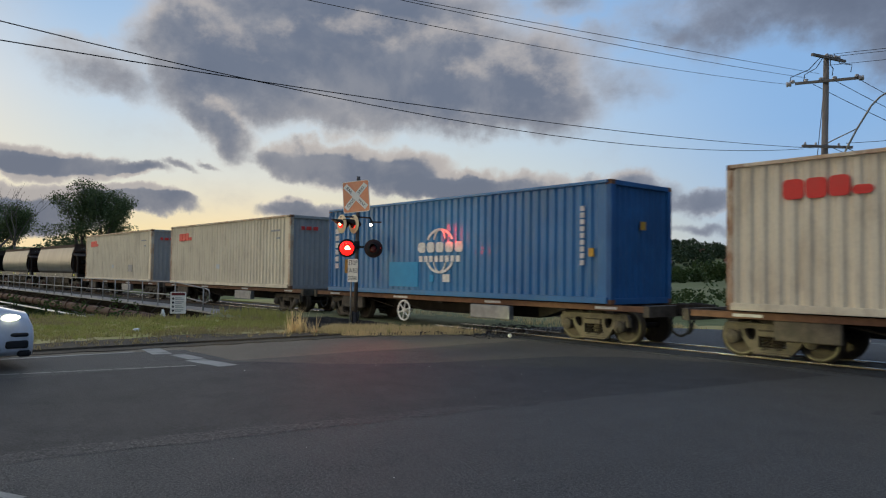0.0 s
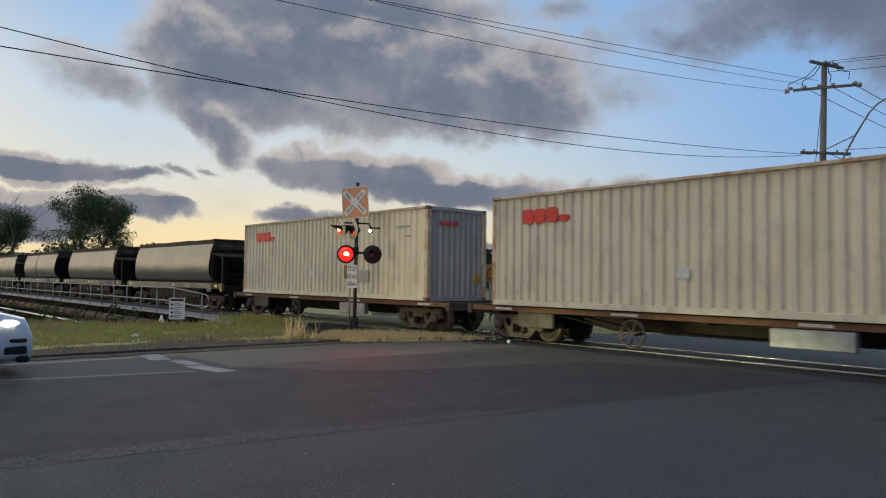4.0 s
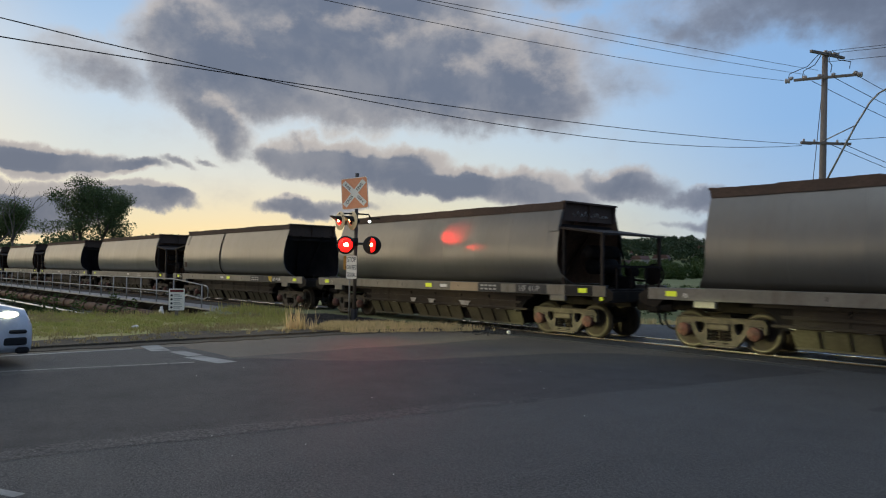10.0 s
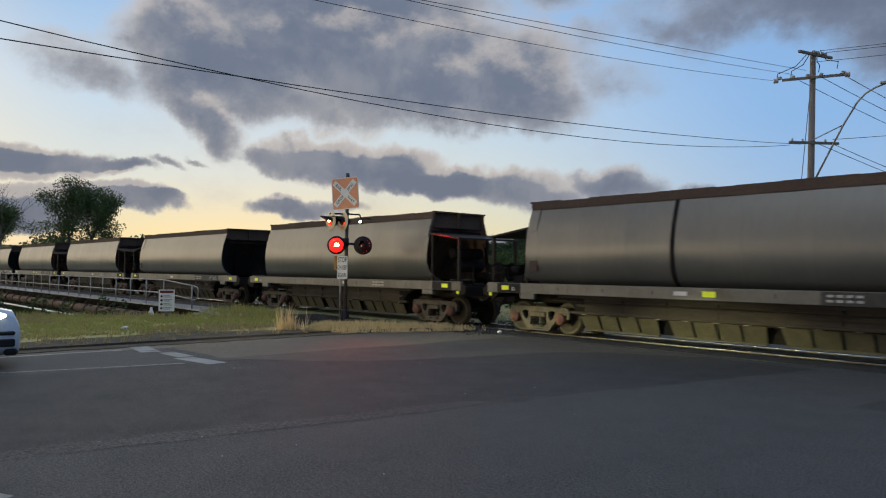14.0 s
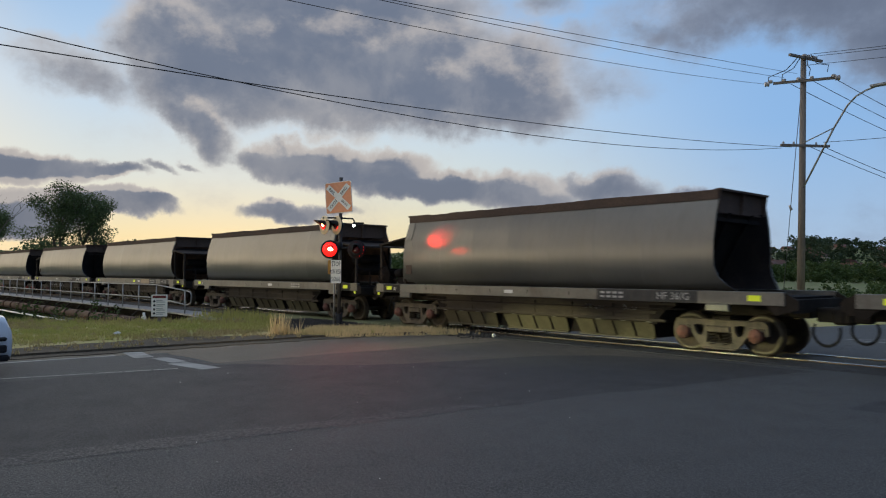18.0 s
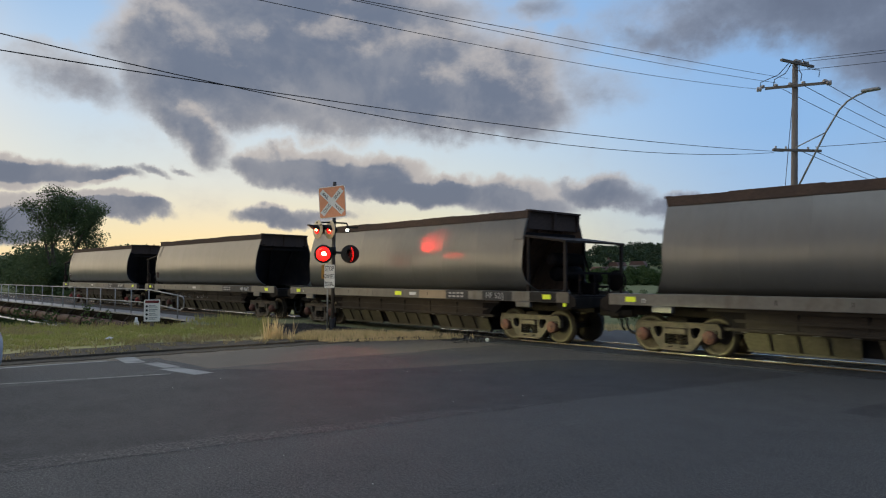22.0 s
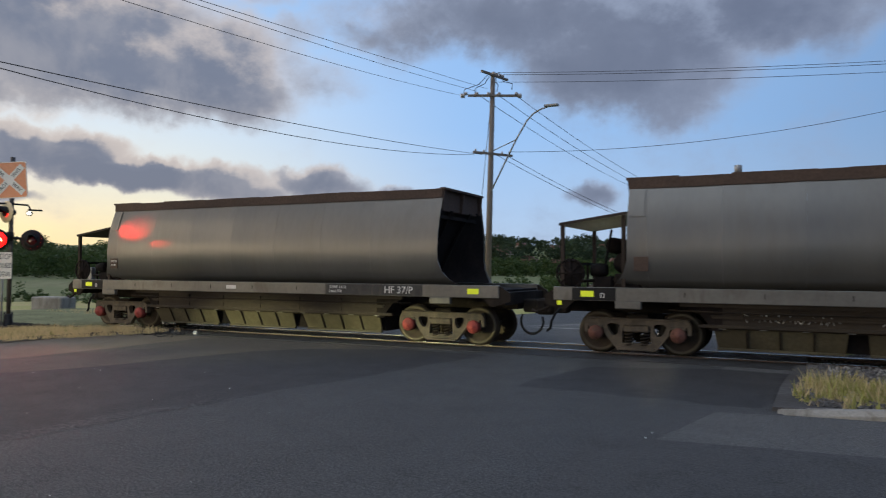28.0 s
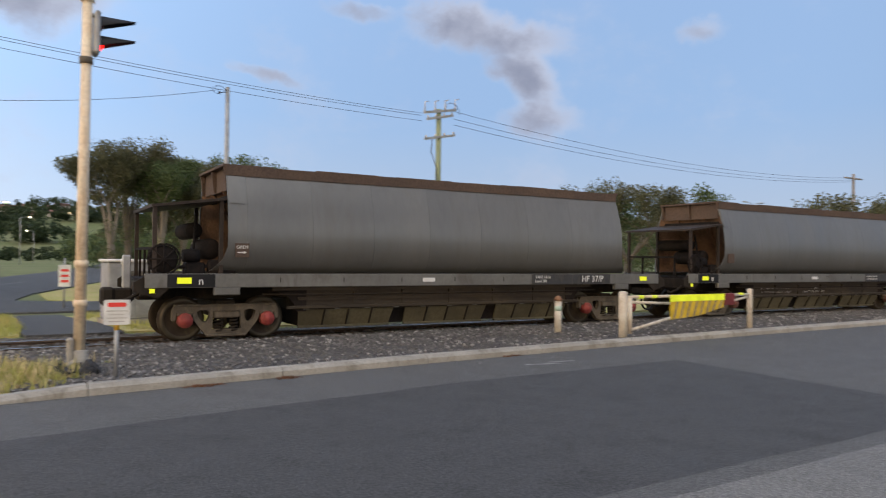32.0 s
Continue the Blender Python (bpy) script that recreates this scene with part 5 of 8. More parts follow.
def marks(w, face, code, faded):
    """Stencilled marks on the side that faces the road. face: -1, or 1 on a wagon turned end for end."""
    rz = 0 if face < 0 else 180

    def put(x, z, text, size, material):
        lettering(text, size, material, w, pose(x if face < 0 else -x, face * 1.247, z, 90, 0, rz), "stencil")
    if code:
        bm = B()
        box(bm, 2.10, 4.55, -0.002, 0.002, 1.05, 1.285)
        o = part("dark_panel", bm, "bogie_black", w, "black painted panel behind the stencils")
        o.matrix_basis = pose(0, face * 1.2425, 0, 0, 0, rz)
        put(3.98 if code == "HF 42/B" else 3.62, 1.10, code, 0.19 if code == "HF 42/B" else 0.215, faded)
        if code == "HF 42/B":
            bm = B()
            arc = [(0.28 * math.cos(radians(k * 15 + 180)), 0.22 * math.sin(radians(k * 15 + 180))) for k in range(7)]
            extrude(bm, [(3.92, 1.28)] + [(3.92 + p, 1.28 + q) for p, q in arc], -0.002, 0.002)
            o = part("yellow_quadrant", bm, "stripe_yellow", w, "yellow painted quadrant")
            o.matrix_basis = pose(0, face * 1.2455, 0, 0, 0, rz)
    if code in ("HF 52/J", "HF 41/P", "HF 42/B"):
        bm = B()
        box(bm, -0.16, 0.12, -0.004, 0.004, 1.11, 1.225)
        o = part("reflector", bm, "reflector", w, "yellow reflector plate with an added glow")
        o.matrix_basis = pose(0, face * 1.244, 0, 0, 0, rz)
    if code in ("HF 52/J", "HF 41/P"):
        bm = B()
        box(bm, 0.95, 2.09, -0.002, 0.002, 1.05, 1.285)
        o = part("repainted_panel", bm, "repaint", w, "tan repainted stretch of the sill")
        o.matrix_basis = pose(0, face * 1.2425, 0, 0, 0, rz)
        bm = B()
        box(bm, 2.98, 3.5, -0.002, 0.002, 1.06, 1.275)
        o = part("repainted_panel", bm, "sill", w, "grey repainted stretch of the sill")
        o.matrix_basis = pose(0, face * 1.2455, 0, 0, 0, rz)
    for row in (0, 1):
        if code == "HF 37/P":
            put(2.20, 1.185 - 0.09 * row, ("TARE 14-5t", "Load 50t")[row], 0.095, "letter_white")
        else:
            bm = B()
            for k in range(4):
                box(bm, 2.2 + 0.16 * k, 2.31 + 0.16 * k, -0.002, 0.002, 1.19 - 0.09 * row, 1.235 - 0.09 * row)
            o = part("stencil", bm, "letter_grey", w)
            o.matrix_basis = pose(0, face * 1.247, 0, 0, 0, rz)
    put(-5.42, 1.10, "n", 0.2, "letter_white")


HOPPERS = []  # (wagon, place behind the train's mark, turned)
first = hopper()
SPECS = [(0, False, "HF 37/P", "letter_white"), (1, False, "HF 46/Y", "letter_white"), (2, True, "HF 52/J", "letter_grey"), (3, True, "", "letter_grey"), (4, False, "HF 36/G", "letter_grey"), (5, True, "", "letter_grey"), (6, False, "HF 42/B", "letter_white"), (7, True, "HF 41/P", "letter_grey"), (8, True, "", "letter_grey")]
wagons = [first] + [copy_thing(first, pose(0, TRACK, 0)) for k in range(8)]
for w, (k, turned, code, material) in zip(wagons, SPECS):
    w.matrix_basis = pose(PITCH * k, TRACK, 0, 0, 0, 180 if turned else 0)
    HOPPERS.append((w, PITCH * k, turned))
    axles_of(w, -1 if turned else 1)
    marks(w, 1 if turned else -1, code, material)
    if not turned:
        w["label"] = "grey steel hopper wagon, brown rusty rim, roofed platform at its rear"
    else:
        w["label"] = "grey steel hopper wagon, brown rusty rim, roofed platform at its front"
lettering("OPEN", 0.085, "letter_white", wagons[0], pose(-4.76, -1.293, 1.76, 90), "stencil")
bm = B()
extrude(bm, [(-4.74, 1.68), (-4.62, 1.68), (-4.62, 1.66), (-4.57, 1.69), (-4.62, 1.72), (-4.62, 1.70), (-4.74, 1.70)], -1.296, -1.291)
part("arrow", bm, "letter_white", wagons[0], "white stencilled arrow")
bm = B()
box(bm, -6.60, -6.46, -0.55, -0.40, 1.02, 1.62, 0.02)
tail = part("tail_marker", bm, "galv", wagons[0], "grey tail marker box with a lens")
bm = B()
disc_y = [(0.0, 0.03), (0.05, 0.02), (0.06, 0.0)]
lathe(bm, disc_y, pose(-6.60, -0.475, 1.5, 0, -90), 12)
part("marker_lens", bm, "white_plate", tail)
for o in wagons[0].children_recursive:
    for sl in (o.material_slots if o.type == "MESH" else ()):
        if sl.material == M["axlebox_red"]:
            sl.link = "OBJECT"
            sl.material = M["axlebox_bright"]
wagons[0]["label"] = "last grey hopper wagon of the train, with red axleboxes"
# scrawl on the trough of one wagon and on two end sheets
for w, z, x0, n, face, material in ((wagons[1], 0.72, -2.9, 14, -1, "letter_white"), (wagons[4], 0.80, 1.6, 5, -1, "letter_grey"), (wagons[8], 0.72, -1.2, 5, 1, "letter_grey")):
    r_ = random.Random(n)
    for k in range(n):
        bm = B()
        x = x0 + 0.19 * k + (0.5 if k > n // 2 else 0)
        chain(bm, [(x, 0, z), (x + r_.uniform(-0.05, 0.08), 0, z + r_.uniform(0.08, 0.16)), (x + r_.uniform(0.08, 0.14), 0, z + r_.uniform(-0.02, 0.05)), (x + r_.uniform(0.1, 0.16), 0, z + r_.uniform(0.08, 0.15))], 0.008, 5)
        o = part("scrawl", bm, material, w, "unreadable pale scrawl")
        o.matrix_basis = pose(0, face * 1.008, 0, 0, 0, 0 if face < 0 else 180)
for w in (wagons[7], wagons[8]):
    r_ = random.Random(4)
    for k in range(9):
        bm = B()
        y = -0.75 + 0.16 * k
        chain(bm, [(0, y, 3.0), (0, y + r_.uniform(0, 0.1), 3.0 + r_.uniform(0.05, 0.14)), (0, y + 0.1, 3.0 + r_.uniform(-0.04, 0.04))], 0.008, 5)
        o = part("scrawl", bm, "letter_white", w, "unreadable pale scrawl")
        o.matrix_basis = pose(-4.862, 0, 0)
# bleached splashes over the door gaps of one wagon
for x, wd in ((-0.98, 0.30), (-0.11, 0.34), (1.36, 0.52)):
    bm = B()
    extrude(bm, [(x - wd / 2, 0.76), (x + wd / 2, 0.76), (x + wd * 0.3, 0.69), (x + wd * 0.28, 0.64), (x - wd * 0.3, 0.64), (x - wd * 0.32, 0.69)], -0.004, 0.004)
    o = part("splash", bm, "bleached", wagons[7], "pale bleached splash on the trough")
    o.matrix_basis = pose(0, 1.056, 0, 0, 0, 180)
# patch band round one wagon
for side in (-1, 1):
    part("tie_strap", on_side(-0.85, -0.77, 1.31, 3.13, side, 0.014), "end_dark", wagons[6], "dark strap round the body")


def container(parent_name, material, end_material, label):
    """A 40 foot high-cube container: corrugated sides, frame, doors at the +x end."""
    c = thing(parent_name, pose(0, TRACK, 0), label, "shipping container", "containers of the train")
    L, W, H, z0 = 12.19, 2.44, 2.87, 0.0
    pitch = 0.278
    for side in (-1, 1):
        bm = B()
        y = side * (W / 2 - 0.012)
        xs_, x = [(-L / 2 + 0.12, 0)], -L / 2 + 0.2
        while x < L / 2 - 0.35:
            xs_ += [(x, 0), (x + 0.05, 1), (x + 0.125, 1), (x + 0.175, 0)]
            x += pitch
        xs_.append((L / 2 - 0.12, 0))
        lo = [bm.verts.new((a, y - side * 0.045 * d, 0.14)) for a, d in xs_]
        hi = [bm.verts.new((a, y - side * 0.045 * d, H - 0.06)) for a, d in xs_]
        for k in range(len(xs_) - 1):
            bm.faces.new((lo[k], lo[k + 1], hi[k + 1], hi[k]))
        thicken(bm, Vector((0, -side * 0.02, 0)))
        part("side_wall", bm, material, c, "corrugated steel side")
        bm = B()
        box(bm, -L / 2 + 0.1, L / 2 - 0.1, side * W / 2 - 0.05, side * W / 2 + 0.05 - 0.04, 0.02, 0.16, 0.006)
        part("bottom_rail", bm, material, c)
        bm = B()
        box(bm, -L / 2 + 0.1, L / 2 - 0.1, side * W / 2 - 0.05, side * W / 2 + 0.01, H - 0.08, H - 0.01, 0.006)
        part("top_rail", bm, "cream_rust" if material == "cream" else material, c)
        for e in (-1, 1):
            bm = B()
            box(bm, e * (L / 2 - 0.07) - 0.07, e * (L / 2 - 0.07) + 0.07, side * (W / 2 - 0.07) - 0.075, side * (W / 2 - 0.07) + 0.075, 0.1, H - 0.1, 0.01)
            part("corner_post", bm, "cream_rust" if material == "cream" else end_material, c, "rusty corner post" if material == "cream" else "")
            for z in (0.0, H - 0.12):
                bm = B()
                box(bm, e * (L / 2 - 0.09) - 0.09, e * (L / 2 - 0.09) + 0.09, side * (W / 2 - 0.08) - 0.085, side * (W / 2 - 0.08) + 0.085, z, z + 0.12, 0.012)
                part("corner_casting", bm, "rust_edge", c)
    bm = B()
    box(bm, -L / 2 + 0.1, L / 2 - 0.1, -W / 2 + 0.05, W / 2 - 0.05, H - 0.04, H - 0.015)
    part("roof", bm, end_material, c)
    bm = B()
    box(bm, -L / 2 + 0.1, L / 2 - 0.1, -W / 2 + 0.06, W / 2 - 0.06, 0.06, 0.14)
    part("floor", bm, "under", c)
    for e in (-1, 1):
        bm = B()
        n = 9
        x = e * (L / 2 - 0.05)
        ys_ = []
        for k in range(n):
            ya = -W / 2 + 0.16 + (W - 0.36) * k / n
            ys_ += [(ya, 0), (ya + 0.06, 1), (ya + 0.14, 1), (ya + 0.2, 0)]
        ys_.append((W / 2 - 0.15, 0))
        lo = [bm.verts.new((x - e * 0.04 * d, a, 0.13)) for a, d in ys_]
        hi = [bm.verts.new((x - e * 0.04 * d, a, H - 0.08)) for a, d in ys_]
        for k in range(len(ys_) - 1):
            bm.faces.new((lo[k], lo[k + 1], hi[k + 1], hi[k]))
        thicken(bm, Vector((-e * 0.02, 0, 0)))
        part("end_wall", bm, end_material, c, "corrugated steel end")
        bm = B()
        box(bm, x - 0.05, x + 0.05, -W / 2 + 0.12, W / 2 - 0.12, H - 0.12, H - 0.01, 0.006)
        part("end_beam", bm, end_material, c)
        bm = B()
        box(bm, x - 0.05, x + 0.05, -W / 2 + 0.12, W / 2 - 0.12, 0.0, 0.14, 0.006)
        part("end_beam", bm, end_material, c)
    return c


def flat_wagon():
    """A skeletal container wagon."""
    w = thing("flat_wagon", pose(0, TRACK, 0), "rusty brown skeletal container wagon running on the rails", "flat wagon", "container wagons of the train")
    bm = B()
    extrude(bm, [(-7.05, 0.92), (7.05, 0.92), (7.05, 0.72), (4.0, 0.72), (3.0, 0.45), (-3.0, 0.45), (-4.0, 0.72), (-7.05, 0.72)], -0.25, 0.25)
    part("centre_beam", bm, "under", w)
    for side in (-1, 1):
        bm = B()
        y0 = side * 1.12
        box(bm, -7.0, 7.0, y0 - 0.04, y0 + 0.04, 0.80, 0.93, 0.008)
        rail = part("side_rail", bm, "rust_edge", w)
        for xx, ln in ((-5.7, 0.30), (-1.9, 0.36), (2.2, 0.30), (5.9, 0.30)):
            bm = B()
            box(bm, xx - ln, xx + ln, y0 + side * 0.04 - 0.004, y0 + side * 0.04 + 0.004, 0.835, 0.895)
            part("reflective_strip", bm, "letter_white", rail, "pale reflective strip")
        # equipment boxes
        bm = B()
        box(bm, 1.4, 2.9, y0 - 0.12, y0 + 0.06, 0.42, 0.78, 0.02)
        part("equipment_box", bm, "galv", w, "pale metal equipment box")
        bm = B()
        box(bm, -5.2, -4.0, y0 - 0.04, y0 + 0.07, 0.42, 0.80, 0.02)
        part("guard_plate", bm, "bogie", w, "brown steel guard plate")
    for xx in (-6.0, -4.6, -2.0, 0.0, 2.0, 4.6, 6.0):
        bm = B()
        box(bm, xx - 0.12, xx + 0.12, -1.15, 1.15, 0.74, 0.90, 0.01)
        part("cross_bearer", bm, "under", w)
    # hand brake wheel on the road side
    bm = B()
    for k in range(20):
        a, b = 2 * math.pi * k / 20, 2 * math.pi * (k + 1) / 20
        tube(bm, (-1.65 + 0.30 * math.cos(a), -1.2, 0.46 + 0.30 * math.sin(a)), (-1.65 + 0.30 * math.cos(b), -1.2, 0.46 + 0.30 * math.sin(b)), 0.03, seg=6)
    for k in range(3):
        a = math.pi * k / 3 + 0.3
        tube(bm, (-1.65 - 0.29 * math.cos(a), -1.2, 0.46 - 0.29 * math.sin(a)), (-1.65 + 0.29 * math.cos(a), -1.2, 0.46 + 0.29 * math.sin(a)), 0.02, seg=6)
    tube(bm, (-1.65, -1.24, 0.46), (-1.65, -0.9, 0.46), 0.05)
    part("handbrake_wheel", bm, "sign_white", w, "white-painted handbrake wheel")
    bm = B()
    chain(bm, [(-1.65, -0.95, 0.62), (-1.0, -0.95, 0.5), (1.4, -0.9, 0.5)], 0.02)
    chain(bm, [(-4.0, -0.9, 0.75), (-2.4, -0.9, 0.5), (-1.7, -0.9, 0.48)], 0.02)
    part("brake_rod", bm, "under", w)
    for e in (-1, 1):
        bm = B()
        box(bm, e * 7.0 - 0.08, e * 7.0 + 0.08, -1.2, 1.2, 0.70, 0.95, 0.01)
        part("headstock", bm, "bogie", w)
        coupler(w, e * 7.05, e)
    for xx in (-5.35, 5.35):
        bogie(w, xx, small=True)
    return w


def plates(parent, specs):
    """Small flat marks on the road side of a container: x0, x1, z0, z1, material, name, label."""
    for x0, x1, z0, z1, material, name, label in specs:
        bm = B()
        box(bm, x0, x1, -1.232, -1.210, z0, z1)
        part(name, bm, material, parent, label)


def ring_mark(bm, cx, cz, r0, r1, a0, a1, n=14, sx=1.0):
    rows = []
    for k in range(n + 1):
        t = math.radians(a0 + (a1 - a0) * k / n)
        rows.append([bm.verts.new((cx + sx * r * math.cos(t), -1.235, cz + r * math.sin(t))) for r in (r0, r1)])
    for p, q in zip(rows, rows[1:]):
        bm.faces.new((p[0], p[1], q[1], q[0]))
    thicken(bm, Vector((0, 0.026, 0)))


CONTAINERS = []
base_wagon = flat_wagon()
flats = [base_wagon] + [copy_thing(base_wagon, pose(0, TRACK, 0)) for k in range(3)]
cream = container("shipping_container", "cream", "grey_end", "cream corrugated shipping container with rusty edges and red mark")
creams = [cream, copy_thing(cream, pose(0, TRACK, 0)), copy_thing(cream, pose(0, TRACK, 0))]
blue = container("shipping_container", "blue", "blue_shaded", "blue corrugated shipping container with a white globe mark")
for c in creams:
    for x0, x1, z0, z1 in ((-4.98, -4.60, 2.10, 2.47), (-4.57, -4.20, 2.10, 2.47), (-4.17, -3.82, 2.11, 2.48), (-3.79, -3.44, 2.12, 2.28)):
        bm = B()
        plate(bm, x0, x1, z0, z1, -1.235, -1.209, 0.09)
        part("red_mark", bm, "logo_red", c, "worn red painted block")
    plates(c, [(-0.55, -0.25, 0.75, 0.95, "white_plate", "placard", "small white placard"), (4.9, 5.25, 2.25, 2.32, "letter_grey", "code_bar", ""), (4.55, 4.85, 2.25, 2.32, "letter_grey", "code_bar", ""), (5.0, 5.25, 1.95, 2.02, "letter_grey", "code_bar", "")])
    for x0, x1 in ((0.2, 0.42), (0.5, 0.72), (0.8, 0.95)):
        bm = B()
        box(bm, 6.092, 6.105, -x1 + 0.2, -x0 + 0.2, 2.30, 2.44)
        part("red_mark", bm, "logo_red", c)
    bm = B()
    box(bm, 6.092, 6.108, 0.72, 0.92, 0.55, 0.85)
    part("placard", bm, "orange", c, "small orange placard")
plates(creams[2], [(2.4, 3.1, 0.55, 0.95, "grey_end", "repair_patch", "grey repair patch"), (-6.0, -5.9, 0.3, 0.42, "orange", "placard", "")])
for r, sx in ((0.92, 1.0), (0.92, 0.48)):
    for cz, a0 in ((1.40, 28), (1.24, 208)):
        bm = B()
        ring_mark(bm, 0.05, cz, r * 0.63 - 0.07, r * 0.63, a0, a0 + 124, 16, sx * 1.15)
        part("globe_arc", bm, "letter_white", blue, "white painted arc of a globe")
for k, cx in enumerate((-0.78, -0.36, 0.05, 0.47, 0.89)):
    bm = B()
    plate(bm, cx - 0.17, cx + 0.17, 1.28, 1.58, -1.235, -1.209, 0.10)
    part("white_mark", bm, "letter_white", blue, "white painted block")
for k in range(8):
    bm = B()
    box(bm, -0.9 + 0.24 * k, -0.9 + 0.24 * k + 0.16, -1.235, -1.209, 1.00, 1.18)
    part("white_mark", bm, "letter_white", blue)
plates(blue, [(-5.62, -5.42, z, z + 0.17, "letter_white", "code_bar", "") for z in (2.0, 1.76, 1.52, 1.28, 1.04, 0.8)])
plates(blue, [(5.2, 5.32, 0.9 + 0.16 * k, 1.02 + 0.16 * k, "letter_white", "code_bar", "") for k in range(9)])
plates(blue, [(-2.4, -0.95, 0.25, 1.0, "teal", "repair_patch", "teal repair patch"), (-0.4, -0.22, 0.42, 0.62, "teal", "placard", ""), (0.2, 0.5, 0.42, 0.64, "letter_white", "placard", "small white placard"), (5.45, 5.6, 1.1, 1.3, "orange", "placard", "")])
bm = B()
box(bm, 6.092, 6.108, -0.1, 0.1, 1.75, 1.95)
part("placard", bm, "orange", blue, "small yellow placard")
for k in (0, 1, 3):
    for o in flats[k].children:
        if o.name.startswith("handbrake_wheel"):
            o.material_slots[0].link = "OBJECT"
            o.material_slots[0].material = M["bogie"]
            o["label"] = "grimy handbrake wheel"
# order from the rear: cream, cream, blue, cream
for k, (w, c) in enumerate(zip(flats, (creams[2], creams[1], blue, creams[0]))):
    place = PITCH * 8 + 14.45 + 14.97 * k
    CONTAINERS.append((w, c, place))
    w.matrix_basis = pose(place, TRACK, 0)
    c.matrix_basis = pose(place, TRACK, 0.94)
    axles_of(w, 1)


# ---- crossing signal beside the road ----
def disc(bm, x, y, z, r, depth, m=None, seg=24):
    lathe(bm, [(0, 0), (r, 0), (r, depth), (0, depth)], (m or Matrix()) @ pose(x, y, z, 90), seg)
    return bm


FLASHERS = []  # lens parts that turn between their lit and unlit faces, with their phase


def flasher(parent, x, z, phase, m=None, y=-0.14, rb=0.28, hood=True, face="black_metal", big=0.215):
    """Round black target board with a hood and a red lens. The lens is a drum with one lit face."""
    m = m or Matrix()
    bm = B()
    lathe(bm, [(0.13, 0.0), (rb - 0.01, 0.0), (rb, 0.01), (rb - 0.01, 0.02), (0.13, 0.02)], m @ pose(x, y, z, 90), 28)
    part("target_board", bm, face, parent, "cream round target board" if face == "disc_cream" else "")
    bm = B()
    lathe(bm, [(0.06, -0.22), (0.14, -0.12), (0.14, -0.0)], m @ pose(x, y, z, 90), 18)
    part("lamp_body", bm, "black_metal", parent)
    if hood:
        bm = B()
        n = 12
        rows = []
        for yy, k in ((0.0, 0.0), (-0.34, 1.0)):
            lo_, hi_ = -0.12 + 0.50 * k, 1.12 - 0.50 * k
            rows.append([bm.verts.new(m @ Vector((x + 0.135 * math.cos(math.pi * (lo_ + (hi_ - lo_) * i / n)), y - 0.02 + yy, z + 0.135 * math.sin(math.pi * (lo_ + (hi_ - lo_) * i / n))))) for i in range(n + 1)])
        for i in range(n):
            bm.faces.new((rows[0][i], rows[0][i + 1], rows[1][i + 1], rows[1][i])).smooth = True
        thicken(bm, Vector((0, 0, 0.006)))
        part("hood", bm, "black_metal", parent)
    # default disc is wider than the lens: its rim paints the halo
    bm = B()
    lathe(bm, [(0, 0.035), (0.06, 0.032), (big, 0.01), (big, 0.0), (0.0, 0.0)], pose(0, 0, 0, 90), 24)
    lens = part("lens", bm, "lens_on", parent, "red signal lens")
    bm = B()
    lathe(bm, [(0, 0.0), (0.125, 0.0), (0.125, 0.010), (0.06, 0.032), (0, 0.035)], pose(0, 0.001, 0, -90), 20)
    part("lens_back", bm, "lens_off", lens, "dark face of the lens")
    # black ring hides the widened rim while the dark face shows
    bm = B()
    lathe(bm, [(0.125, 0.0), (big, 0.0), (big, 0.006), (0.125, 0.006)], pose(0, 0.001, 0, -90), 24)
    part("lens_ring", bm, "black_metal", lens)
    bm = B()
    lathe(bm, [(0, 0.044), (0.04, 0.042), (0.066, 0.034), (0.0, 0.03)], pose(0.03, 0, 0.01, 90) @ Matrix.Diagonal((1.35, 0.9, 1, 1)), 14)
    part("lamp_core", bm, "lens_core", lens, "bright lamp behind the lens")
    lens.matrix_basis = m @ pose(x, y - 0.045, z)
    if phase is not None:
        FLASHERS.append((lens, m @ pose(x, y - 0.045, z), phase))
    return lens


sig = thing("crossing_signal", pose(-18.5, 12.0, 0.03, 0, 0, 50), "railway crossing signal with red sign and flashing red lamps", "crossing signal")
bm = B()
tube(bm, (0, 0, 0), (0.03, 0, 4.5), 0.055, seg=14)
part("post", bm, "post_dark", sig, "dark steel post")
bm = B()
lathe(bm, [(0.15, 0), (0.15, 0.03), (0.11, 0.05), (0.10, 0.32), (0.07, 0.36)], Matrix(), 14)
for k in range(4):
    tube(bm, (0.12 * math.cos(k * 1.571 + 0.78), 0.12 * math.sin(k * 1.571 + 0.78), 0.0), (0.12 * math.cos(k * 1.571 + 0.78), 0.12 * math.sin(k * 1.571 + 0.78), 0.4), 0.014, seg=6)
part("base_casting", bm, "black_metal", sig)
bm = B()
plate(bm, -0.455, 0.455, 3.40, 4.36, -0.085, -0.075, 0.06)
board = part("sign_board", bm, "sign_white", sig, "square board with a pale border")
bm = B()
plate(bm, -0.435, 0.435, 3.42, 4.34, -0.090, -0.084, 0.05)
part("sign_face", bm, "sign_orange", board, "faded red face")
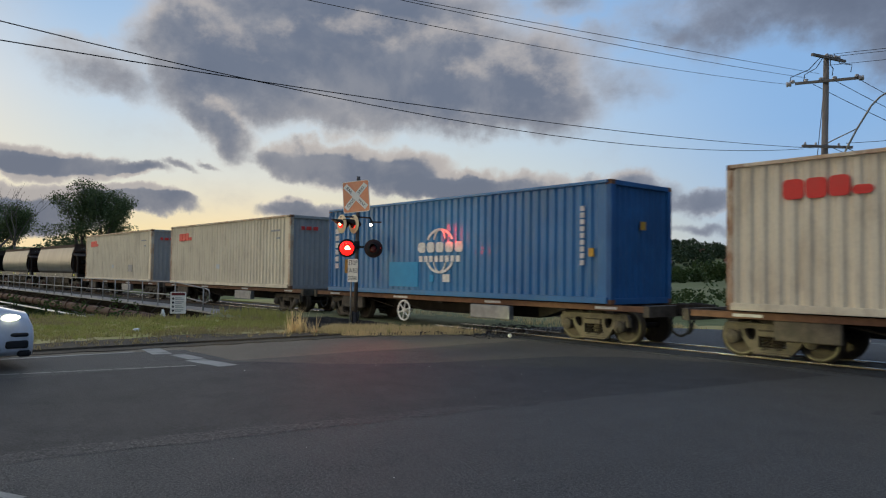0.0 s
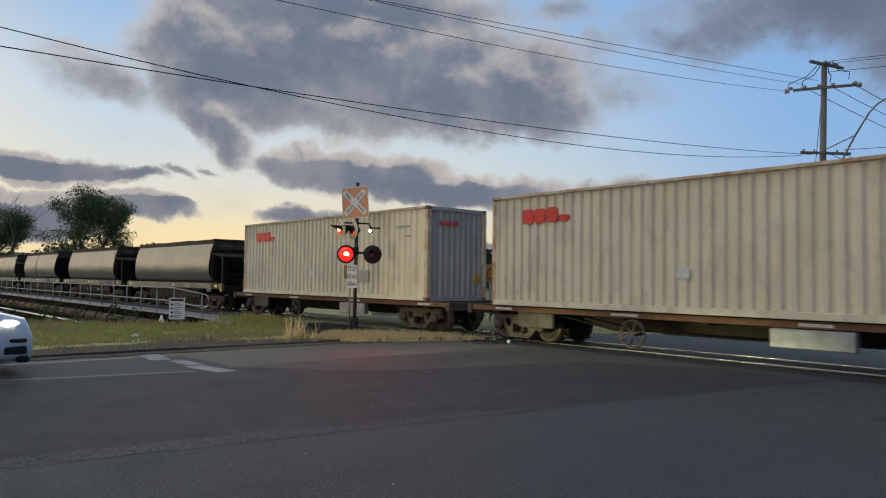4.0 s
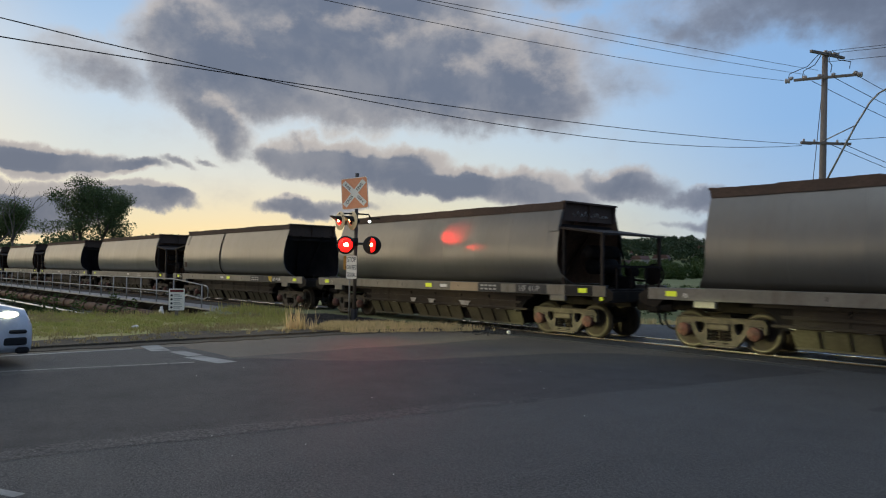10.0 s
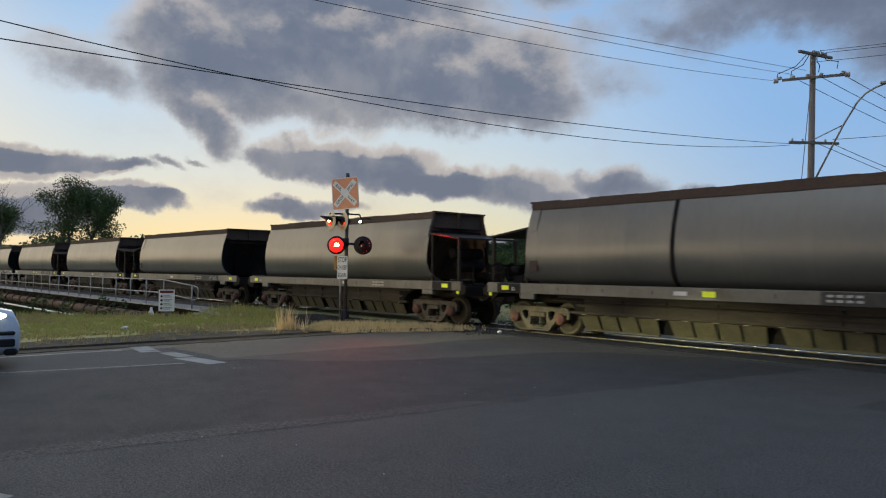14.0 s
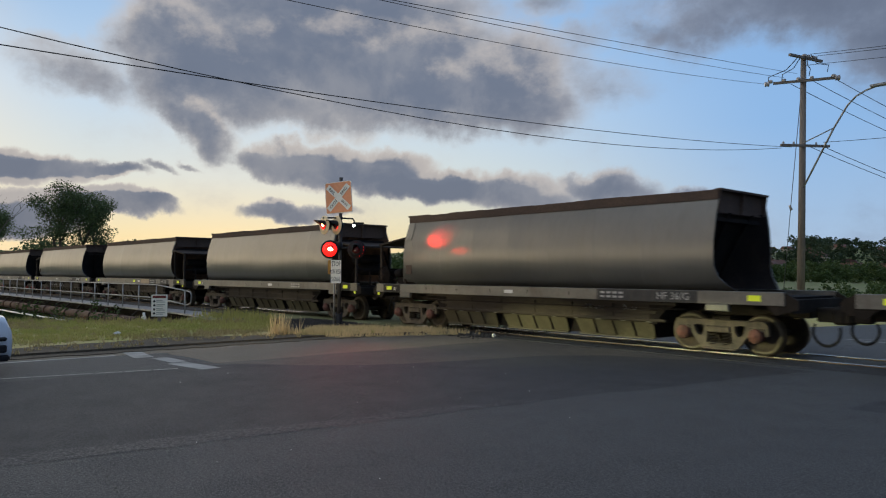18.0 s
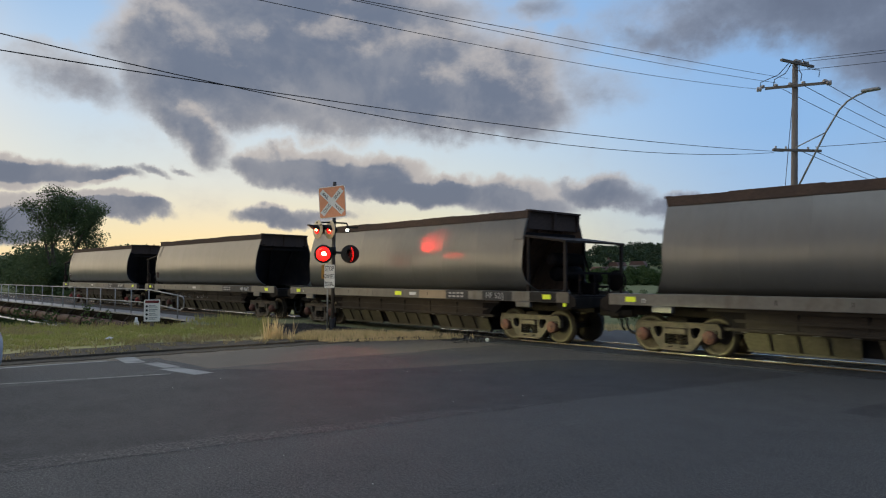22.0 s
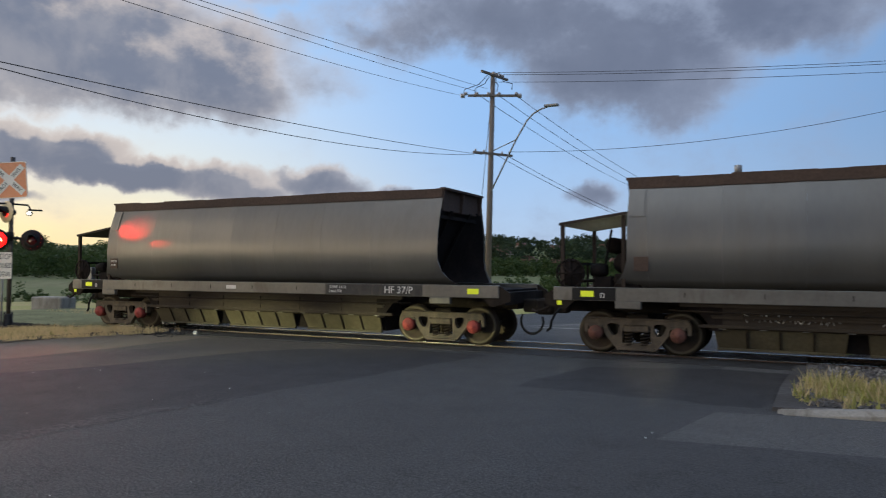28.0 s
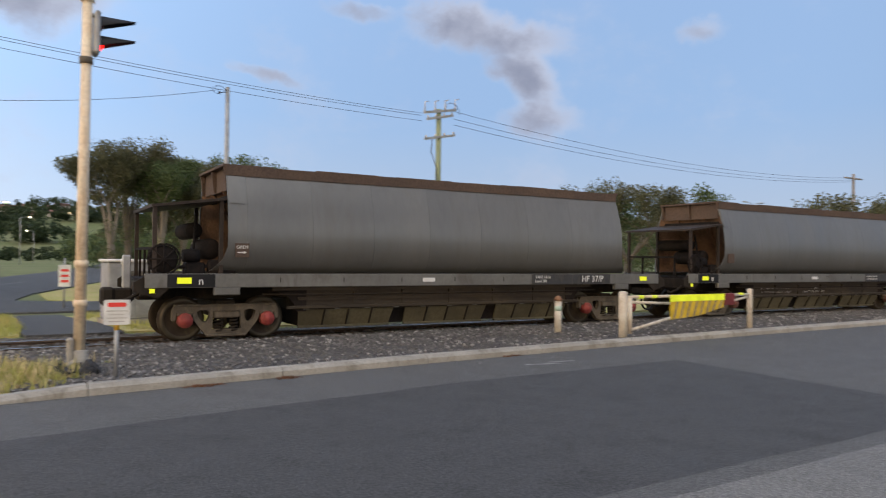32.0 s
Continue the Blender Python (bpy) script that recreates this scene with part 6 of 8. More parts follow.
for s in (-1, 1):
    mm = pose(0, 0, 3.88, 0, s * 45, 0)
    bm = B()
    y0 = -0.095 - 0.004 * (s > 0)
    faces(bm, [mm @ Vector((a, b, c)) for a in (-0.50, 0.50) for b in (y0, y0 - 0.004) for c in (-0.085, 0.085)], [(0, 1, 3, 2), (4, 6, 7, 5), (0, 4, 5, 1), (2, 3, 7, 6), (0, 2, 6, 4), (1, 5, 7, 3)])
    part("crossbuck_strip", bm, "sign_white", board, "white strip of the cross")
    for word, off in ((("RAIL", -0.29), ("WAY", 0.28)) if s > 0 else (("CROS", -0.26), ("SING", 0.26))):
        lettering(word, 0.125, "letter_black", board, mm @ pose(off, y0 - 0.006, -0.042, 90), "lettering", "CENTER")
board.matrix_basis = pose(0, 0, 3.88, 0, -4, -22) @ pose(0, 0, -3.88)
bm = B()
chain(bm, [(-0.5, -0.06, 3.26), (0.10, -0.06, 3.26)], 0.025)
chain(bm, [(0.0, 0, 3.26), (0.40, 0.0, 3.24), (0.46, 0.0, 3.12)], 0.025)
part("upper_arm", bm, "black_metal", sig)
bm = B()
chain(bm, [(-0.30, 0, 2.36), (0.52, 0, 2.34)], 0.035)
lathe(bm, [(0.09, -0.12), (0.09, 0.12)], pose(0, 0, 2.4), 12)
part("lower_arm", bm, "black_metal", sig)
flasher(sig, -0.27, 2.30, 0)
flasher(sig, 0.53, 2.30, 1)
# upper lamps, turned to the side road
for x, ph in ((-0.44, 0), (-0.07, 1)):
    flasher(sig, 0, 0, ph, pose(x, -0.06, 3.04, 0, 0, -52), -0.01, 0.29, True, "disc_cream", 0.125)
bm = B()
lathe(bm, [(0.05, -0.12), (0.07, -0.05), (0.07, 0.10), (0.0, 0.12)], pose(0.44, -0.02, 3.02, 90), 14)
part("marker_lamp", bm, "black_metal", sig)
bm = B()
disc(bm, 0.44, -0.125, 3.02, 0.045, 0.02)
part("marker_lens", bm, "lens_white", sig, "small lit white lens")
bm = B()
box(bm, 0.42, 0.74, -0.2, 0.05, 3.09, 3.12)
part("side_hood", bm, "black_metal", sig)
bm = B()
plate(bm, -0.245, 0.065, 1.28, 1.98, -0.085, -0.075, 0.03)
stop = part("stop_board", bm, "sign_white", sig, "white board with black words")
for k, word in enumerate(("STOP", "ON RED", "SIGNAL")):
    lettering(word, 0.215 if k == 0 else 0.19, "letter_black", stop, pose(-0.09, -0.09, 1.79 - 0.225 * k, 90) @ Matrix.Diagonal((0.52 if k == 0 else 0.42, 1, 1, 1)), "lettering", "CENTER")

warn = thing("warning_sign", pose(-18.75, 12.05, 0.03, 0, 0, 50), "amber warning sign on a thin post beside the crossing signal", "road sign")
bm = B()
tube(bm, (-0.06, 0.0, 0.0), (-0.06, 0.0, 1.98), 0.025)
part("post", bm, "galv", warn)
bm = B()
plate(bm, -0.25, 0.13, 1.55, 1.98, -0.04, -0.03, 0.03)
face = part("sign_board", bm, "sign_yellow", warn)
bm = B()
for a, b in (((-0.19, 1.62), (0.07, 1.62)), ((0.07, 1.62), (-0.06, 1.90)), ((-0.06, 1.90), (-0.19, 1.62))):
    tube(bm, (a[0], -0.042, a[1]), (b[0], -0.042, b[1]), 0.012, seg=6)
part("symbol", bm, "letter_black", face)

far_warn = thing("warning_sign", pose(-20.3, 19.4, -0.1, 0, 0, 45), "amber warning sign on a post beyond the rails", "road sign")
bm = B()
tube(bm, (0, 0, 0), (0, 0, 2.3), 0.03)
part("post", bm, "galv", far_warn)
bm = B()
plate(bm, -0.32, 0.32, 1.65, 2.32, -0.05, -0.04, 0.04)
face = part("sign_board", bm, "sign_yellow", far_warn)
bm = B()
for a, b in (((-0.22, 1.77), (0.22, 1.77)), ((0.22, 1.77), (0.0, 2.2)), ((0.0, 2.2), (-0.22, 1.77))):
    tube(bm, (a[0], -0.052, a[1]), (b[0], -0.052, b[1]), 0.018, seg=6)
part("symbol", bm, "letter_black", face)

# red beam of the side-facing lamp, which falls on passing wagons
beam = new("signal_beam", bpy.data.lights.new("signal_beam", "SPOT"))
beam.data.energy, beam.data.color, beam.data.spot_size, beam.data.spot_blend, beam.data.shadow_soft_size = 1100.0, (1.0, 0.004, 0.002), radians(17), 1.0, 0.03
beam.matrix_world = look((-18.02, 12.35, 3.02), (-15.45, 13.37, 2.67)) @ Matrix.Diagonal((0.62, 1, 1, 1))
# and the light that the forward lamps throw on the road
fore = new("signal_beam", bpy.data.lights.new("signal_beam", "SPOT"))
fore.data.energy, fore.data.color, fore.data.spot_size, fore.data.spot_blend, fore.data.shadow_soft_size = 170.0, (1.0, 0.03, 0.02), radians(40), 1.0, 0.1
fore.matrix_world = look((-17.75, 11.75, 2.33), (-9.0, 6.6, 0.0))
low = new("signal_beam", bpy.data.lights.new("signal_beam", "SPOT"))
low.data.energy, low.data.color, low.data.spot_size, low.data.spot_blend, low.data.shadow_soft_size = 1300.0, (1.0, 0.006, 0.003), radians(4.5), 1.0, 0.02
low.matrix_world = look((-17.55, 12.45, 2.34), (-14.36, 13.32, 2.24))

# ---- signs and small things on the verge ----
bd = thing("notice_board", pose(-22.75, 8.15, 0.0, 0, 0, 62), "pale notice board with a dark heading on a short post", "notice board")
bm = B()
box(bm, -0.05, 0.05, -0.03, 0.03, 0.0, 0.40)
part("post", bm, "pole_wood", bd)
bm = B()
plate(bm, -0.235, 0.235, 0.24, 0.92, -0.05, -0.04, 0.02)
face = part("board", bm, "sign_white", bd)
bm = B()
box(bm, -0.20, 0.20, -0.056, -0.05, 0.81, 0.89)
part("heading_bar", bm, "stripe_red", face)
for k in range(4):
    for w in (0, 1):
        bm = B()
        box(bm, -0.09, 0.10 + 0.06 * ((k + w) % 2), -0.056, -0.05, 0.72 - 0.125 * k - 0.045 * w, 0.745 - 0.125 * k - 0.045 * w)
        part("text_bar", bm, "letter_grey", face)
    bm = B()
    disc(bm, -0.15, -0.046, 0.71 - 0.125 * k, 0.035, 0.01)
    part("symbol", bm, "letter_black", face)

cone = thing("marker_post", pose(-24.6, 8.3, ground_height(-24.6, 8.3)), "small white tapered marker post in the grass", "marker post")
bm = B()
lathe(bm, [(0.11, 0), (0.10, 0.03), (0.075, 0.30), (0.045, 0.36), (0.04, 0.44), (0, 0.45)], Matrix(), 14)
part("marker", bm, "sign_white", cone)
bm = B()
bmesh.ops.create_icosphere(bm, subdivisions=2, radius=0.09)
for v in bm.verts:
    v.co.z *= 0.55
    v.co += Vector((noise.noise(v.co * 20), noise.noise(v.co * 17 + Vector((3, 1, 2))), 0)) * 0.05
lit = part("litter", bm, "white_plate")
lit.matrix_basis = pose(-18.8, 5.7, 0.09)
tagged(lit, "crumpled white scrap of litter on the grass", "litter")
bm = B()
bmesh.ops.create_icosphere(bm, subdivisions=1, radius=0.06)
lit = part("litter", bm, "white_plate")
lit.matrix_basis = pose(-12.9, 13.0, 0.05)
tagged(lit, "small white scrap of litter by the rails", "litter")
blk = thing("concrete_block", pose(-26.5, 19.0, -0.1, 0, 0, 10), "pale concrete block in the grass beyond the rails", "concrete block")
bm = B()
box(bm, -0.75, 0.75, -0.4, 0.4, 0.0, 0.55, 0.05)
part("block", bm, "concrete", blk)

# ---- bridge with its walkway, handrail and pipes ----
bridge = thing("bridge", pose(0, 0, 0), "concrete rail bridge over the creek", "bridge", kind="structure")
for y in (TRACK - 1.1, TRACK + 1.1):
    bm = B()
    box(bm, -84, -28.5, y - 0.35, y + 0.35, -1.25, -0.22, 0.03)
    part("girder", bm, "under", bridge)
bm = B()
box(bm, -84, -24.4, TRACK - 1.9, TRACK + 1.9, -0.22, -0.02)
part("deck", bm, "ballast", bridge)
for x in (-28.8, -46, -64, -83):
    bm = B()
    box(bm, x - 0.5, x + 0.5, 10.6, 18.0, -3.2, -1.25, 0.05)
    part("pier", bm, "concrete", bridge)
wk = thing("walkway", pose(0, 0, 0), "steel mesh walkway with a galvanised handrail along the bridge", "walkway")
bm = B()
box(bm, -82, -29.5, 11.45, 12.55, -0.08, -0.02)
part("deck", bm, "galv", wk)
bm = B()
vs = [(-29.5, 11.45, -0.02), (-29.5, 12.55, -0.02), (-26.2, 12.3, -0.05), (-26.2, 11.3, -0.05)]
vs += [(a, b, c - 0.06) for a, b, c in vs]
faces(bm, vs, [(0, 1, 2, 3), (7, 6, 5, 4), (0, 4, 5, 1), (1, 5, 6, 2), (2, 6, 7, 3), (3, 7, 4, 0)])
part("ramp", bm, "galv", wk, "ribbed ramp at the end of the walkway")
for k in range(25):
    bm = B()
    x = -31.6 - 2.05 * k
    tube(bm, (x, 11.5, -0.1), (x, 11.5, 1.08), 0.028, seg=8)
    part("handrail_post", bm, "galv", wk)
    bm = B()
    faces(bm, [(x - 0.05, 11.5, -0.05), (x + 0.05, 11.5, -0.05), (x + 0.05, 11.2, -0.32), (x - 0.05, 11.2, -0.32), (x - 0.05, 11.5, -0.12), (x + 0.05, 11.5, -0.12), (x + 0.05, 11.2, -0.38), (x - 0.05, 11.2, -0.38)], [(0, 1, 2, 3), (7, 6, 5, 4), (0, 4, 5, 1), (1, 5, 6, 2), (2, 6, 7, 3), (3, 7, 4, 0)])
    part("bracket", bm, "under", wk)
for z in (0.52, 1.08):
    bm = B()
    chain(bm, [(-82, 11.5, z), (-31.6, 11.5, z), (-28.3, 11.45, z - 0.2)], 0.026)
    part("handrail", bm, "galv", wk)
bm = B()
chain(bm, [(-28.3, 11.45, 0.88), (-28.0, 11.45, 0.84), (-27.9, 11.45, 0.7), (-27.95, 11.45, 0.42), (-28.3, 11.45, 0.32)], 0.026)
tube(bm, (-28.5, 11.45, -0.1), (-28.5, 11.45, 0.88), 0.028)
part("handrail_end", bm, "galv", wk)
pp = thing("pipeline", pose(0, 0, 0), "rusty brown pipe with clamps along the bridge", "pipe")
bm = B()
tube(bm, (-84, 11.15, -0.62), (-29.5, 11.15, -0.58), 0.23, seg=16)
part("pipe", bm, "pipe_rust", pp)
bm = B()
tube(bm, (-29.5, 11.15, -0.58), (-27.5, 11.15, -1.2), 0.23, seg=16)
part("pipe_bend", bm, "pipe_rust", pp)
for k in range(26):
    bm = B()
    lathe(bm, [(0.235, -0.05), (0.275, -0.05), (0.275, 0.05), (0.235, 0.05)], pose(-30.6 - 2.05 * k, 11.15, -0.59, 0, 90), 16)
    part("clamp", bm, "pipe_rust", pp)
pw = thing("conduit", pose(0, 0, 0), "thin pale conduit below the rusty pipe", "pipe")
bm = B()
chain(bm, [(-84, 10.8, -1.05), (-40, 10.8, -0.98), (-31, 10.4, -0.62), (-28.5, 10.2, -0.30)], 0.055)
part("pipe", bm, "sign_white", pw)

for owner in (bridge, wk, pp, pw):
    for o in owner.children:
        bend_mesh(o, (-15, -20, -25, -30))


# ---- poles and cables ----
def insulator(bm, x, y, z, r=0.07):
    lathe(bm, [(0.015, -0.05), (r * 0.6, -0.03), (r, 0.02), (r * 0.7, 0.05), (r, 0.08), (r * 0.5, 0.13), (0, 0.14)], Matrix.Translation((x, y, z)), 12)


def cable(name, a, b, sag, r, label, material="wire", n=22):
    c = B()
    pts = []
    for k in range(n + 1):
        t = k / n
        p = Vector(a).lerp(Vector(b), t)
        p.z -= 4 * sag * t * (1 - t)
        pts.append(p)
    chain(c, pts, r, 5)
    return tagged(part(name, c, material), label, "cable", "overhead cables")


pole = thing("power_pole", pose(-15.0, 37.0, -0.35, 0, -0.3, 0), "weathered wooden power pole with crossarms and insulators", "power pole")
bm = B()
tube(bm, (-0.25, 0, 0), (0.12, 0, 12.9), 0.19, 0.13, 16)
part("shaft", bm, "pole_wood", pole)
for z, x0, x1, yaw in ((12.75, -1.2, 1.25, 76), (11.6, -1.35, 1.55, 26), (8.35, -1.30, 1.30, 56)):
    tilt = 0.0
    bm = B()
    vs = []
    for x, dz in ((x0, -tilt), (x1, tilt)):
        vs += [(x, -0.25, z + dz), (x, -0.13, z + dz), (x, -0.13, z + dz + 0.12), (x, -0.25, z + dz + 0.12)]
    faces(bm, vs, [(0, 1, 2, 3), (7, 6, 5, 4), (0, 4, 5, 1), (1, 5, 6, 2), (2, 6, 7, 3), (3, 7, 4, 0)])
    arm = part("crossarm", bm, "pole_wood", pole)
    arm.matrix_basis = pose(0.05 if z > 9 else 0.0, 0, 0, 0, 0, yaw)
    spots = {12.75: (-0.1, 0.2, 0.55, 0.75), 11.6: (-1.45, -0.85, -0.2, 0.4, 1.35), 8.35: (-1.15, -0.6, 0.6, 1.1)}[z]
    for x in spots:
        bm = B()
        insulator(bm, x, -0.19, z + 0.12, 0.11 if z > 9 else 0.06)
        if z > 9 and abs(x) > 1.2:
            lathe(bm, [(0.05, -0.12), (0.13, -0.1), (0.13, -0.03), (0.09, 0.0), (0.13, 0.03), (0.13, 0.1), (0.05, 0.12)], pose(x + math.copysign(0.18, x), -0.2, z + 0.05, 0, 90), 12)
        part("insulator", bm, "porcelain", arm)
bm = B()
for x in (-1.6, -0.9, 0.45, 1.3):
    pts = [(x, -0.2, 11.85), (x + 0.1, -0.3, 12.15), (x * 0.5 + 0.2, -0.3, 12.35), (0.3 + x * 0.2, -0.25, 12.9)]
    chain(bm, pts, 0.022, 5)
part("jumper_cable", bm, "wire", pole)
bm = B()
chain(bm, [(0.05, -0.1, 6.35), (1.65, -0.5, 9.0), (2.35, -0.7, 9.95), (2.75, -0.8, 10.28), (3.2, -0.9, 10.45), (3.6, -1.0, 10.52)], 0.045)
chain(bm, [(0.05, -0.1, 8.55), (1.6, -0.5, 9.0)], 0.03)
br = part("lamp_bracket", bm, "pole_steel", pole)
bm = B()
box(bm, 3.45, 4.2, -1.2, -0.9, 10.5, 10.62, 0.03)
part("lamp_head", bm, "pole_steel", br, "unlit street lamp head")
bm = B()
chain(bm, [(-0.05, 0, 11.0), (-1.55, 2.2, 5.8), (-2.9, 4.2, 1.0)], 0.018, 5)
part("guy_wire", bm, "wire_steel", pole)
bm = B()
lathe(bm, [(0.03, -0.15), (0.07, -0.12), (0.07, 0.12), (0.03, 0.15)], pose(-1.62, 2.3, 5.6, 20, -12, 0), 10)
part("guy_insulator", bm, "porcelain", pole)

P = lambda dx, dz: (-15.0 + dx, 36.8, dz - 0.35)
for dx, z0, x1, z1, s in ((-1.0, 8.43, -16.35, 8.28, 2.02), (-0.5, 8.41, -15.35, 5.64, 0.70)):
    cable("overhead_cable", P(dx, z0), (x1, -15.0, z1), s, 0.0125, "thick black overhead cable sagging along the road")
for dx, z0, z1, s in ((-1.7, 11.83, 8.07, 0.84), (-0.85, 12.0, 7.78, 0.57), (-0.2, 12.07, 6.37, 0.12)):
    cable("overhead_cable", P(dx, z0), (-15.3 + dx, -15.0, z1), s, 0.010, "thin black overhead wire sagging along the road")
POLE2, STEEL, FARP = Vector((13.15, 45.0, 12.1)), Vector((25.6, 40.0, 11.0)), Vector((86.3, 45.0, 12.0))
cable("overhead_cable", P(1.0, 8.45), POLE2 + Vector((-0.5, 0, -0.1)), 1.15, 0.014, "thick black overhead cable crossing the road")
for dx, dz in ((0.5, 12.9), (0.75, 12.75), (0.2, 12.4)):
    cable("overhead_cable", P(dx, dz), (STEEL.x - 1.3, 40.0, 10.6 + (dz - 12.4)), 0.55, 0.013, "thin black overhead wire above the rails")
for k, (dx, z) in enumerate(((-0.5, 11.6), (0.5, 11.6), (1.4, 11.6), (0.9, 8.3), (0.4, 8.3))):
    cable("overhead_cable", P(dx, z), (-9.0 + dx, 95.0, z - 2.4), 1.3, 0.016, "thin overhead wire running on along the road")
for dz in (0.5, 0.0, -0.4):
    cable("overhead_cable", (STEEL.x + 1.2, 40.0, STEEL.z + dz), (FARP.x, FARP.y, FARP.z + dz * 0.5 - 0.5), 1.2, 0.014, "thin overhead wire beyond the rails")

p2 = thing("power_pole", pose(13.15, 45.0, -0.5), "slim grey steel pole carrying a cable", "power pole")
bm = B()
tube(bm, (0, 0, 0), (0, 0, 12.7), 0.17, 0.13, 14)
part("shaft", bm, "pole_steel", p2)
bm = B()
chain(bm, [(0, -0.1, 12.4), (-0.5, -0.1, 12.3)], 0.03)
insulator(bm, -0.55, -0.1, 12.25, 0.06)
for k in range(10):
    a, b = k * 0.5, k * 0.5 + 0.5
    tube(bm, (-0.55 + 0.4 * math.cos(a), -0.1, 12.45 + 0.25 * math.sin(a)), (-0.55 + 0.4 * math.cos(b), -0.1, 12.45 + 0.25 * math.sin(b)), 0.015, seg=5)
part("cable_bracket", bm, "black_metal", p2)

p3 = thing("power_pole", pose(25.6, 40.0, 0.0), "pale green treated pole with two crossarms and insulators", "power pole")
bm = B()
tube(bm, (0, 0, 0), (0, 0, 11.5), 0.21, 0.17, 14)
part("shaft", bm, "pole_green", p3)
for z, w in ((11.3, 1.25), (10.9, 1.0), (9.6, 1.15)):
    bm = B()
    vs = [(-w, -0.25, z - 0.25), (-w, -0.1, z - 0.25), (-w, -0.1, z - 0.1), (-w, -0.25, z - 0.1), (w, -0.25, z + 0.2), (w, -0.1, z + 0.2), (w, -0.1, z + 0.35), (w, -0.25, z + 0.35)]
    faces(bm, vs, [(0, 1, 2, 3), (7, 6, 5, 4), (0, 4, 5, 1), (1, 5, 6, 2), (2, 6, 7, 3), (3, 7, 4, 0)])
    arm = part("crossarm", bm, "galv", p3)
    for k in range(4):
        x = -w + 0.08 + (2 * w - 0.16) * k / 3
        bm = B()
        zz = z + 0.225 * x / w
        if z > 11:
            tube(bm, (x, -0.17, zz + 0.1), (x, -0.17, zz + 0.75), 0.035)
            tube(bm, (x, -0.17, zz + 0.72), (x + 0.3, -0.17, zz + 0.82), 0.025)
        insulator(bm, x, -0.17, zz + 0.15, 0.07)
        part("insulator", bm, "porcelain", arm)
bm = B()
for k in range(9):
    a, b = k * 0.35, k * 0.35 + 0.35
    tube(bm, (0.9 + 0.6 * math.cos(a), -0.2, 11.3 + 0.7 * math.sin(a)), (0.9 + 0.6 * math.cos(b), -0.2, 11.3 + 0.7 * math.sin(b)), 0.018, seg=5)
chain(bm, [(-0.6, -0.2, 9.5), (-0.75, -0.3, 8.6), (-0.3, -0.25, 7.6), (-0.2, -0.2, 3)], 0.03)
part("jumper_cable", bm, "wire", p3)
p4_ = thing("power_pole", pose(86.3, 45.0, -0.5), "far wooden power pole with one crossarm", "power pole")
bm = B()
tube(bm, (0, 0, 0), (0, 0, 12.7), 0.2, 0.15, 12)
part("shaft", bm, "pole_wood", p4_)
bm = B()
box(bm, -1.9, 1.9, -0.08, 0.08, 12.1, 12.25)
part("crossarm", bm, "pole_wood", p4_)


# ---- right side: signal mast, notices, bollard and gate ----
mast = thing("signal_mast", pose(1.62, 11.25, 0.03, 0, 0.25, 0), "cream rust-streaked signal mast with two hooded lamps", "signal mast")
bm = B()
tube(bm, (0, 0, 0.1), (0, 0, 5.5), 0.078, 0.066, 18)
part("post", bm, "mast_paint", mast)
bm = B()
lathe(bm, [(0.17, 0.0), (0.17, 0.10), (0.11, 0.14), (0.11, 0.22), (0.078, 0.25)], Matrix(), 14)
box(bm, -0.16, -0.08, -0.1, 0.06, 0.08, 0.42, 0.02)
part("base_casting", bm, "concrete", mast)
for z in (0.9, 1.45, 4.32, 5.2):
    bm = B()
    lathe(bm, [(0.074, -0.05), (0.092, -0.045), (0.092, 0.045), (0.074, 0.05)], Matrix.Translation((0, 0, z)), 16)
    part("clamp_band", bm, "mast_paint" if z < 4 or z > 5 else "bogie", mast)
bm = B()
lathe(bm, [(0.07, 5.49), (0.085, 5.52), (0.05, 5.58), (0, 5.6)], Matrix(), 14)
part("cap", bm, "rust_edge", mast)
bm = B()
box(bm, 0.085, 0.16, -0.16, 0.16, 4.42, 5.02, 0.02)
chain(bm, [(0.0, 0, 4.45), (0.12, 0, 4.45)], 0.03)
chain(bm, [(0.0, 0, 4.98), (0.12, 0, 4.98)], 0.03)
head = part("lamp_housing", bm, "galv", mast, "grey lamp housing")
for z, mat_ in ((4.88, "lens_off"), (4.60, "lens_on")):
    bm = B()
    n = 14
    rows = []
    for xx, lo_ in ((0.16, -0.1), (0.36, 0.08), (0.64, 0.36)):
        rows.append([bm.verts.new((xx, 0.125 * math.cos(math.pi * (lo_ + (1 - 2 * lo_) * i / n)), z + 0.125 * math.sin(math.pi * (lo_ + (1 - 2 * lo_) * i / n)) - 0.03)) for i in range(n + 1)])
    for r0, r1 in zip(rows, rows[1:]):
        for i in range(n):
            bm.faces.new((r0[i], r0[i + 1], r1[i + 1], r1[i])).smooth = True
    thicken(bm, Vector((0, 0, 0.008)))
    part("hood", bm, "black_metal", mast)
    bm = B()
    lathe(bm, [(0.0, 0.05), (0.06, 0.045), (0.11, 0.0)], pose(0.165, 0, z - 0.02, 0, 90), 16)
    part("lens", bm, mat_, mast, "lit red lens" if mat_ == "lens_on" else "dark lens")

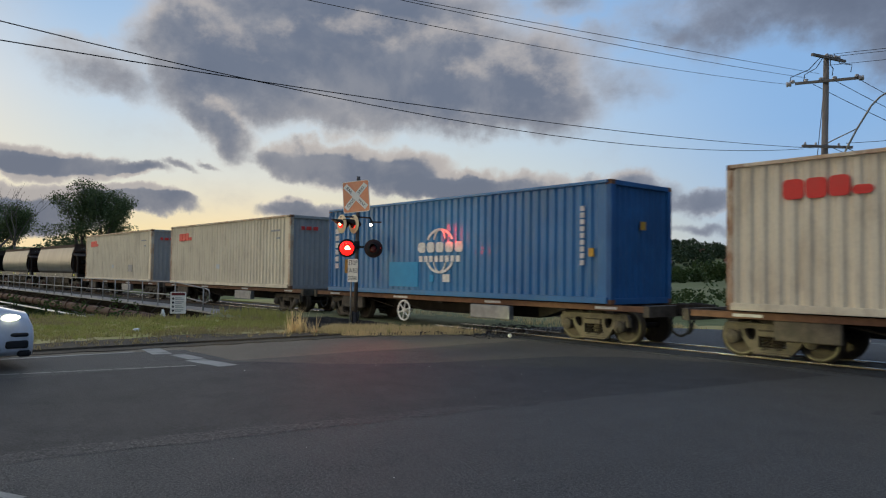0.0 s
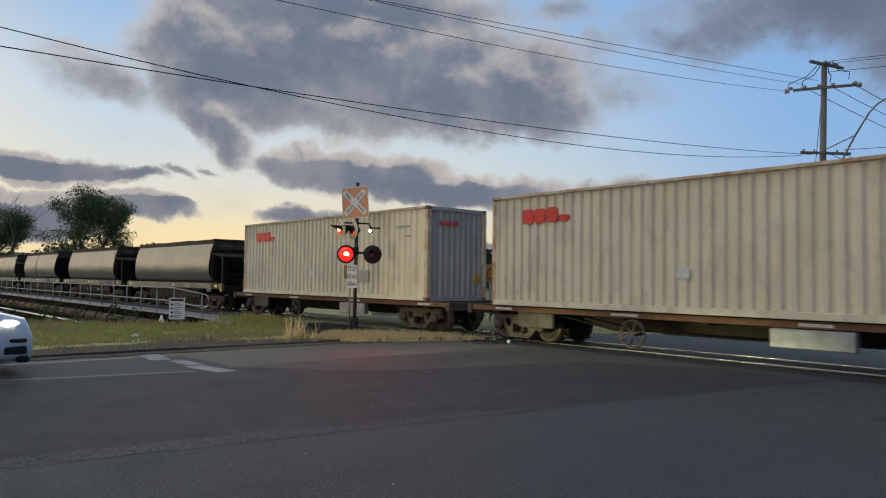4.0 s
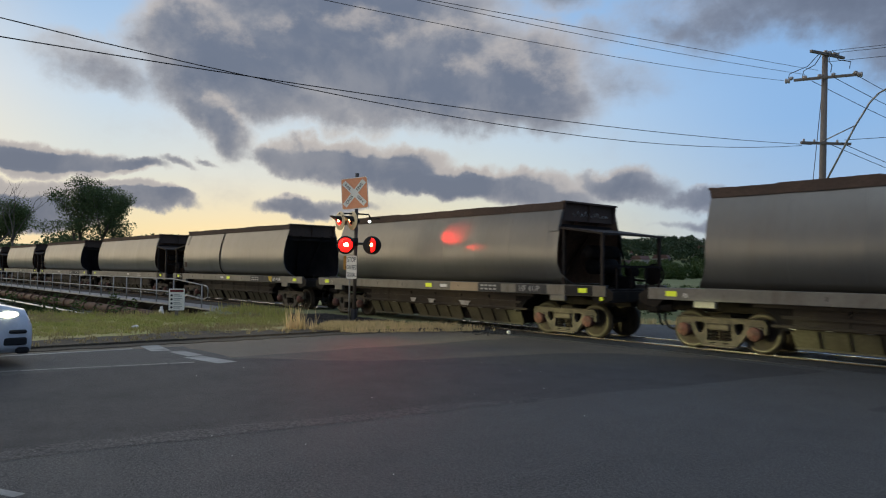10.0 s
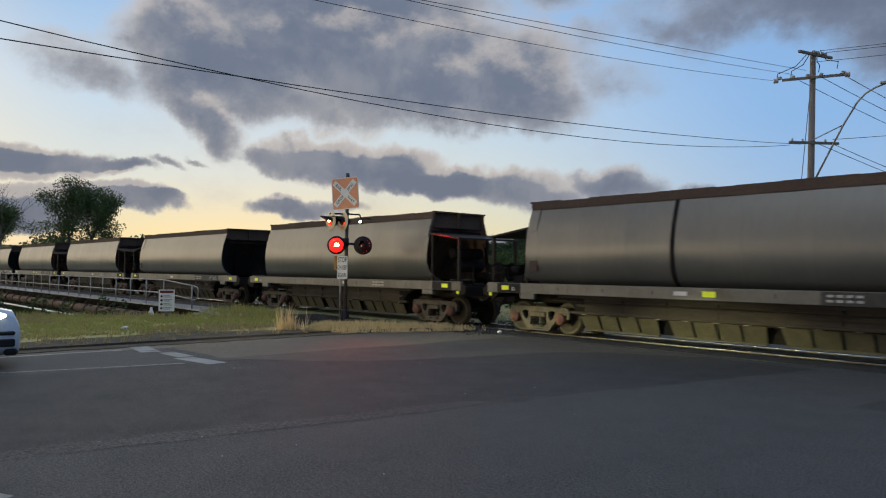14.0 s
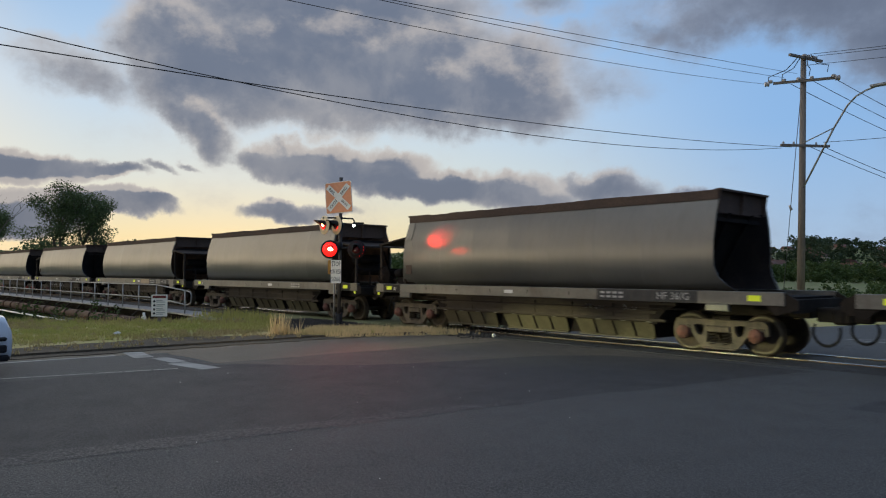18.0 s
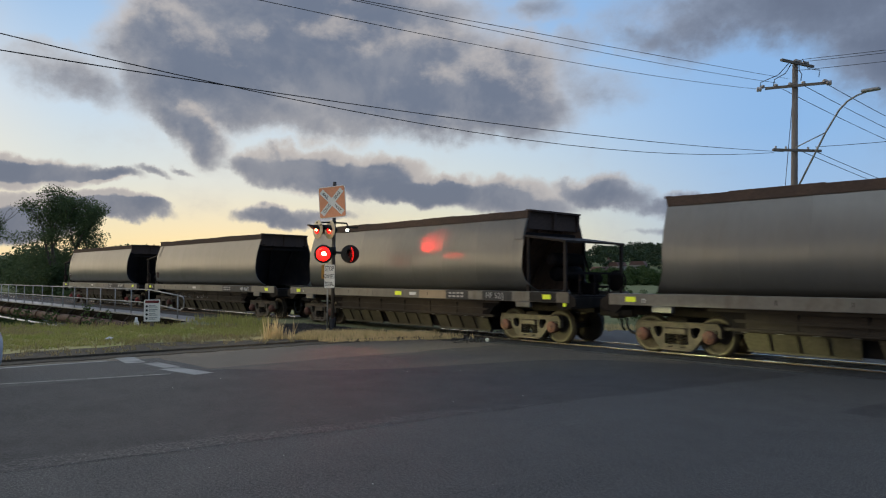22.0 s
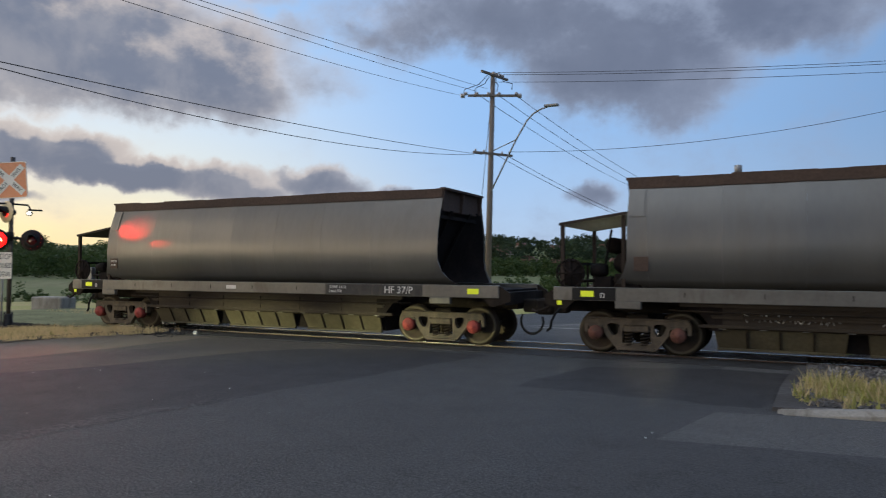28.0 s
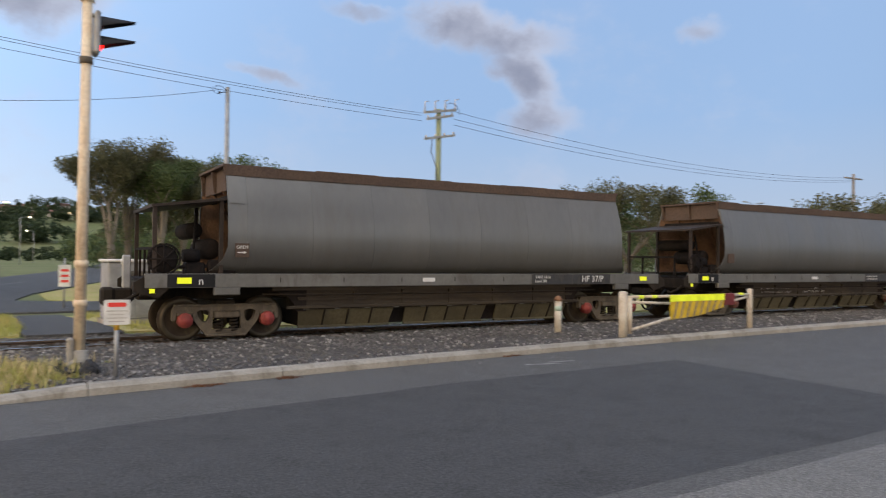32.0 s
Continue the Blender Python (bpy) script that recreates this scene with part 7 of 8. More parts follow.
ws = thing("warning_notice", pose(1.92, 10.02, 0.05, 0, 0, -8), "small white notice with red heading on a steel post", "notice")
bm = B()
tube(bm, (0, 0, 0), (0, 0, 0.72), 0.028)
part("post", bm, "galv", ws)
bm = B()
lathe(bm, [(0.029, 0.60), (0.031, 0.60), (0.031, 0.70), (0.029, 0.70)], Matrix(), 12)
part("band", bm, "orange", ws, "orange band")
bm = B()
plate(bm, -0.155, 0.155, 0.67, 0.99, -0.045, -0.035, 0.025)
face = part("board", bm, "white_plate", ws)
bm = B()
plate(bm, -0.11, 0.11, 0.90, 0.955, -0.05, -0.044, 0.02)
part("heading", bm, "logo_red", face, "red heading bar")
for k in range(4):
    bm = B()
    box(bm, -0.12 + 0.02 * (k % 2), 0.12 - 0.03 * (k % 2), -0.049, -0.044, 0.84 - 0.045 * k, 0.855 - 0.045 * k)
    part("text_bar", bm, "letter_grey", face)

bol = thing("bollard", pose(10.9, 11.7, 0.03), "white pipe bollard with a green band and orange cap", "bollard")
bm = B()
lathe(bm, [(0.074, 0), (0.074, 0.72), (0.0, 0.72)], Matrix(), 16)
part("pipe", bm, "gate_paint", bol)
bm = B()
lathe(bm, [(0.075, 0.50), (0.077, 0.50), (0.077, 0.60), (0.075, 0.60)], Matrix(), 16)
part("band", bm, "band_green", bol, "faded pale green band")
bm = B()
lathe(bm, [(0.09, 0.72), (0.09, 0.75), (0.05, 0.81), (0, 0.83)], Matrix(), 16)
part("cap", bm, "rust_edge", bol, "orange cap")

gate = thing("swing_gate", pose(11.28, 10.20, 0.03, 0, 0, 1.2), "white steel swing gate with a yellow striped panel", "gate")
for x, r in ((0.0, 0.085), (4.28, 0.06)):
    bm = B()
    lathe(bm, [(r, 0), (r, 0.96), (r * 0.6, 0.98), (0, 0.98)], Matrix.Translation((x, 0, 0)), 16)
    part("gate_post", bm, "gate_paint", gate)
bm = B()
lathe(bm, [(0.06, 0.12), (0.06, 0.85)], Matrix.Translation((0.16, -0.02, 0)), 14)
part("hinge_post", bm, "gate_paint", gate)
for pts, r in ((((0.12, 0, 0.86), (4.25, 0, 0.84)), 0.03), (((0.12, 0, 0.76), (1.5, 0, 0.70)), 0.028), (((0.16, 0, 0.18), (1.6, 0, 0.42)), 0.03), (((3.3, 0, 0.66), (4.25, 0, 0.80)), 0.028)):
    bm = B()
    tube(bm, pts[0], pts[1], r)
    part("gate_rail", bm, "gate_paint", gate)
bm = B()
extrude(bm, [(1.42, 0.85), (3.25, 0.85), (3.25, 0.58), (2.4, 0.42), (1.42, 0.36)], -0.03, -0.015)
panel = part("striped_panel", bm, "stripe_yellow", gate, "yellow panel with dark stripes")
bm = B()
box(bm, 1.40, 3.27, -0.040, -0.030, 0.74, 0.88)
part("top_stripe", bm, "stripe_bright", panel, "fluorescent yellow band with an added glow")
for k in range(8):
    x = 1.5 + 0.22 * k
    zb = np.interp(x, [1.42, 2.4, 3.25], [0.37, 0.43, 0.58])
    bm = B()
    extrude(bm, [(x, zb), (x + 0.05, zb), (x + 0.17, 0.735), (x + 0.12, 0.735)], -0.037, -0.030)
    part("stripe", bm, "pole_wood", panel)
bm = B()
box(bm, 3.27, 3.65, -0.04, 0.04, 0.62, 0.88, 0.01)
part("end_panel", bm, "stripe_red", gate, "dark red end panel")
for x in (0.45, 0.85, 3.85):
    bm = B()
    lathe(bm, [(0.031, 0), (0.034, 0), (0.034, 0.15), (0.031, 0.15)], pose(x, 0, 0.855, 0, 90), 10)
    part("band", bm, "stripe_bright", gate, "fluorescent band with an added glow")

# ---- beyond the rails: far crossing signal, cabinets, street lamps ----
fs = thing("crossing_signal", pose(-1.1, 18.9, 0.0), "crossing signal seen from behind its pale sign, red lamp lit", "crossing signal")
bm = B()
tube(bm, (0, 0, 0), (0, 0, 4.05), 0.06, seg=14)
lathe(bm, [(0.05, 4.0), (0.09, 4.0), (0.09, 4.2), (0, 4.22)], Matrix(), 12)
part("post", bm, "pole_steel", fs)
bm = B()
plate(bm, -0.6, 0.6, 2.85, 3.62, -0.075, -0.06, 0.06)
bk = part("sign_back", bm, "sign_back", fs, "pale back of the sign board")
for z in (3.05, 3.42):
    bm = B()
    box(bm, -0.58, 0.58, -0.09, -0.075, z - 0.02, z + 0.02)
    part("stiffener", bm, "sign_back", bk)
bm = B()
box(bm, -0.22, 0.2, -0.09, -0.06, 1.55, 2.05, 0.01)
part("notice_back", bm, "galv", fs)
bm = B()
chain(bm, [(-0.4, 0, 2.58), (0.4, 0, 2.58)], 0.035)
part("lamp_arm", bm, "black_metal", fs)
bm = B()
box(bm, -0.5, 0.5, -0.45, 0.45, -0.25, 0.05, 0.02)
part("plinth", bm, "concrete", fs)
flasher(fs, -0.38, 2.57, 1, None, -0.1, 0.27)
flasher(fs, 0.36, 2.57, 0, None, -0.1, 0.27)
bm = B()
lathe(bm, [(0.16, 0), (0.16, 0.05), (0.1, 0.08), (0.1, 0.3), (0.06, 0.34)], Matrix(), 12)
part("base_casting", bm, "black_metal", fs)
cab = thing("equipment_cabinet", pose(3.6, 19.2, -0.05, 0, 0, 4), "pale blue-grey steel equipment cabinet beyond the rails", "cabinet")
bm = B()
box(bm, -0.65, 0.65, -0.4, 0.4, 0.12, 1.5, 0.03)
body = part("body", bm, "pole_steel", cab)
bm = B()
box(bm, -0.70, 0.70, -0.45, 0.45, 1.5, 1.57, 0.02)
part("lid", bm, "white_plate", cab)
for x in (-0.31, 0.31):
    bm = B()
    box(bm, x - 0.28, x + 0.28, -0.415, -0.40, 0.2, 1.42, 0.006)
    part("door", bm, "pole_steel", body)
bm = B()
box(bm, -0.7, 0.7, -0.45, 0.45, -0.1, 0.12, 0.01)
part("plinth", bm, "concrete", cab)
nt = thing("notice", pose(3.0, 29.8, -0.40), "white notice with red bars on a post", "notice")
bm = B()
tube(bm, (0, 0, 0), (0, 0, 1.9), 0.03)
part("post", bm, "galv", nt)
bm = B()
plate(bm, -0.2, 0.2, 0.85, 1.65, -0.05, -0.04, 0.03)
face = part("board", bm, "white_plate", nt)
for k in range(3):
    bm = B()
    box(bm, -0.12, 0.14, -0.055, -0.05, 1.0 + 0.2 * k, 1.09 + 0.2 * k)
    part("text_bar", bm, "logo_red", face)
sp = thing("steel_post", pose(3.0, 24.0, -0.1), "slim grey steel post beyond the rails", "post")
bm = B()
tube(bm, (0, 0, 0), (0, 0, 3.6), 0.06)
lathe(bm, [(0.06, 3.6), (0.09, 3.6), (0.09, 3.75), (0, 3.78)], Matrix(), 10)
part("shaft", bm, "galv", sp)


def street_lamp(x, y, h, turn, lit=True):
    s = thing("street_lamp", pose(x, y, ground_height(x, y), 0, 0, turn), "lit street lamp on a slim grey pole" if lit else "unlit twin street lamp on a slim grey pole", "street lamp", "street lamps")
    bm = B()
    tube(bm, (0, 0, 0), (0, 0, h), 0.09, 0.06, 10)
    part("pole", bm, "pole_steel", s)
    for e in ((1,) if lit else (-1, 1)):
        bm = B()
        chain(bm, [(0, 0, h), (e * 0.5, 0, h + 0.25), (e * 1.3, 0, h + 0.35)], 0.035)
        part("arm", bm, "pole_steel", s)
        bm = B()
        box(bm, e * 1.5 - 0.3, e * 1.5 + 0.3, -0.14, 0.14, h + 0.29, h + 0.41, 0.04)
        head = part("lamp_head", bm, "pole_steel", s)
        if lit:
            bm = B()
            lathe(bm, [(0.0, -0.1), (0.16, -0.07), (0.2, 0.0)], Matrix.Translation((e * 1.5, 0, h + 0.28)), 12)
            part("lamp_glass", bm, "street_glow", head, "glowing lamp glass")


for x, y, h, turn in ((-3.6, 70, 8.3, 0), (1.4, 110, 8.6, 0), (6.4, 160, 9.0, 0), (11.5, 215, 8.0, 180), (-13, 120, 8.0, 0), (-14, 200, 8.5, 0)):
    street_lamp(x, y, h, turn)
street_lamp(86, 52, 9.6, 20, False)
street_lamp(36, 62, 9.3, 10, False)
street_lamp(70, 47, 8.2, 0, False)


# ---- vehicles ----
def car(name, m, L, W, prof, roof, material, label, lights=True, grille=True, van=False, wrap=False):
    """A vehicle that faces +y. prof: (y, height of the body's upper edge); roof: glasshouse outline."""
    c = thing(name, m, label, "car" if not van else "van", "waiting vehicles")
    bm = B()
    n = 9
    rows = []
    for y, z in prof:
        row = []
        taper = 1.0 - 0.10 * max(0.0, (y - (L - 0.55)) / 0.55) ** 2 - 0.06 * max(0.0, (0.4 - y) / 0.4) ** 2
        hw = W / 2 * taper
        for x, zz in ((0.86, 0.22), (0.97, 0.32), (1.0, 0.52), (0.985, z * 0.86), (0.93, z * 0.97), (0.78, z)):
            row.append(Vector((hw * x, y, zz if zz < z else z)))
        rows.append(row)
    vs = [[bm.verts.new(v) for v in r] + [bm.verts.new((-v.x, v.y, v.z)) for v in r[::-1]] for r in rows]
    for a, b in zip(vs, vs[1:]):
        k = len(a)
        for i in range(k):
            bm.faces.new((a[i], a[(i + 1) % k], b[(i + 1) % k], b[i])).smooth = True
    bm.faces.new(vs[0])
    bm.faces.new(vs[-1])
    body = part("body", bm, material, c)
    bm = B()
    rows = []
    for y, z, hw in roof:
        rows.append((y, z, hw))
    pts = [[bm.verts.new((s * hw, y, z)) for s in (-1, 1)] for y, z, hw in rows]
    for a, b in zip(pts, pts[1:]):
        bm.faces.new((a[0], a[1], b[1], b[0])).smooth = True
    for s in (0, 1):
        bm.faces.new([p[s] for p in pts])
    glass = part("glasshouse", bm, material, c)
    # panes, a little proud of the cabin
    mid = Vector((0, sum(r[0] for r in rows) / len(rows), sum(r[1] for r in rows) / len(rows)))
    for s in (-1, 1):
        bm = B()
        hw = max(r[2] for r in rows)
        out = [(mid.y + (r[0] - mid.y) * 0.86, mid.z + (r[1] - mid.z) * 0.74 + 0.02) for r in rows]
        vs = [(s * (r[2] + off), y, z) for off in (-0.02, 0.012) for r, (y, z) in zip(rows, out)]
        n = len(rows)
        faces(bm, vs, [tuple(range(n)), tuple(range(n, 2 * n))[::-1]] + [(i, (i + 1) % n, n + (i + 1) % n, n + i) for i in range(n)])
        part("side_window", bm, "car_glass", glass, "dark side window")
    for a, b in ((rows[-2], rows[-1]), (rows[1], rows[0])):
        bm = B()
        d = Vector((0, b[0] - a[0], b[1] - a[1]))
        nrm = Vector((0, -d.z, d.y)).normalized()
        if nrm.y * (a[0] - mid.y) < 0:
            nrm = -nrm
        p, q = Vector((0, a[0], a[1])) + d * 0.10, Vector((0, a[0], a[1])) + d * 0.92
        vs = [p + Vector((-a[2] * 0.9, 0, 0)), p + Vector((a[2] * 0.9, 0, 0)), q + Vector((b[2] * 0.9, 0, 0)), q + Vector((-b[2] * 0.9, 0, 0))]
        vs = [v - nrm * 0.01 for v in vs] + [v + nrm * 0.012 for v in vs]
        faces(bm, vs, [(0, 1, 2, 3), (7, 6, 5, 4), (0, 4, 5, 1), (1, 5, 6, 2), (2, 6, 7, 3), (3, 7, 4, 0)])
        part("windscreen", bm, "car_glass", glass, "dark windscreen")
    top = [r for r in rows if r[1] > max(q[1] for q in rows) - 0.12]
    bm = B()
    y0, y1 = min(r[0] for r in top) - 0.05, max(r[0] for r in top) + 0.05
    zt = max(r[1] for r in rows)
    box(bm, -top[0][2] - 0.02, top[0][2] + 0.02, y0, y1, zt - 0.03, zt + 0.025, 0.02)
    part("roof", bm, material, c)
    for s in (-1, 1):
        for y in (0.82, L - 0.85):
            bm = B()
            lathe(bm, [(0.20, 0.0), (0.31, 0.0), (0.325, 0.03), (0.325, 0.18), (0.30, 0.20), (0.20, 0.20)], pose(s * (W / 2 - 0.19), y, 0.325, 0, 90 * s, 0), 22)
            t = part("tyre", bm, "black_rubber", c)
            bm = B()
            lathe(bm, [(0.0, 0.17), (0.05, 0.19), (0.19, 0.185), (0.205, 0.15)], pose(s * (W / 2 - 0.19), y, 0.325, 0, 90 * s, 0), 18)
            part("rim", bm, "galv", t)
        bm = B()
        zl = prof[-2][1] * 0.80
        vs = [(s * W * 0.46, L - 0.38, zl + 0.06), (s * W * 0.30, L - 0.045, zl), (s * W * 0.30, L - 0.06, zl + 0.13), (s * W * 0.455, L - 0.42, zl + 0.17)]
        vs = [Vector(v) for v in vs]
        vs += [v + Vector((-s * 0.06, -0.12, 0)) for v in vs]
        for v in vs[:4]:
            v.x += s * 0.015
            v.y += 0.03
        faces(bm, vs, [(0, 1, 2, 3), (7, 6, 5, 4), (0, 4, 5, 1), (1, 5, 6, 2), (2, 6, 7, 3), (3, 7, 4, 0)])
        hl = part("headlight", bm, "car_glass", c, "headlight cluster")
        if lights and wrap:
            bm = B()
            bmesh.ops.create_icosphere(bm, subdivisions=2, radius=0.068, matrix=Matrix.Translation((s * W * 0.475, L - 0.33, zl + 0.10)) @ pose(0, 0, 0, 0, 0, s * 14) @ Matrix.Diagonal((0.5, 2.1, 0.75, 1)))
            part("lit_bulb", bm, "headlight", hl, "lit headlight")
        elif lights:
            bm = B()
            bmesh.ops.create_icosphere(bm, subdivisions=2, radius=0.10, matrix=Matrix.Translation((s * W * 0.365, L - 0.075, zl + 0.075)) @ Matrix.Diagonal((1.2, 1.0, 0.75, 1)))
            part("lit_bulb", bm, "headlight", hl, "lit headlight")
        bm = B()
        box(bm, s * W * 0.47 - 0.04, s * W * 0.47 + 0.04, L - 0.40, L - 0.08, 0.34, 0.46, 0.02)
        box(bm, s * W * 0.47 - 0.04, s * W * 0.47 + 0.04, L - 0.34, L - 0.08, 0.52, 0.58, 0.02)
        part("air_vent", bm, "plastic_dark", c)
        bm = B()
        box(bm, s * (W / 2 + 0.08) - 0.09, s * (W / 2 + 0.08) + 0.09, L * 0.64, L * 0.64 + 0.1, prof[3][1] * 0.98, prof[3][1] * 0.98 + 0.13, 0.03)
        part("wing_mirror", bm, material, c)
    if grille:
        bm = B()
        box(bm, -W * 0.27, W * 0.27, L - 0.09, L + 0.005, 0.42, prof[-2][1] * 0.80, 0.03)
        part("grille", bm, "plastic_dark", c)
        bm = B()
        box(bm, -0.19, 0.19, L - 0.01, L + 0.015, 0.42, 0.52)
        part("number_plate", bm, "white_plate", c)
    bm = B()
    box(bm, -W * 0.47, W * 0.47, L - 0.22, L - 0.03, 0.20, 0.30, 0.03)
    part("bumper_lip", bm, "plastic_dark", c)
    return c


SEDAN = ([(0.0, 0.78), (0.12, 0.92), (0.7, 0.98), (1.6, 0.95), (3.2, 0.93), (4.1, 0.84), (4.5, 0.72), (4.67, 0.55)], [(0.35, 0.95, 0.62), (1.2, 1.36, 0.56), (2.1, 1.42, 0.56), (2.7, 1.38, 0.56), (3.55, 0.92, 0.66)])
CROSS = ([(0.0, 0.95), (0.12, 1.08), (0.7, 1.12), (1.6, 1.12), (3.0, 1.12), (3.6, 1.06), (4.1, 0.99), (4.5, 0.90), (4.6, 0.68)], [(0.3, 1.1, 0.70), (0.9, 1.56, 0.62), (1.8, 1.64, 0.62), (2.4, 1.60, 0.62), (3.2, 1.10, 0.70)])
car("car", pose(-13.85, -2.23, 0.005, 0, 0, 0), 4.6, 1.9, *CROSS, "car_white", "white crossover car with lit headlights waiting at the stop line", wrap=True)
VAN = ([(0.0, 1.0), (0.1, 1.1), (1.0, 1.12), (2.5, 1.12), (3.6, 1.12), (4.2, 1.06), (4.5, 0.96), (4.6, 0.7)], [(0.05, 1.1, 0.80), (0.14, 1.96, 0.74), (1.5, 2.04, 0.74), (3.2, 2.0, 0.74), (4.15, 1.08, 0.80)])
QUEUE = -0.36  # the far road lies lower than the rails


def queue_car(name, x, y, turn, L, W, shape, paint_, label, van=False):
    """Places a vehicle by the middle of its front bumper."""
    a = radians(turn)
    car(name, pose(x + math.sin(a) * L, y - math.cos(a) * L, QUEUE, 0, 0, turn), L, W, *shape, paint_, label, van=van)


queue_car("van", -6.0, 31.2, 167, 4.6, 1.75, VAN, "car_white", "white van with lit headlights waiting beyond the rails", True)
UTE = ([(0.0, 0.95), (0.1, 1.0), (1.9, 1.0), (2.0, 1.02), (3.6, 1.05), (4.5, 1.0), (4.92, 0.9), (5.0, 0.65)], [(2.0, 1.02, 0.72), (2.1, 1.72, 0.66), (3.0, 1.78, 0.66), (3.4, 1.74, 0.66), (4.1, 1.05, 0.7)])
queue_car("car", -4.1, 35.6, 172, 5.0, 1.85, UTE, "car_white", "white utility truck with lit headlights in the queue")
SUV = ([(0.0, 0.95), (0.1, 1.05), (1.0, 1.08), (2.2, 1.06), (3.3, 1.04), (4.1, 0.98), (4.57, 0.88), (4.65, 0.65)], [(0.1, 1.05, 0.7), (0.45, 1.68, 0.62), (1.5, 1.76, 0.62), (2.7, 1.72, 0.62), (3.5, 1.05, 0.68)])
queue_car("car", -2.5, 41.0, 172, 4.65, 1.85, SUV, "car_silver", "dark silver four-wheel drive with lit headlights in the queue")
queue_car("car", -1.45, 47.5, 168, 4.67, 1.8, SEDAN, "car_silver", "small car with lit headlights at the end of the queue")

# beams of the headlights nearest the rails
for x, aim in ((-14.55, -11.6), (-13.15, -7.4)):
    hb = new("headlight_beam", bpy.data.lights.new("headlight_beam", "SPOT"))
    hb.data.energy, hb.data.color, hb.data.spot_size, hb.data.spot_blend, hb.data.shadow_soft_size = 4200.0, (1.0, 0.92, 0.45), radians(9), 1.0, 0.06
    hb.matrix_world = look((x, 2.5, 0.78), (aim, 13.7, 0.16)) @ Matrix.Diagonal((2.8, 1, 1, 1))
hb = new("headlight_beam", bpy.data.lights.new("headlight_beam", "SPOT"))
hb.data.energy, hb.data.color, hb.data.spot_size, hb.data.spot_blend, hb.data.shadow_soft_size = 900.0, (1.0, 0.80, 0.48), radians(40), 1.0, 0.1
hb.matrix_world = look((-13.85, 2.5, 0.75), (-16.5, 12.0, 1.5))
for x, y in ((-6.65, 30.95), (-5.35, 30.95)):
    hb = new("headlight_beam", bpy.data.lights.new("headlight_beam", "SPOT"))
    hb.data.energy, hb.data.color, hb.data.spot_size, hb.data.spot_blend, hb.data.shadow_soft_size = 420.0, (1.0, 0.86, 0.6), radians(40), 0.9, 0.05
    hb.matrix_world = look((x, y, 0.45), (x + 4.0, 9.0, 0.1))


# ---- vegetation ----
def leaf_cloud(verts, polys, rnd, centre, radius, count, size, flat=0.75):
    """Adds small bent leaves about a centre to the lists."""
    for _ in range(count):
        while True:
            p = Vector((rnd.uniform(-1, 1), rnd.uniform(-1, 1), rnd.uniform(-1, 1)))
            if 0.15 < p.length < 1:
                break
        p = Vector(centre) + Vector((p.x * radius, p.y * radius, p.z * radius * flat))
        d = Vector((rnd.uniform(-1, 1), rnd.uniform(-1, 1), rnd.uniform(-0.9, 0.5))).normalized()
        s = d.cross(Vector((rnd.uniform(-1, 1), rnd.uniform(-1, 1), rnd.uniform(-1, 1)))).normalized()
        z = size * rnd.uniform(0.6, 1.3)
        k = len(verts)
        verts += [p - d * z * 0.5, p + s * z * 0.33, p + d * z * 0.55, p - s * z * 0.33]
        polys.append((k, k + 1, k + 2, k + 3))


def leaf_mesh(name, verts, polys, material, parent=None):
    me_ = bpy.data.meshes.new(name)
    me_.from_pydata([tuple(v) for v in verts], [], polys)
    me_.materials.append(M[material])
    ob = new(name, me_)
    ob.parent = parent
    return ob


def grow(bm, rnd, p, d, length, r, depth, tips):
    """A limb that forks; the ends of the twigs are gathered in tips."""
    n = 3
    for k in range(n):
        q = p + d * length / n
        tube(bm, p, q, r, r * 0.84, 7, caps=False)
        p, r = q, r * 0.84
        d = (d + Vector((rnd.uniform(-1, 1), rnd.uniform(-1, 1), rnd.uniform(-0.2, 0.6))) * 0.16).normalized()
        if depth <= 1:
            tips.append(p)
    if depth == 0:
        tips.append(p)
        return
    for _ in range(rnd.choice((2, 3, 3))):
        a = rnd.uniform(0, 2 * math.pi)
        e = (d + Vector((math.cos(a), math.sin(a), rnd.uniform(-0.1, 0.5))) * rnd.uniform(0.45, 0.85)).normalized()
        grow(bm, rnd, p, e, length * rnd.uniform(0.62, 0.82), r * 0.7, depth - 1, tips)


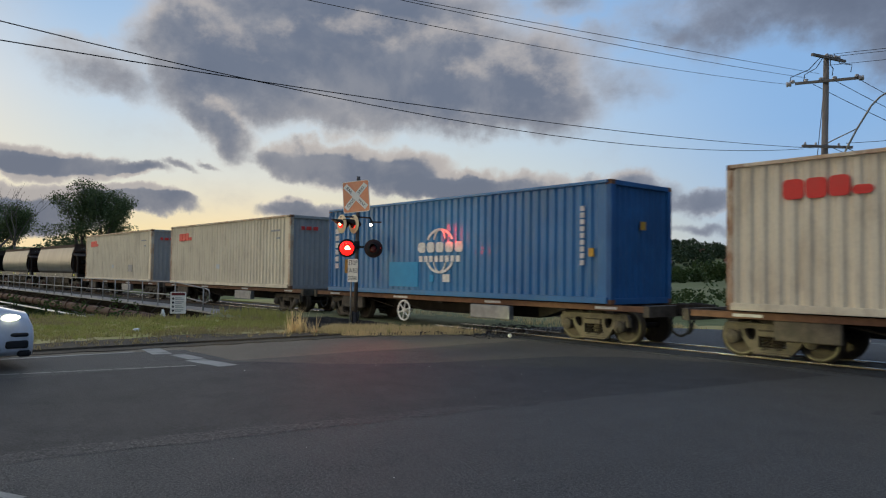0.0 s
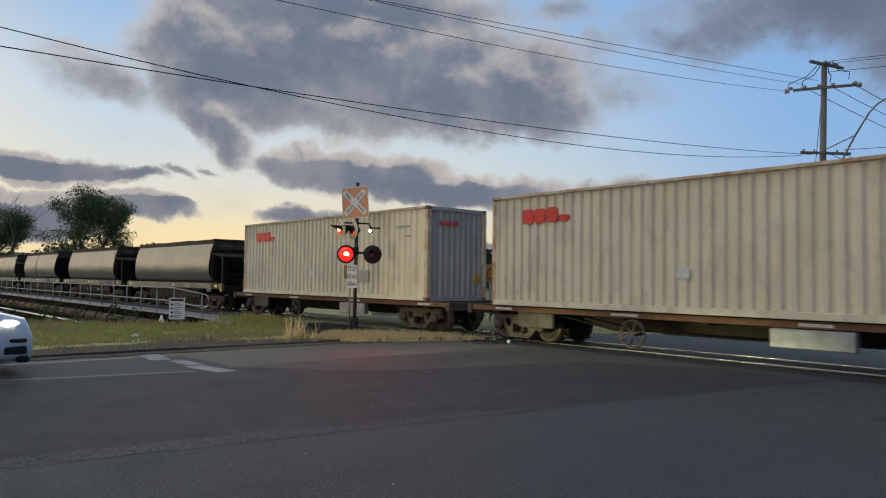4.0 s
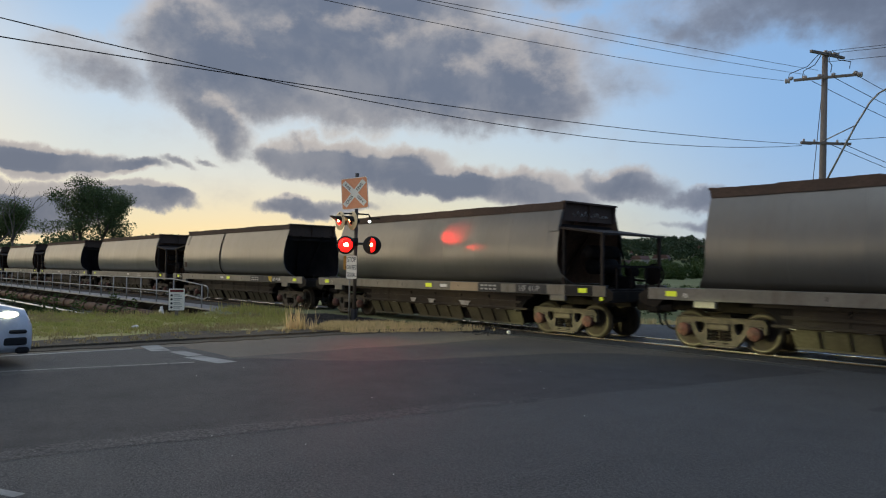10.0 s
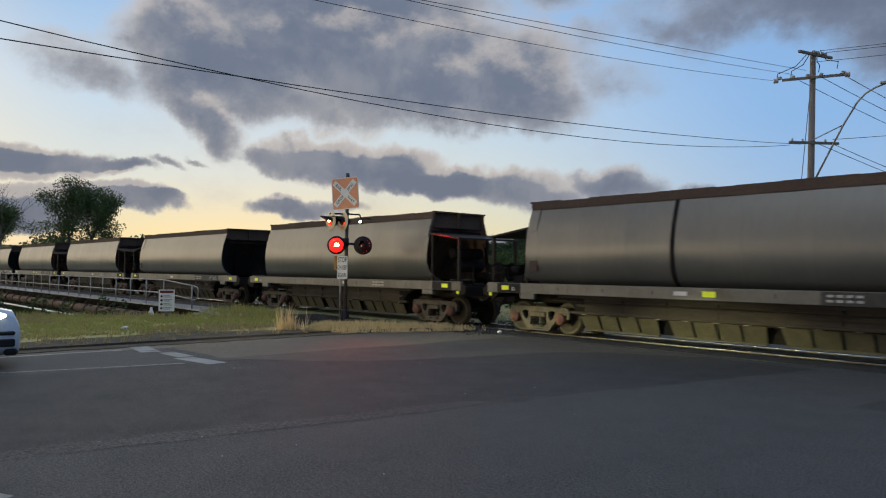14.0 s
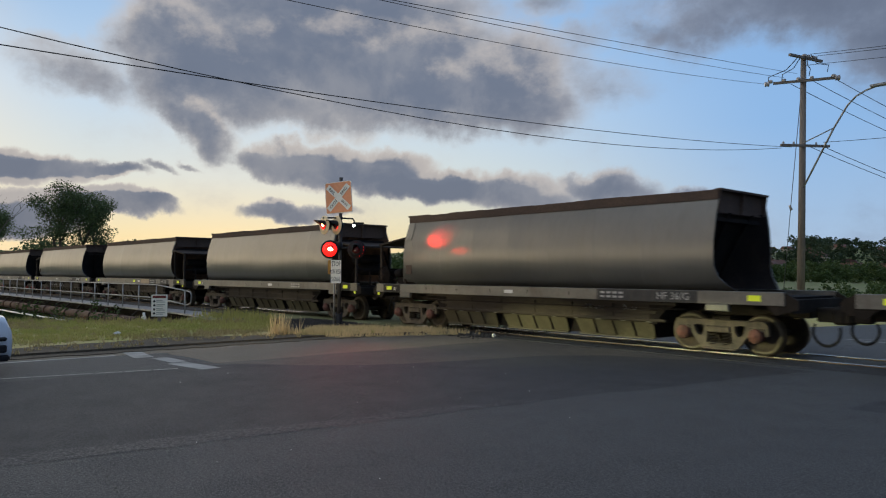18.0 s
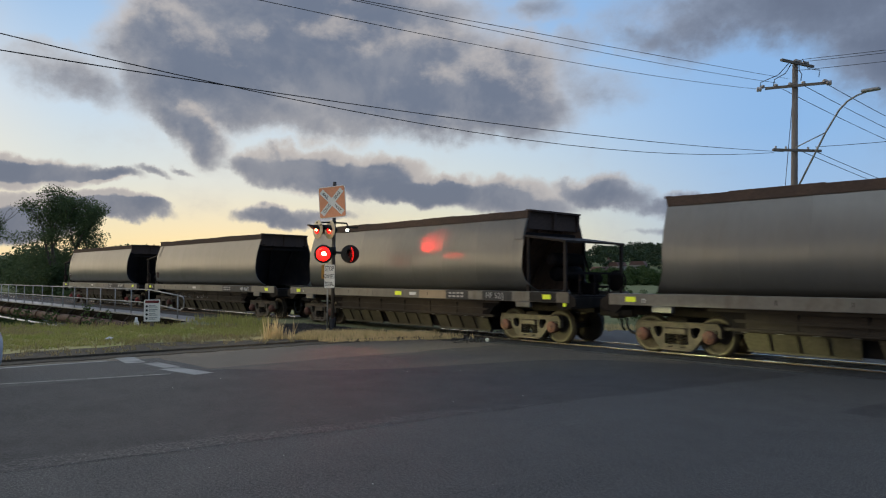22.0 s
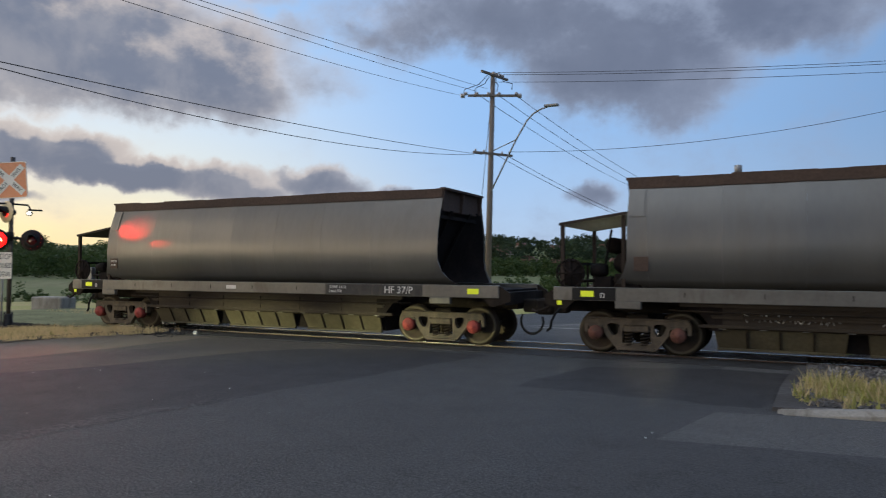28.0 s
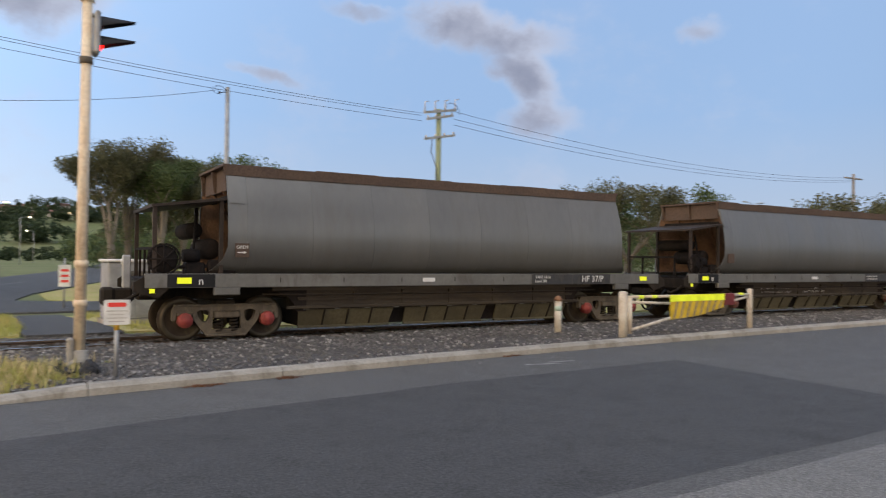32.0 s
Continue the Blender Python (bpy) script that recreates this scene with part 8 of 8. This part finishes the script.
def tree(x, y, height, seed, leaf, label, bark="bark", spread=1.0, size=0.3, per=34, trunk=0.3, bare=False, clump=0.11, fill=0, low=0.5, stout=1.0):
    rnd = random.Random(seed)
    t = thing("tree", pose(x, y, ground_height(x, y) - 0.1), label, "tree", "trees")
    bm = B()
    tips = []
    base = Vector((0, 0, 0))
    top = Vector((rnd.uniform(-0.3, 0.3), rnd.uniform(-0.3, 0.3), height * trunk))
    tube(bm, base, top * 0.5, height * 0.032 * stout, height * 0.025 * stout, 10)
    tube(bm, top * 0.5, top, height * 0.025 * stout, height * 0.021 * stout, 10)
    for k in range(4):
        a = 2 * math.pi * k / 4 + rnd.uniform(-0.4, 0.4)
        d = Vector((math.cos(a) * 0.62 * spread, math.sin(a) * 0.62 * spread, rnd.uniform(0.7, 1.1))).normalized()
        grow(bm, rnd, top.copy(), d, height * 0.24, height * 0.014 * stout, 2, tips)
    # bring the grown shape to its true height
    k = height / (max(p.z for p in tips) + (0 if bare else height * clump * 0.5))
    for v in bm.verts:
        v.co *= k
    tips = [p * k for p in tips]
    part("trunk", bm, bark, t)
    if not bare:
        verts, polys = [], []
        for p in tips:
            leaf_cloud(verts, polys, rnd, p, height * clump * rnd.uniform(0.7, 1.3), per, size)
        for _ in range(fill):
            a, rr, hh = rnd.uniform(0, 2 * math.pi), math.sqrt(rnd.random()), rnd.uniform(-1, 1)
            w = math.sqrt(max(0.0, 1 - hh * hh)) * height * 0.40 * spread * rr
            leaf_cloud(verts, polys, rnd, (w * math.cos(a), w * math.sin(a), height * (low + 0.36 * hh)), height * clump * rnd.uniform(0.7, 1.2), per, size)
        leaf_mesh("crown", verts, polys, leaf, t)
    return t


tree(-77, 18.7, 12.9, 11, "leaf_dark", "large dark broad-leaved tree behind the rails", size=0.17, per=120, spread=0.85, trunk=0.20, clump=0.075, fill=150, low=0.46)
tree(-84, 22.8, 6.2, 12, "leaf_dark", "dark broad-leaved tree behind the rails", size=0.19, per=120, spread=1.4, trunk=0.1, clump=0.14)
tree(-72, 19.2, 5.6, 13, "leaf_dark", "low dark tree behind the rails", size=0.18, per=110, spread=1.4, trunk=0.08, clump=0.15)
tree(-118, 15.6, 11.5, 14, "leaf_dark", "dark tree by the far end of the bridge", size=0.22, per=90, spread=1.1, trunk=0.2)
tree(-126, 17.5, 11.0, 15, "leaf_dark", "dark tree by the far end of the bridge", size=0.22, per=90, spread=1.2, trunk=0.15)
tree(-100, 15.9, 12.0, 16, "leaf_dark", "bare dead tree with thin grey limbs", bark="bark", bare=True, spread=0.55, stout=0.4)
# gums and other trees beyond the crossing
for x, y, h, sd, lf, bk in ((6.6, 43, 7.9, 21, "leaf_gum", "bark_pale"), (7.6, 45, 9.0, 41, "leaf_gum", "bark"), (8.8, 44, 7.9, 22, "leaf_dark", "bark_pale"), (9.6, 47, 8.3, 42, "leaf_gum", "bark"), (11.2, 46, 7.0, 43, "leaf_gum", "bark_pale"), (12.8, 52, 9.0, 23, "leaf_gum", "bark_pale")):
    tree(x, y, h, sd, lf, "tall gum tree with olive leaves and streaked bark", bark=bk, spread=0.36, size=0.13, per=80, trunk=0.3, clump=0.075, fill=26, low=0.62)
tree(17.0, 53, 9.6, 24, "leaf_dark", "round-crowned dark gum tree", bark="bark_pale", spread=0.92, size=0.15, per=100, trunk=0.3, clump=0.085, fill=60, low=0.62)
tree(20.2, 56, 7.8, 25, "leaf_gum", "gum tree with olive leaves", spread=1.1, size=0.17, per=70, fill=45, low=0.5)
tree(24.0, 54, 7.6, 26, "leaf_red", "small tree with reddish-brown leaves", spread=0.9, size=0.16, per=70, trunk=0.2, fill=24)
tree(31, 60, 8.0, 27, "leaf_dark", "dark tree behind the wagons", spread=1.2, size=0.3, per=36, fill=45, low=0.5)
tree(44.5, 41, 9.2, 28, "leaf_gum", "bushy olive tree behind the wagons", spread=1.3, size=0.17, per=90, trunk=0.15, fill=45, low=0.5)
tree(50.5, 43, 8.8, 29, "leaf_dark", "bushy dark green tree behind the wagons", spread=1.3, size=0.17, per=90, trunk=0.15, fill=45, low=0.5)
tree(74, 41, 9.4, 30, "leaf_gum", "thin gum tree behind the wagons", spread=1.1, size=0.3, per=16)
tree(84, 42, 9.4, 31, "leaf_gum", "spreading gum tree behind the wagons", spread=1.3, size=0.32, per=36, fill=45, low=0.5)
tree(95, 44, 9.4, 32, "leaf_gum", "spreading olive tree behind the wagons", spread=1.3, size=0.32, per=36, fill=45, low=0.5)
tree(-1.6, 79, 9.6, 33, "leaf_gum", "slender gum tree with tufted crown", bark="bark_pale", spread=0.7, size=0.20, per=46, trunk=0.45, clump=0.07)
tree(-6.6, 58, 5.0, 34, "leaf_dark", "bushy dark tree by the far road", spread=1.4, size=0.26, per=40, trunk=0.1, clump=0.15)
tree(-4.6, 66, 5.0, 35, "leaf_mid", "bushy green tree by the far road", spread=1.4, size=0.26, per=40, trunk=0.1, clump=0.15)
tree(-9.5, 58, 5.8, 36, "leaf_dark", "bare dead tree by the far road", bark="bark_pale", bare=True, spread=1.2)


def thicket(name, spots, leaf, label, size, per, seed):
    """Bushes that run into each other: many leaves over uneven mounds."""
    rnd = random.Random(seed)
    verts, polys = [], []
    for x, y, h, w in spots:
        g = ground_height(x, y)
        for _ in range(int(5 + h * 1.6)):
            c = (x + rnd.uniform(-w, w), y + rnd.uniform(-w, w), g + h * rnd.uniform(0.12, 0.86))
            leaf_cloud(verts, polys, rnd, c, h * rnd.uniform(0.20, 0.36), per, size, 0.85)
    return tagged(leaf_mesh(name, verts, polys, leaf), label, "bushes", kind="stuff")


rnd = random.Random(77)


def along(a0, a1, r0, r1, n, h0, h1, w):
    out = []
    for k in range(n):
        a, r = rnd.uniform(a0, a1), rnd.uniform(r0, r1)
        out.append((math.sin(radians(a)) * r, math.cos(radians(a)) * r, rnd.uniform(h0, h1), w))
    return out


thicket("bushes", along(-40, -3, 215, 290, 80, 4.2, 6.8, 5.0), "leaf_mid", "dense green trees beyond the field", 0.8, 60, 1)
thicket("bushes", along(-62, -40, 130, 190, 50, 4.6, 7.0, 3.4), "leaf_mid", "dense green bushes beyond the field", 0.55, 56, 2)
thicket("bushes", along(-45, -9, 50, 68, 34, 0.9, 1.6, 1.3), "leaf_mid", "low bushes along the edge of the field", 0.2, 44, 15)
thicket("bushes", along(-17, -11, 44, 62, 12, 1.2, 2.2, 1.2), "leaf_mid", "green bushes beside the far road", 0.22, 54, 3)
thicket("bushes", along(-85, -48, 200, 300, 60, 7.0, 11.0, 6.0), "leaf_dark", "dark wood along the far side of the fields", 0.9, 70, 4)
thicket("bushes", along(-48, -10, 300, 380, 50, 4.5, 7.0, 6.0), "leaf_far", "trees on the slope beyond the fields", 0.9, 60, 5)
thicket("bushes", along(-50, 8, 480, 900, 130, 8.0, 15.0, 14.0), "leaf_far", "distant wooded hillside", 2.0, 44, 6)
thicket("bushes", along(5, 75, 90, 160, 60, 4.0, 7.0, 4.0), "leaf_dark", "dark trees behind the siding", 0.5, 50, 7)
thicket("bushes", along(-5, 14, 250, 420, 40, 3.5, 6.0, 8.0), "leaf_far", "trees on the slope at the end of the road", 0.9, 60, 17)
thicket("bushes", along(70, 100, 110, 220, 40, 5.0, 8.0, 5.0), "leaf_dark", "dark trees along the line", 0.7, 44, 8)
thicket("bushes", along(8, 82, 380, 820, 150, 8.0, 15.0, 14.0), "leaf_far", "distant wooded slope behind the siding", 2.0, 44, 14)
thicket("bushes", [(-25.5 - k * 1.3, 6.8 - k * 1.35, 0.9, 0.8) for k in range(14)], "leaf_mid", "weeds on the creek bank", 0.10, 40, 9)
thicket("bushes", [(8.5, 36, 1.5, 1.0), (10.5, 36.5, 1.7, 1.2), (14, 40, 2.0, 1.5), (17.5, 41, 2.0, 1.5), (22, 42, 1.8, 1.5)], "blade_green", "yellow-green shrubs behind the wagons", 0.16, 60, 10)
thicket("bushes", [(-70 - 2.2 * k, 17.6 + (k % 3), 3.2 + (k * 7 % 5) * 0.5, 1.2) for k in range(12)], "leaf_dark", "dense undergrowth below the dark trees", 0.3, 70, 13)
# made-up growth that keeps the ground below the bridge dark
thicket("bushes", [(-31 - 2.1 * k, 10.6 - 0.03 * k + (k % 3) * 0.5, 1.5, 0.9) for k in range(26)], "leaf_dark", "dark leaves added to darken the creek below the bridge", 0.16, 60, 16)
thicket("bushes", [p for p in along(-62, -24, 26, 56, 60, 0.7, 1.5, 0.9) if p[1] > 20 and p[0] < -17], "leaf_mid", "low shrubs in the rough grass", 0.14, 44, 12)


def grass_tufts(name, spots, material, label, h0, h1, blades, seed, lean=0.45):
    r_ = random.Random(seed)
    verts, polys = [], []
    for x, y, z, k in spots:
        for _ in range(blades):
            a, h = r_.uniform(0, 2 * math.pi), r_.uniform(h0, h1) * k
            bx, by = x + r_.uniform(-0.07, 0.07), y + r_.uniform(-0.07, 0.07)
            tx, ty = bx + math.cos(a) * h * r_.uniform(0, lean), by + math.sin(a) * h * r_.uniform(0, lean)
            w = 0.006 + 0.010 * r_.random()
            c, s = math.cos(a + 1.57) * w, math.sin(a + 1.57) * w
            i = len(verts)
            verts += [Vector((bx - c, by - s, z)), Vector((bx + c, by + s, z)), Vector((tx, ty, z + h))]
            polys.append((i, i + 1, i + 2))
    return tagged(leaf_mesh(name, verts, polys, material), label, "grass", kind="stuff")


rnd = random.Random(5)
green, dry = [], []
for _ in range(9000):
    x, y = rnd.uniform(-28, -15.5), rnd.uniform(1.0, 12.3)
    if (x + 23.4) * -0.77 + (y - 7.2) * 0.64 > 0.3 + rnd.uniform(0, 0.4) or y > 12.4 + (x + 16) * 0.12:
        continue
    k = noise.noise(Vector((x * 0.35, y * 0.35, 1.0)))
    if inside(x, y, BALLAST_PATCH) or (x > -17.3 + 0.5 * k and y < 9.3 and rnd.random() < 0.85):
        continue
    edge = step(x, -20.2, -18.2)
    if k + edge * 0.55 > 0.36 + rnd.uniform(-0.2, 0.2):
        dry.append((x, y, 0.05, 1.0))
    else:
        green.append((x, y, 0.05, 1.0))
grass_tufts("grass", green, "blade_green", "short green grass of the verge", 0.03, 0.085, 9, 1, 0.9)
grass_tufts("grass", dry, "blade_straw", "dry straw-coloured grass along the road edge", 0.03, 0.10, 10, 2, 0.9)
golden = []
for _ in range(1500):
    x, y = rnd.uniform(-18.0, -14.0), rnd.uniform(9.4, 13.1)
    if inside(x, y, [(-15.7, 9.4), (-16.3, 9.4), (-17.8, 10.8), (-16.7, 12.0), (-15.6, 12.9), (-14.0, 13.1), (-15.1, 11.6)]):
        golden.append((x, y, 0.05, rnd.uniform(0.5, 1.2)))
grass_tufts("grass", golden, "blade_dry", "golden dry grass between the road and the signal", 0.06, 0.17, 9, 17, 0.9)
tall = [(-16.6 + rnd.gauss(0, 0.20), 9.1 + rnd.gauss(0, 0.20), 0.05, rnd.uniform(0.3, 1.05) ** 1.3) for _ in range(46)]
tall += [(-15.35 + rnd.uniform(-0.3, 0.25) + (y - 9.5) * 0.42, y, 0.03, rnd.uniform(0.14, 0.32)) for y in [rnd.uniform(9.6, 13.2) for _ in range(110)]]
grass_tufts("grass", tall, "blade_dry", "tall dry grass by the crossing signal", 0.2, 0.72, 7, 3, 0.55)
bankside = []
for _ in range(420):
    q, o = rnd.uniform(-1.0, 1.6), rnd.uniform(-0.5, 1.2)
    x, y = -23.4 - 2.8 * q - 0.77 * o, 7.2 - 3.4 * q + 0.64 * o
    bankside.append((x, y, min(0.05, ground_height(x, y) + 0.02), rnd.uniform(0.5, 1.1)))
grass_tufts("grass", bankside[:230], "blade_straw", "dry weeds along the creek bank", 0.06, 0.22, 9, 14)
grass_tufts("grass", bankside[230:], "blade_green", "green weeds along the creek bank", 0.06, 0.24, 9, 15)
litter = []
for cx, cy, w in ((2.77, 9.13, 0.22), (3.9, 9.21, 0.12), (7.9, 9.56, 0.15)):
    litter += [(cx + rnd.uniform(-w, w), cy + (rnd.uniform(-w, w)) * 0.12 - 0.05, 0.006, 1.0) for _ in range(16)]
grass_tufts("leaf_litter", litter, "leaf_litter", "brown leaf litter along the foot of the kerb", 0.012, 0.03, 8, 16, 1.8)
rough = [(rnd.uniform(-26, -19.5), rnd.uniform(10.4, 12.2), 0.04, rnd.uniform(0.3, 0.8)) for _ in range(240)]
rough = [p for p in rough if not inside(p[0], p[1], BALLAST_PATCH)]
rough = [(x, y, min(z, ground_height(x, y) + 0.02) if x < -22 else z, k) for x, y, z, k in rough]
grass_tufts("grass", rough, "blade_green", "rough green weeds at the foot of the ballast", 0.2, 0.5, 9, 4)
kerbside = [(0.75 + rnd.gauss(0, 0.38), 10.45 + rnd.gauss(0, 0.5), 0.05, rnd.uniform(0.2, 0.9) ** 1.3) for _ in range(260)]
kerbside = [p for p in kerbside if p[0] > 0.12 and p[1] > 9.35]
grass_tufts("grass", [p for p in kerbside if rnd.random() < 0.6], "blade_dry", "dry grass at the end of the kerb", 0.10, 0.36, 9, 6, 0.9)
grass_tufts("grass", [p for p in kerbside if rnd.random() < 0.6], "blade_green", "yellow-green grass at the end of the kerb", 0.10, 0.34, 9, 7, 0.9)
for k, (x0, x1, y0, y1, n) in enumerate(((-24, -13.5, 16.7, 24, 900), (0.6, 1.2, 16.6, 26, 200), (3.0, 12, 16.8, 26, 900))):
    grass_tufts("grass", [(x, y, -0.03 - 0.36 * step(y, 17, 28), 1.0) for x, y in [(rnd.uniform(x0, x1), rnd.uniform(y0, y1)) for _ in range(n)]], "blade_green" if k else "blade_dry", "rough grass beyond the rails", 0.08, 0.22, 8, 20 + k)
slab("verge", [(-0.9, 16.7), (1.1, 16.7), (0.3, 26.4), (-0.9, 22.0)], -0.012, 0.06, "grass", "grass island at the foot of the far signal", "verge")
slab("verge", [(2.9, 36.3), (4.2, 34.4), (30, 38.4), (60, 60), (30, 120), (16.3, 95), (8.3, 60), (2.9, 42)], -0.02, 0.10, "grass", "rough grass beside the far road", "verge")
slab("verge", [(3.1, 16.7), (40, 16.7), (40, 26), (2.7, 26)], -0.02, 0.06, "grass", "grass beyond the rails", "verge")
slab("verge", [(-40, 16.8), (-15.0, 16.7), (-13.3, 24), (-10.8, 32), (-7.2, 42), (-40, 42)], -0.03, 0.06, "grass", "rough grass beyond the rails", "verge")


# ---- loose stones of the gravel strip ----
def stones(name, area, count, s0, s1, z, seed, label, material="stone"):
    r_ = random.Random(seed)
    verts, polys = [], []
    x0, x1, y0, y1 = area
    for _ in range(count):
        x = x0 + (x1 - x0) * r_.random() ** 1.5
        ylo = max(y0, kerb_y(x) + 0.25) if x > 0 else y0
        y = r_.uniform(ylo, y1)
        s = r_.uniform(s0, s1)
        i = len(verts)
        q = Euler((r_.uniform(0, 6), r_.uniform(0, 6), r_.uniform(0, 6))).to_matrix()
        for v in ((1, 0, 0), (-1, 0, 0), (0, 0.8, 0), (0, -0.8, 0), (0, 0, 0.7), (0, 0, -0.7), (0.6, 0.55, 0.35)):
            p = q @ Vector(v) * s
            verts.append(Vector((x + p.x, y + p.y, z + 0.3 * s + p.z * 0.8)))
        for f in ((0, 6, 4), (6, 2, 4), (2, 1, 4), (1, 3, 4), (3, 0, 4), (0, 2, 6), (2, 0, 5), (1, 2, 5), (3, 1, 5), (0, 3, 5)):
            polys.append(tuple(i + k for k in f))
    return tagged(leaf_mesh(name, verts, polys, material), label, "gravel", kind="stuff")


M["stone_dark"] = leaf_mat("dark_stone", (0.095, 0.088, 0.082), (0.05, 0.046, 0.043), 0.8)
M["stone"] = leaf_mat("loose_stone", (0.28, 0.265, 0.255), (0.18, 0.17, 0.163), 0.8)
stones("gravel", (0.3, 30, 9.4, 13.5), 12000, 0.014, 0.042, 0.05, 1, "loose grey stones on the gravel strip")
stones("gravel", (0.3, 30, 13.3, 16.4), 5000, 0.025, 0.05, -0.06, 2, "loose dark ballast stones between the rails")
stones("gravel", (-24, -12.9, 12.2, 16.4), 3500, 0.025, 0.05, 0.0, 3, "loose dark ballast stones beside the rails", "stone_dark")
stones("gravel", (-21.5, -16.6, 11.2, 12.8), 1600, 0.02, 0.045, 0.055, 7, "loose dark stones round the crossing signal", "stone_dark")
M["stone_pale"] = leaf_mat("pale_stone", (0.62, 0.60, 0.57), (0.46, 0.43, 0.40), 0.6)
stones("gravel", (0.6, 26, 9.4, 13.4), 1100, 0.014, 0.040, 0.06, 6, "scattered pale stones on the gravel strip", "stone_pale")
stones("gravel", (1.25, 1.75, 10.3, 11.1), 40, 0.08, 0.13, 0.05, 4, "dark lumps of broken asphalt by the mast", "asphalt_dark")
stones("gravel", (-11, 9, 1.5, 9), 34, 0.004, 0.010, 0.006, 5, "scattered pale chips of stone on the road", "white_plate")


# ---- houses on the far hillside ----
def house(x, y, w, d, h, turn, lit):
    hs = thing("house", pose(x, y, ground_height(x, y) - 0.3, 0, 0, turn), "pale house with a pitched roof on the hillside", "house", "houses on the hill")
    bm = B()
    box(bm, -w / 2, w / 2, -d / 2, d / 2, 0, h)
    part("wall", bm, "house_wall", hs)
    bm = B()
    extrude(bm, [(-w / 2 - 0.5, h), (w / 2 + 0.5, h), (w / 2 - 1.5, h + 2.6), (-w / 2 + 1.5, h + 2.6)], -d / 2 - 0.4, d / 2 + 0.4)
    part("roof", bm, "house_roof", hs)
    for k in range(3):
        bm = B()
        xx = -w / 3 + k * w / 3
        box(bm, xx - 0.8, xx + 0.8, -d / 2 - 0.05, -d / 2 + 0.02, 1.0, 2.3)
        part("window", bm, "house_window" if lit and k == 1 else "car_glass", hs)


for k in range(80):
    a = rnd.uniform(-42, 8)
    r = rnd.uniform(430, 820)
    house(math.sin(radians(a)) * r, math.cos(radians(a)) * r, rnd.uniform(7, 12), 7, rnd.uniform(2.8, 4.2), rnd.uniform(-25, 25), rnd.random() < 0.35)
for k in range(54):  # the town on the slope at the end of the road
    a = rnd.uniform(-4, 9)
    r = rnd.uniform(760, 1250)
    house(math.sin(radians(a)) * r, math.cos(radians(a)) * r, rnd.uniform(8, 14), 7, rnd.uniform(3.0, 5.5), rnd.uniform(-25, 25), rnd.random() < 0.5)


# ---- movement ----
def train_place(t):
    """Metres along x of the last wagon's middle at t seconds: the train slows a little as it passes."""
    return (((-1.97906526e-05 * t + 9.62622850e-04) * t - 1.92629953e-02) * t + 5.89375985) * t - 170.311 - 0.15 * step(t, 27.5, 30.5)


BEAT = 0.7
SWITCH = [0.25 + k * BEAT for k in range(45)]


def flash(t, phase):
    n = sum(1 for sw in SWITCH if sw < t)
    return (n + phase) % 2 == 0


def motions():
    stops = [k * 0.5 for k in range(65)]

    def on_line(t, place, z=0.0, turn=0.0):
        x = train_place(t) + place
        a, b = bend(x - 4.5), bend(x + 4.5)
        return pose(x, TRACK - (a + b) / 2, z, 0, 0, turn + math.degrees(math.atan2(a - b, 9.0)))

    for w, place, turned in HOPPERS:
        walk(w, [(t, on_line(t, place, 0.0, 180 if turned else 0)) for t in stops])
    for w, c, place in CONTAINERS:
        walk(w, [(t, on_line(t, place)) for t in stops])
        walk(c, [(t, on_line(t, place, 0.94)) for t in stops])
    fine_stops = [k * 0.1 for k in range(321)]
    turn = [math.degrees((train_place(t) - train_place(0)) / R_WHEEL) for t in fine_stops]
    for axle, sign in AXLES:
        x, y, z = axle.matrix_basis.translation
        walk(axle, [(t, pose(x, y, z, 0, sign * a % 360.0, 0)) for t, a in zip(fine_stops, turn)])

    # the lamps flash in turn: each drum shows its lit face for one half of the beat
    for lens, m, phase in FLASHERS:
        rows, lit = [], None
        k = 0
        rows = [(0.0, m @ pose(0, 0, 0, 0, 0, 0 if flash(0.0, phase) else 180))]
        t = 0.0
        for sw in SWITCH:
            on = flash(sw + 0.05, phase)
            a, b = (180, 360) if on else (0, 180)
            shift = -0.08 if on else 0.02  # a lamp fades after its partner has come on
            for j, u in enumerate((0.0, 0.333, 0.667, 1.0)):
                rows.append((sw + shift - 0.05 + u * 0.1, m @ pose(0, 0, 0, 0, 0, a + (b - a) * u)))
        rows.append((32.0, m @ pose(0, 0, 0, 0, 0, 0 if flash(32.0, phase) else 180)))
        walk(lens, rows)


motions()
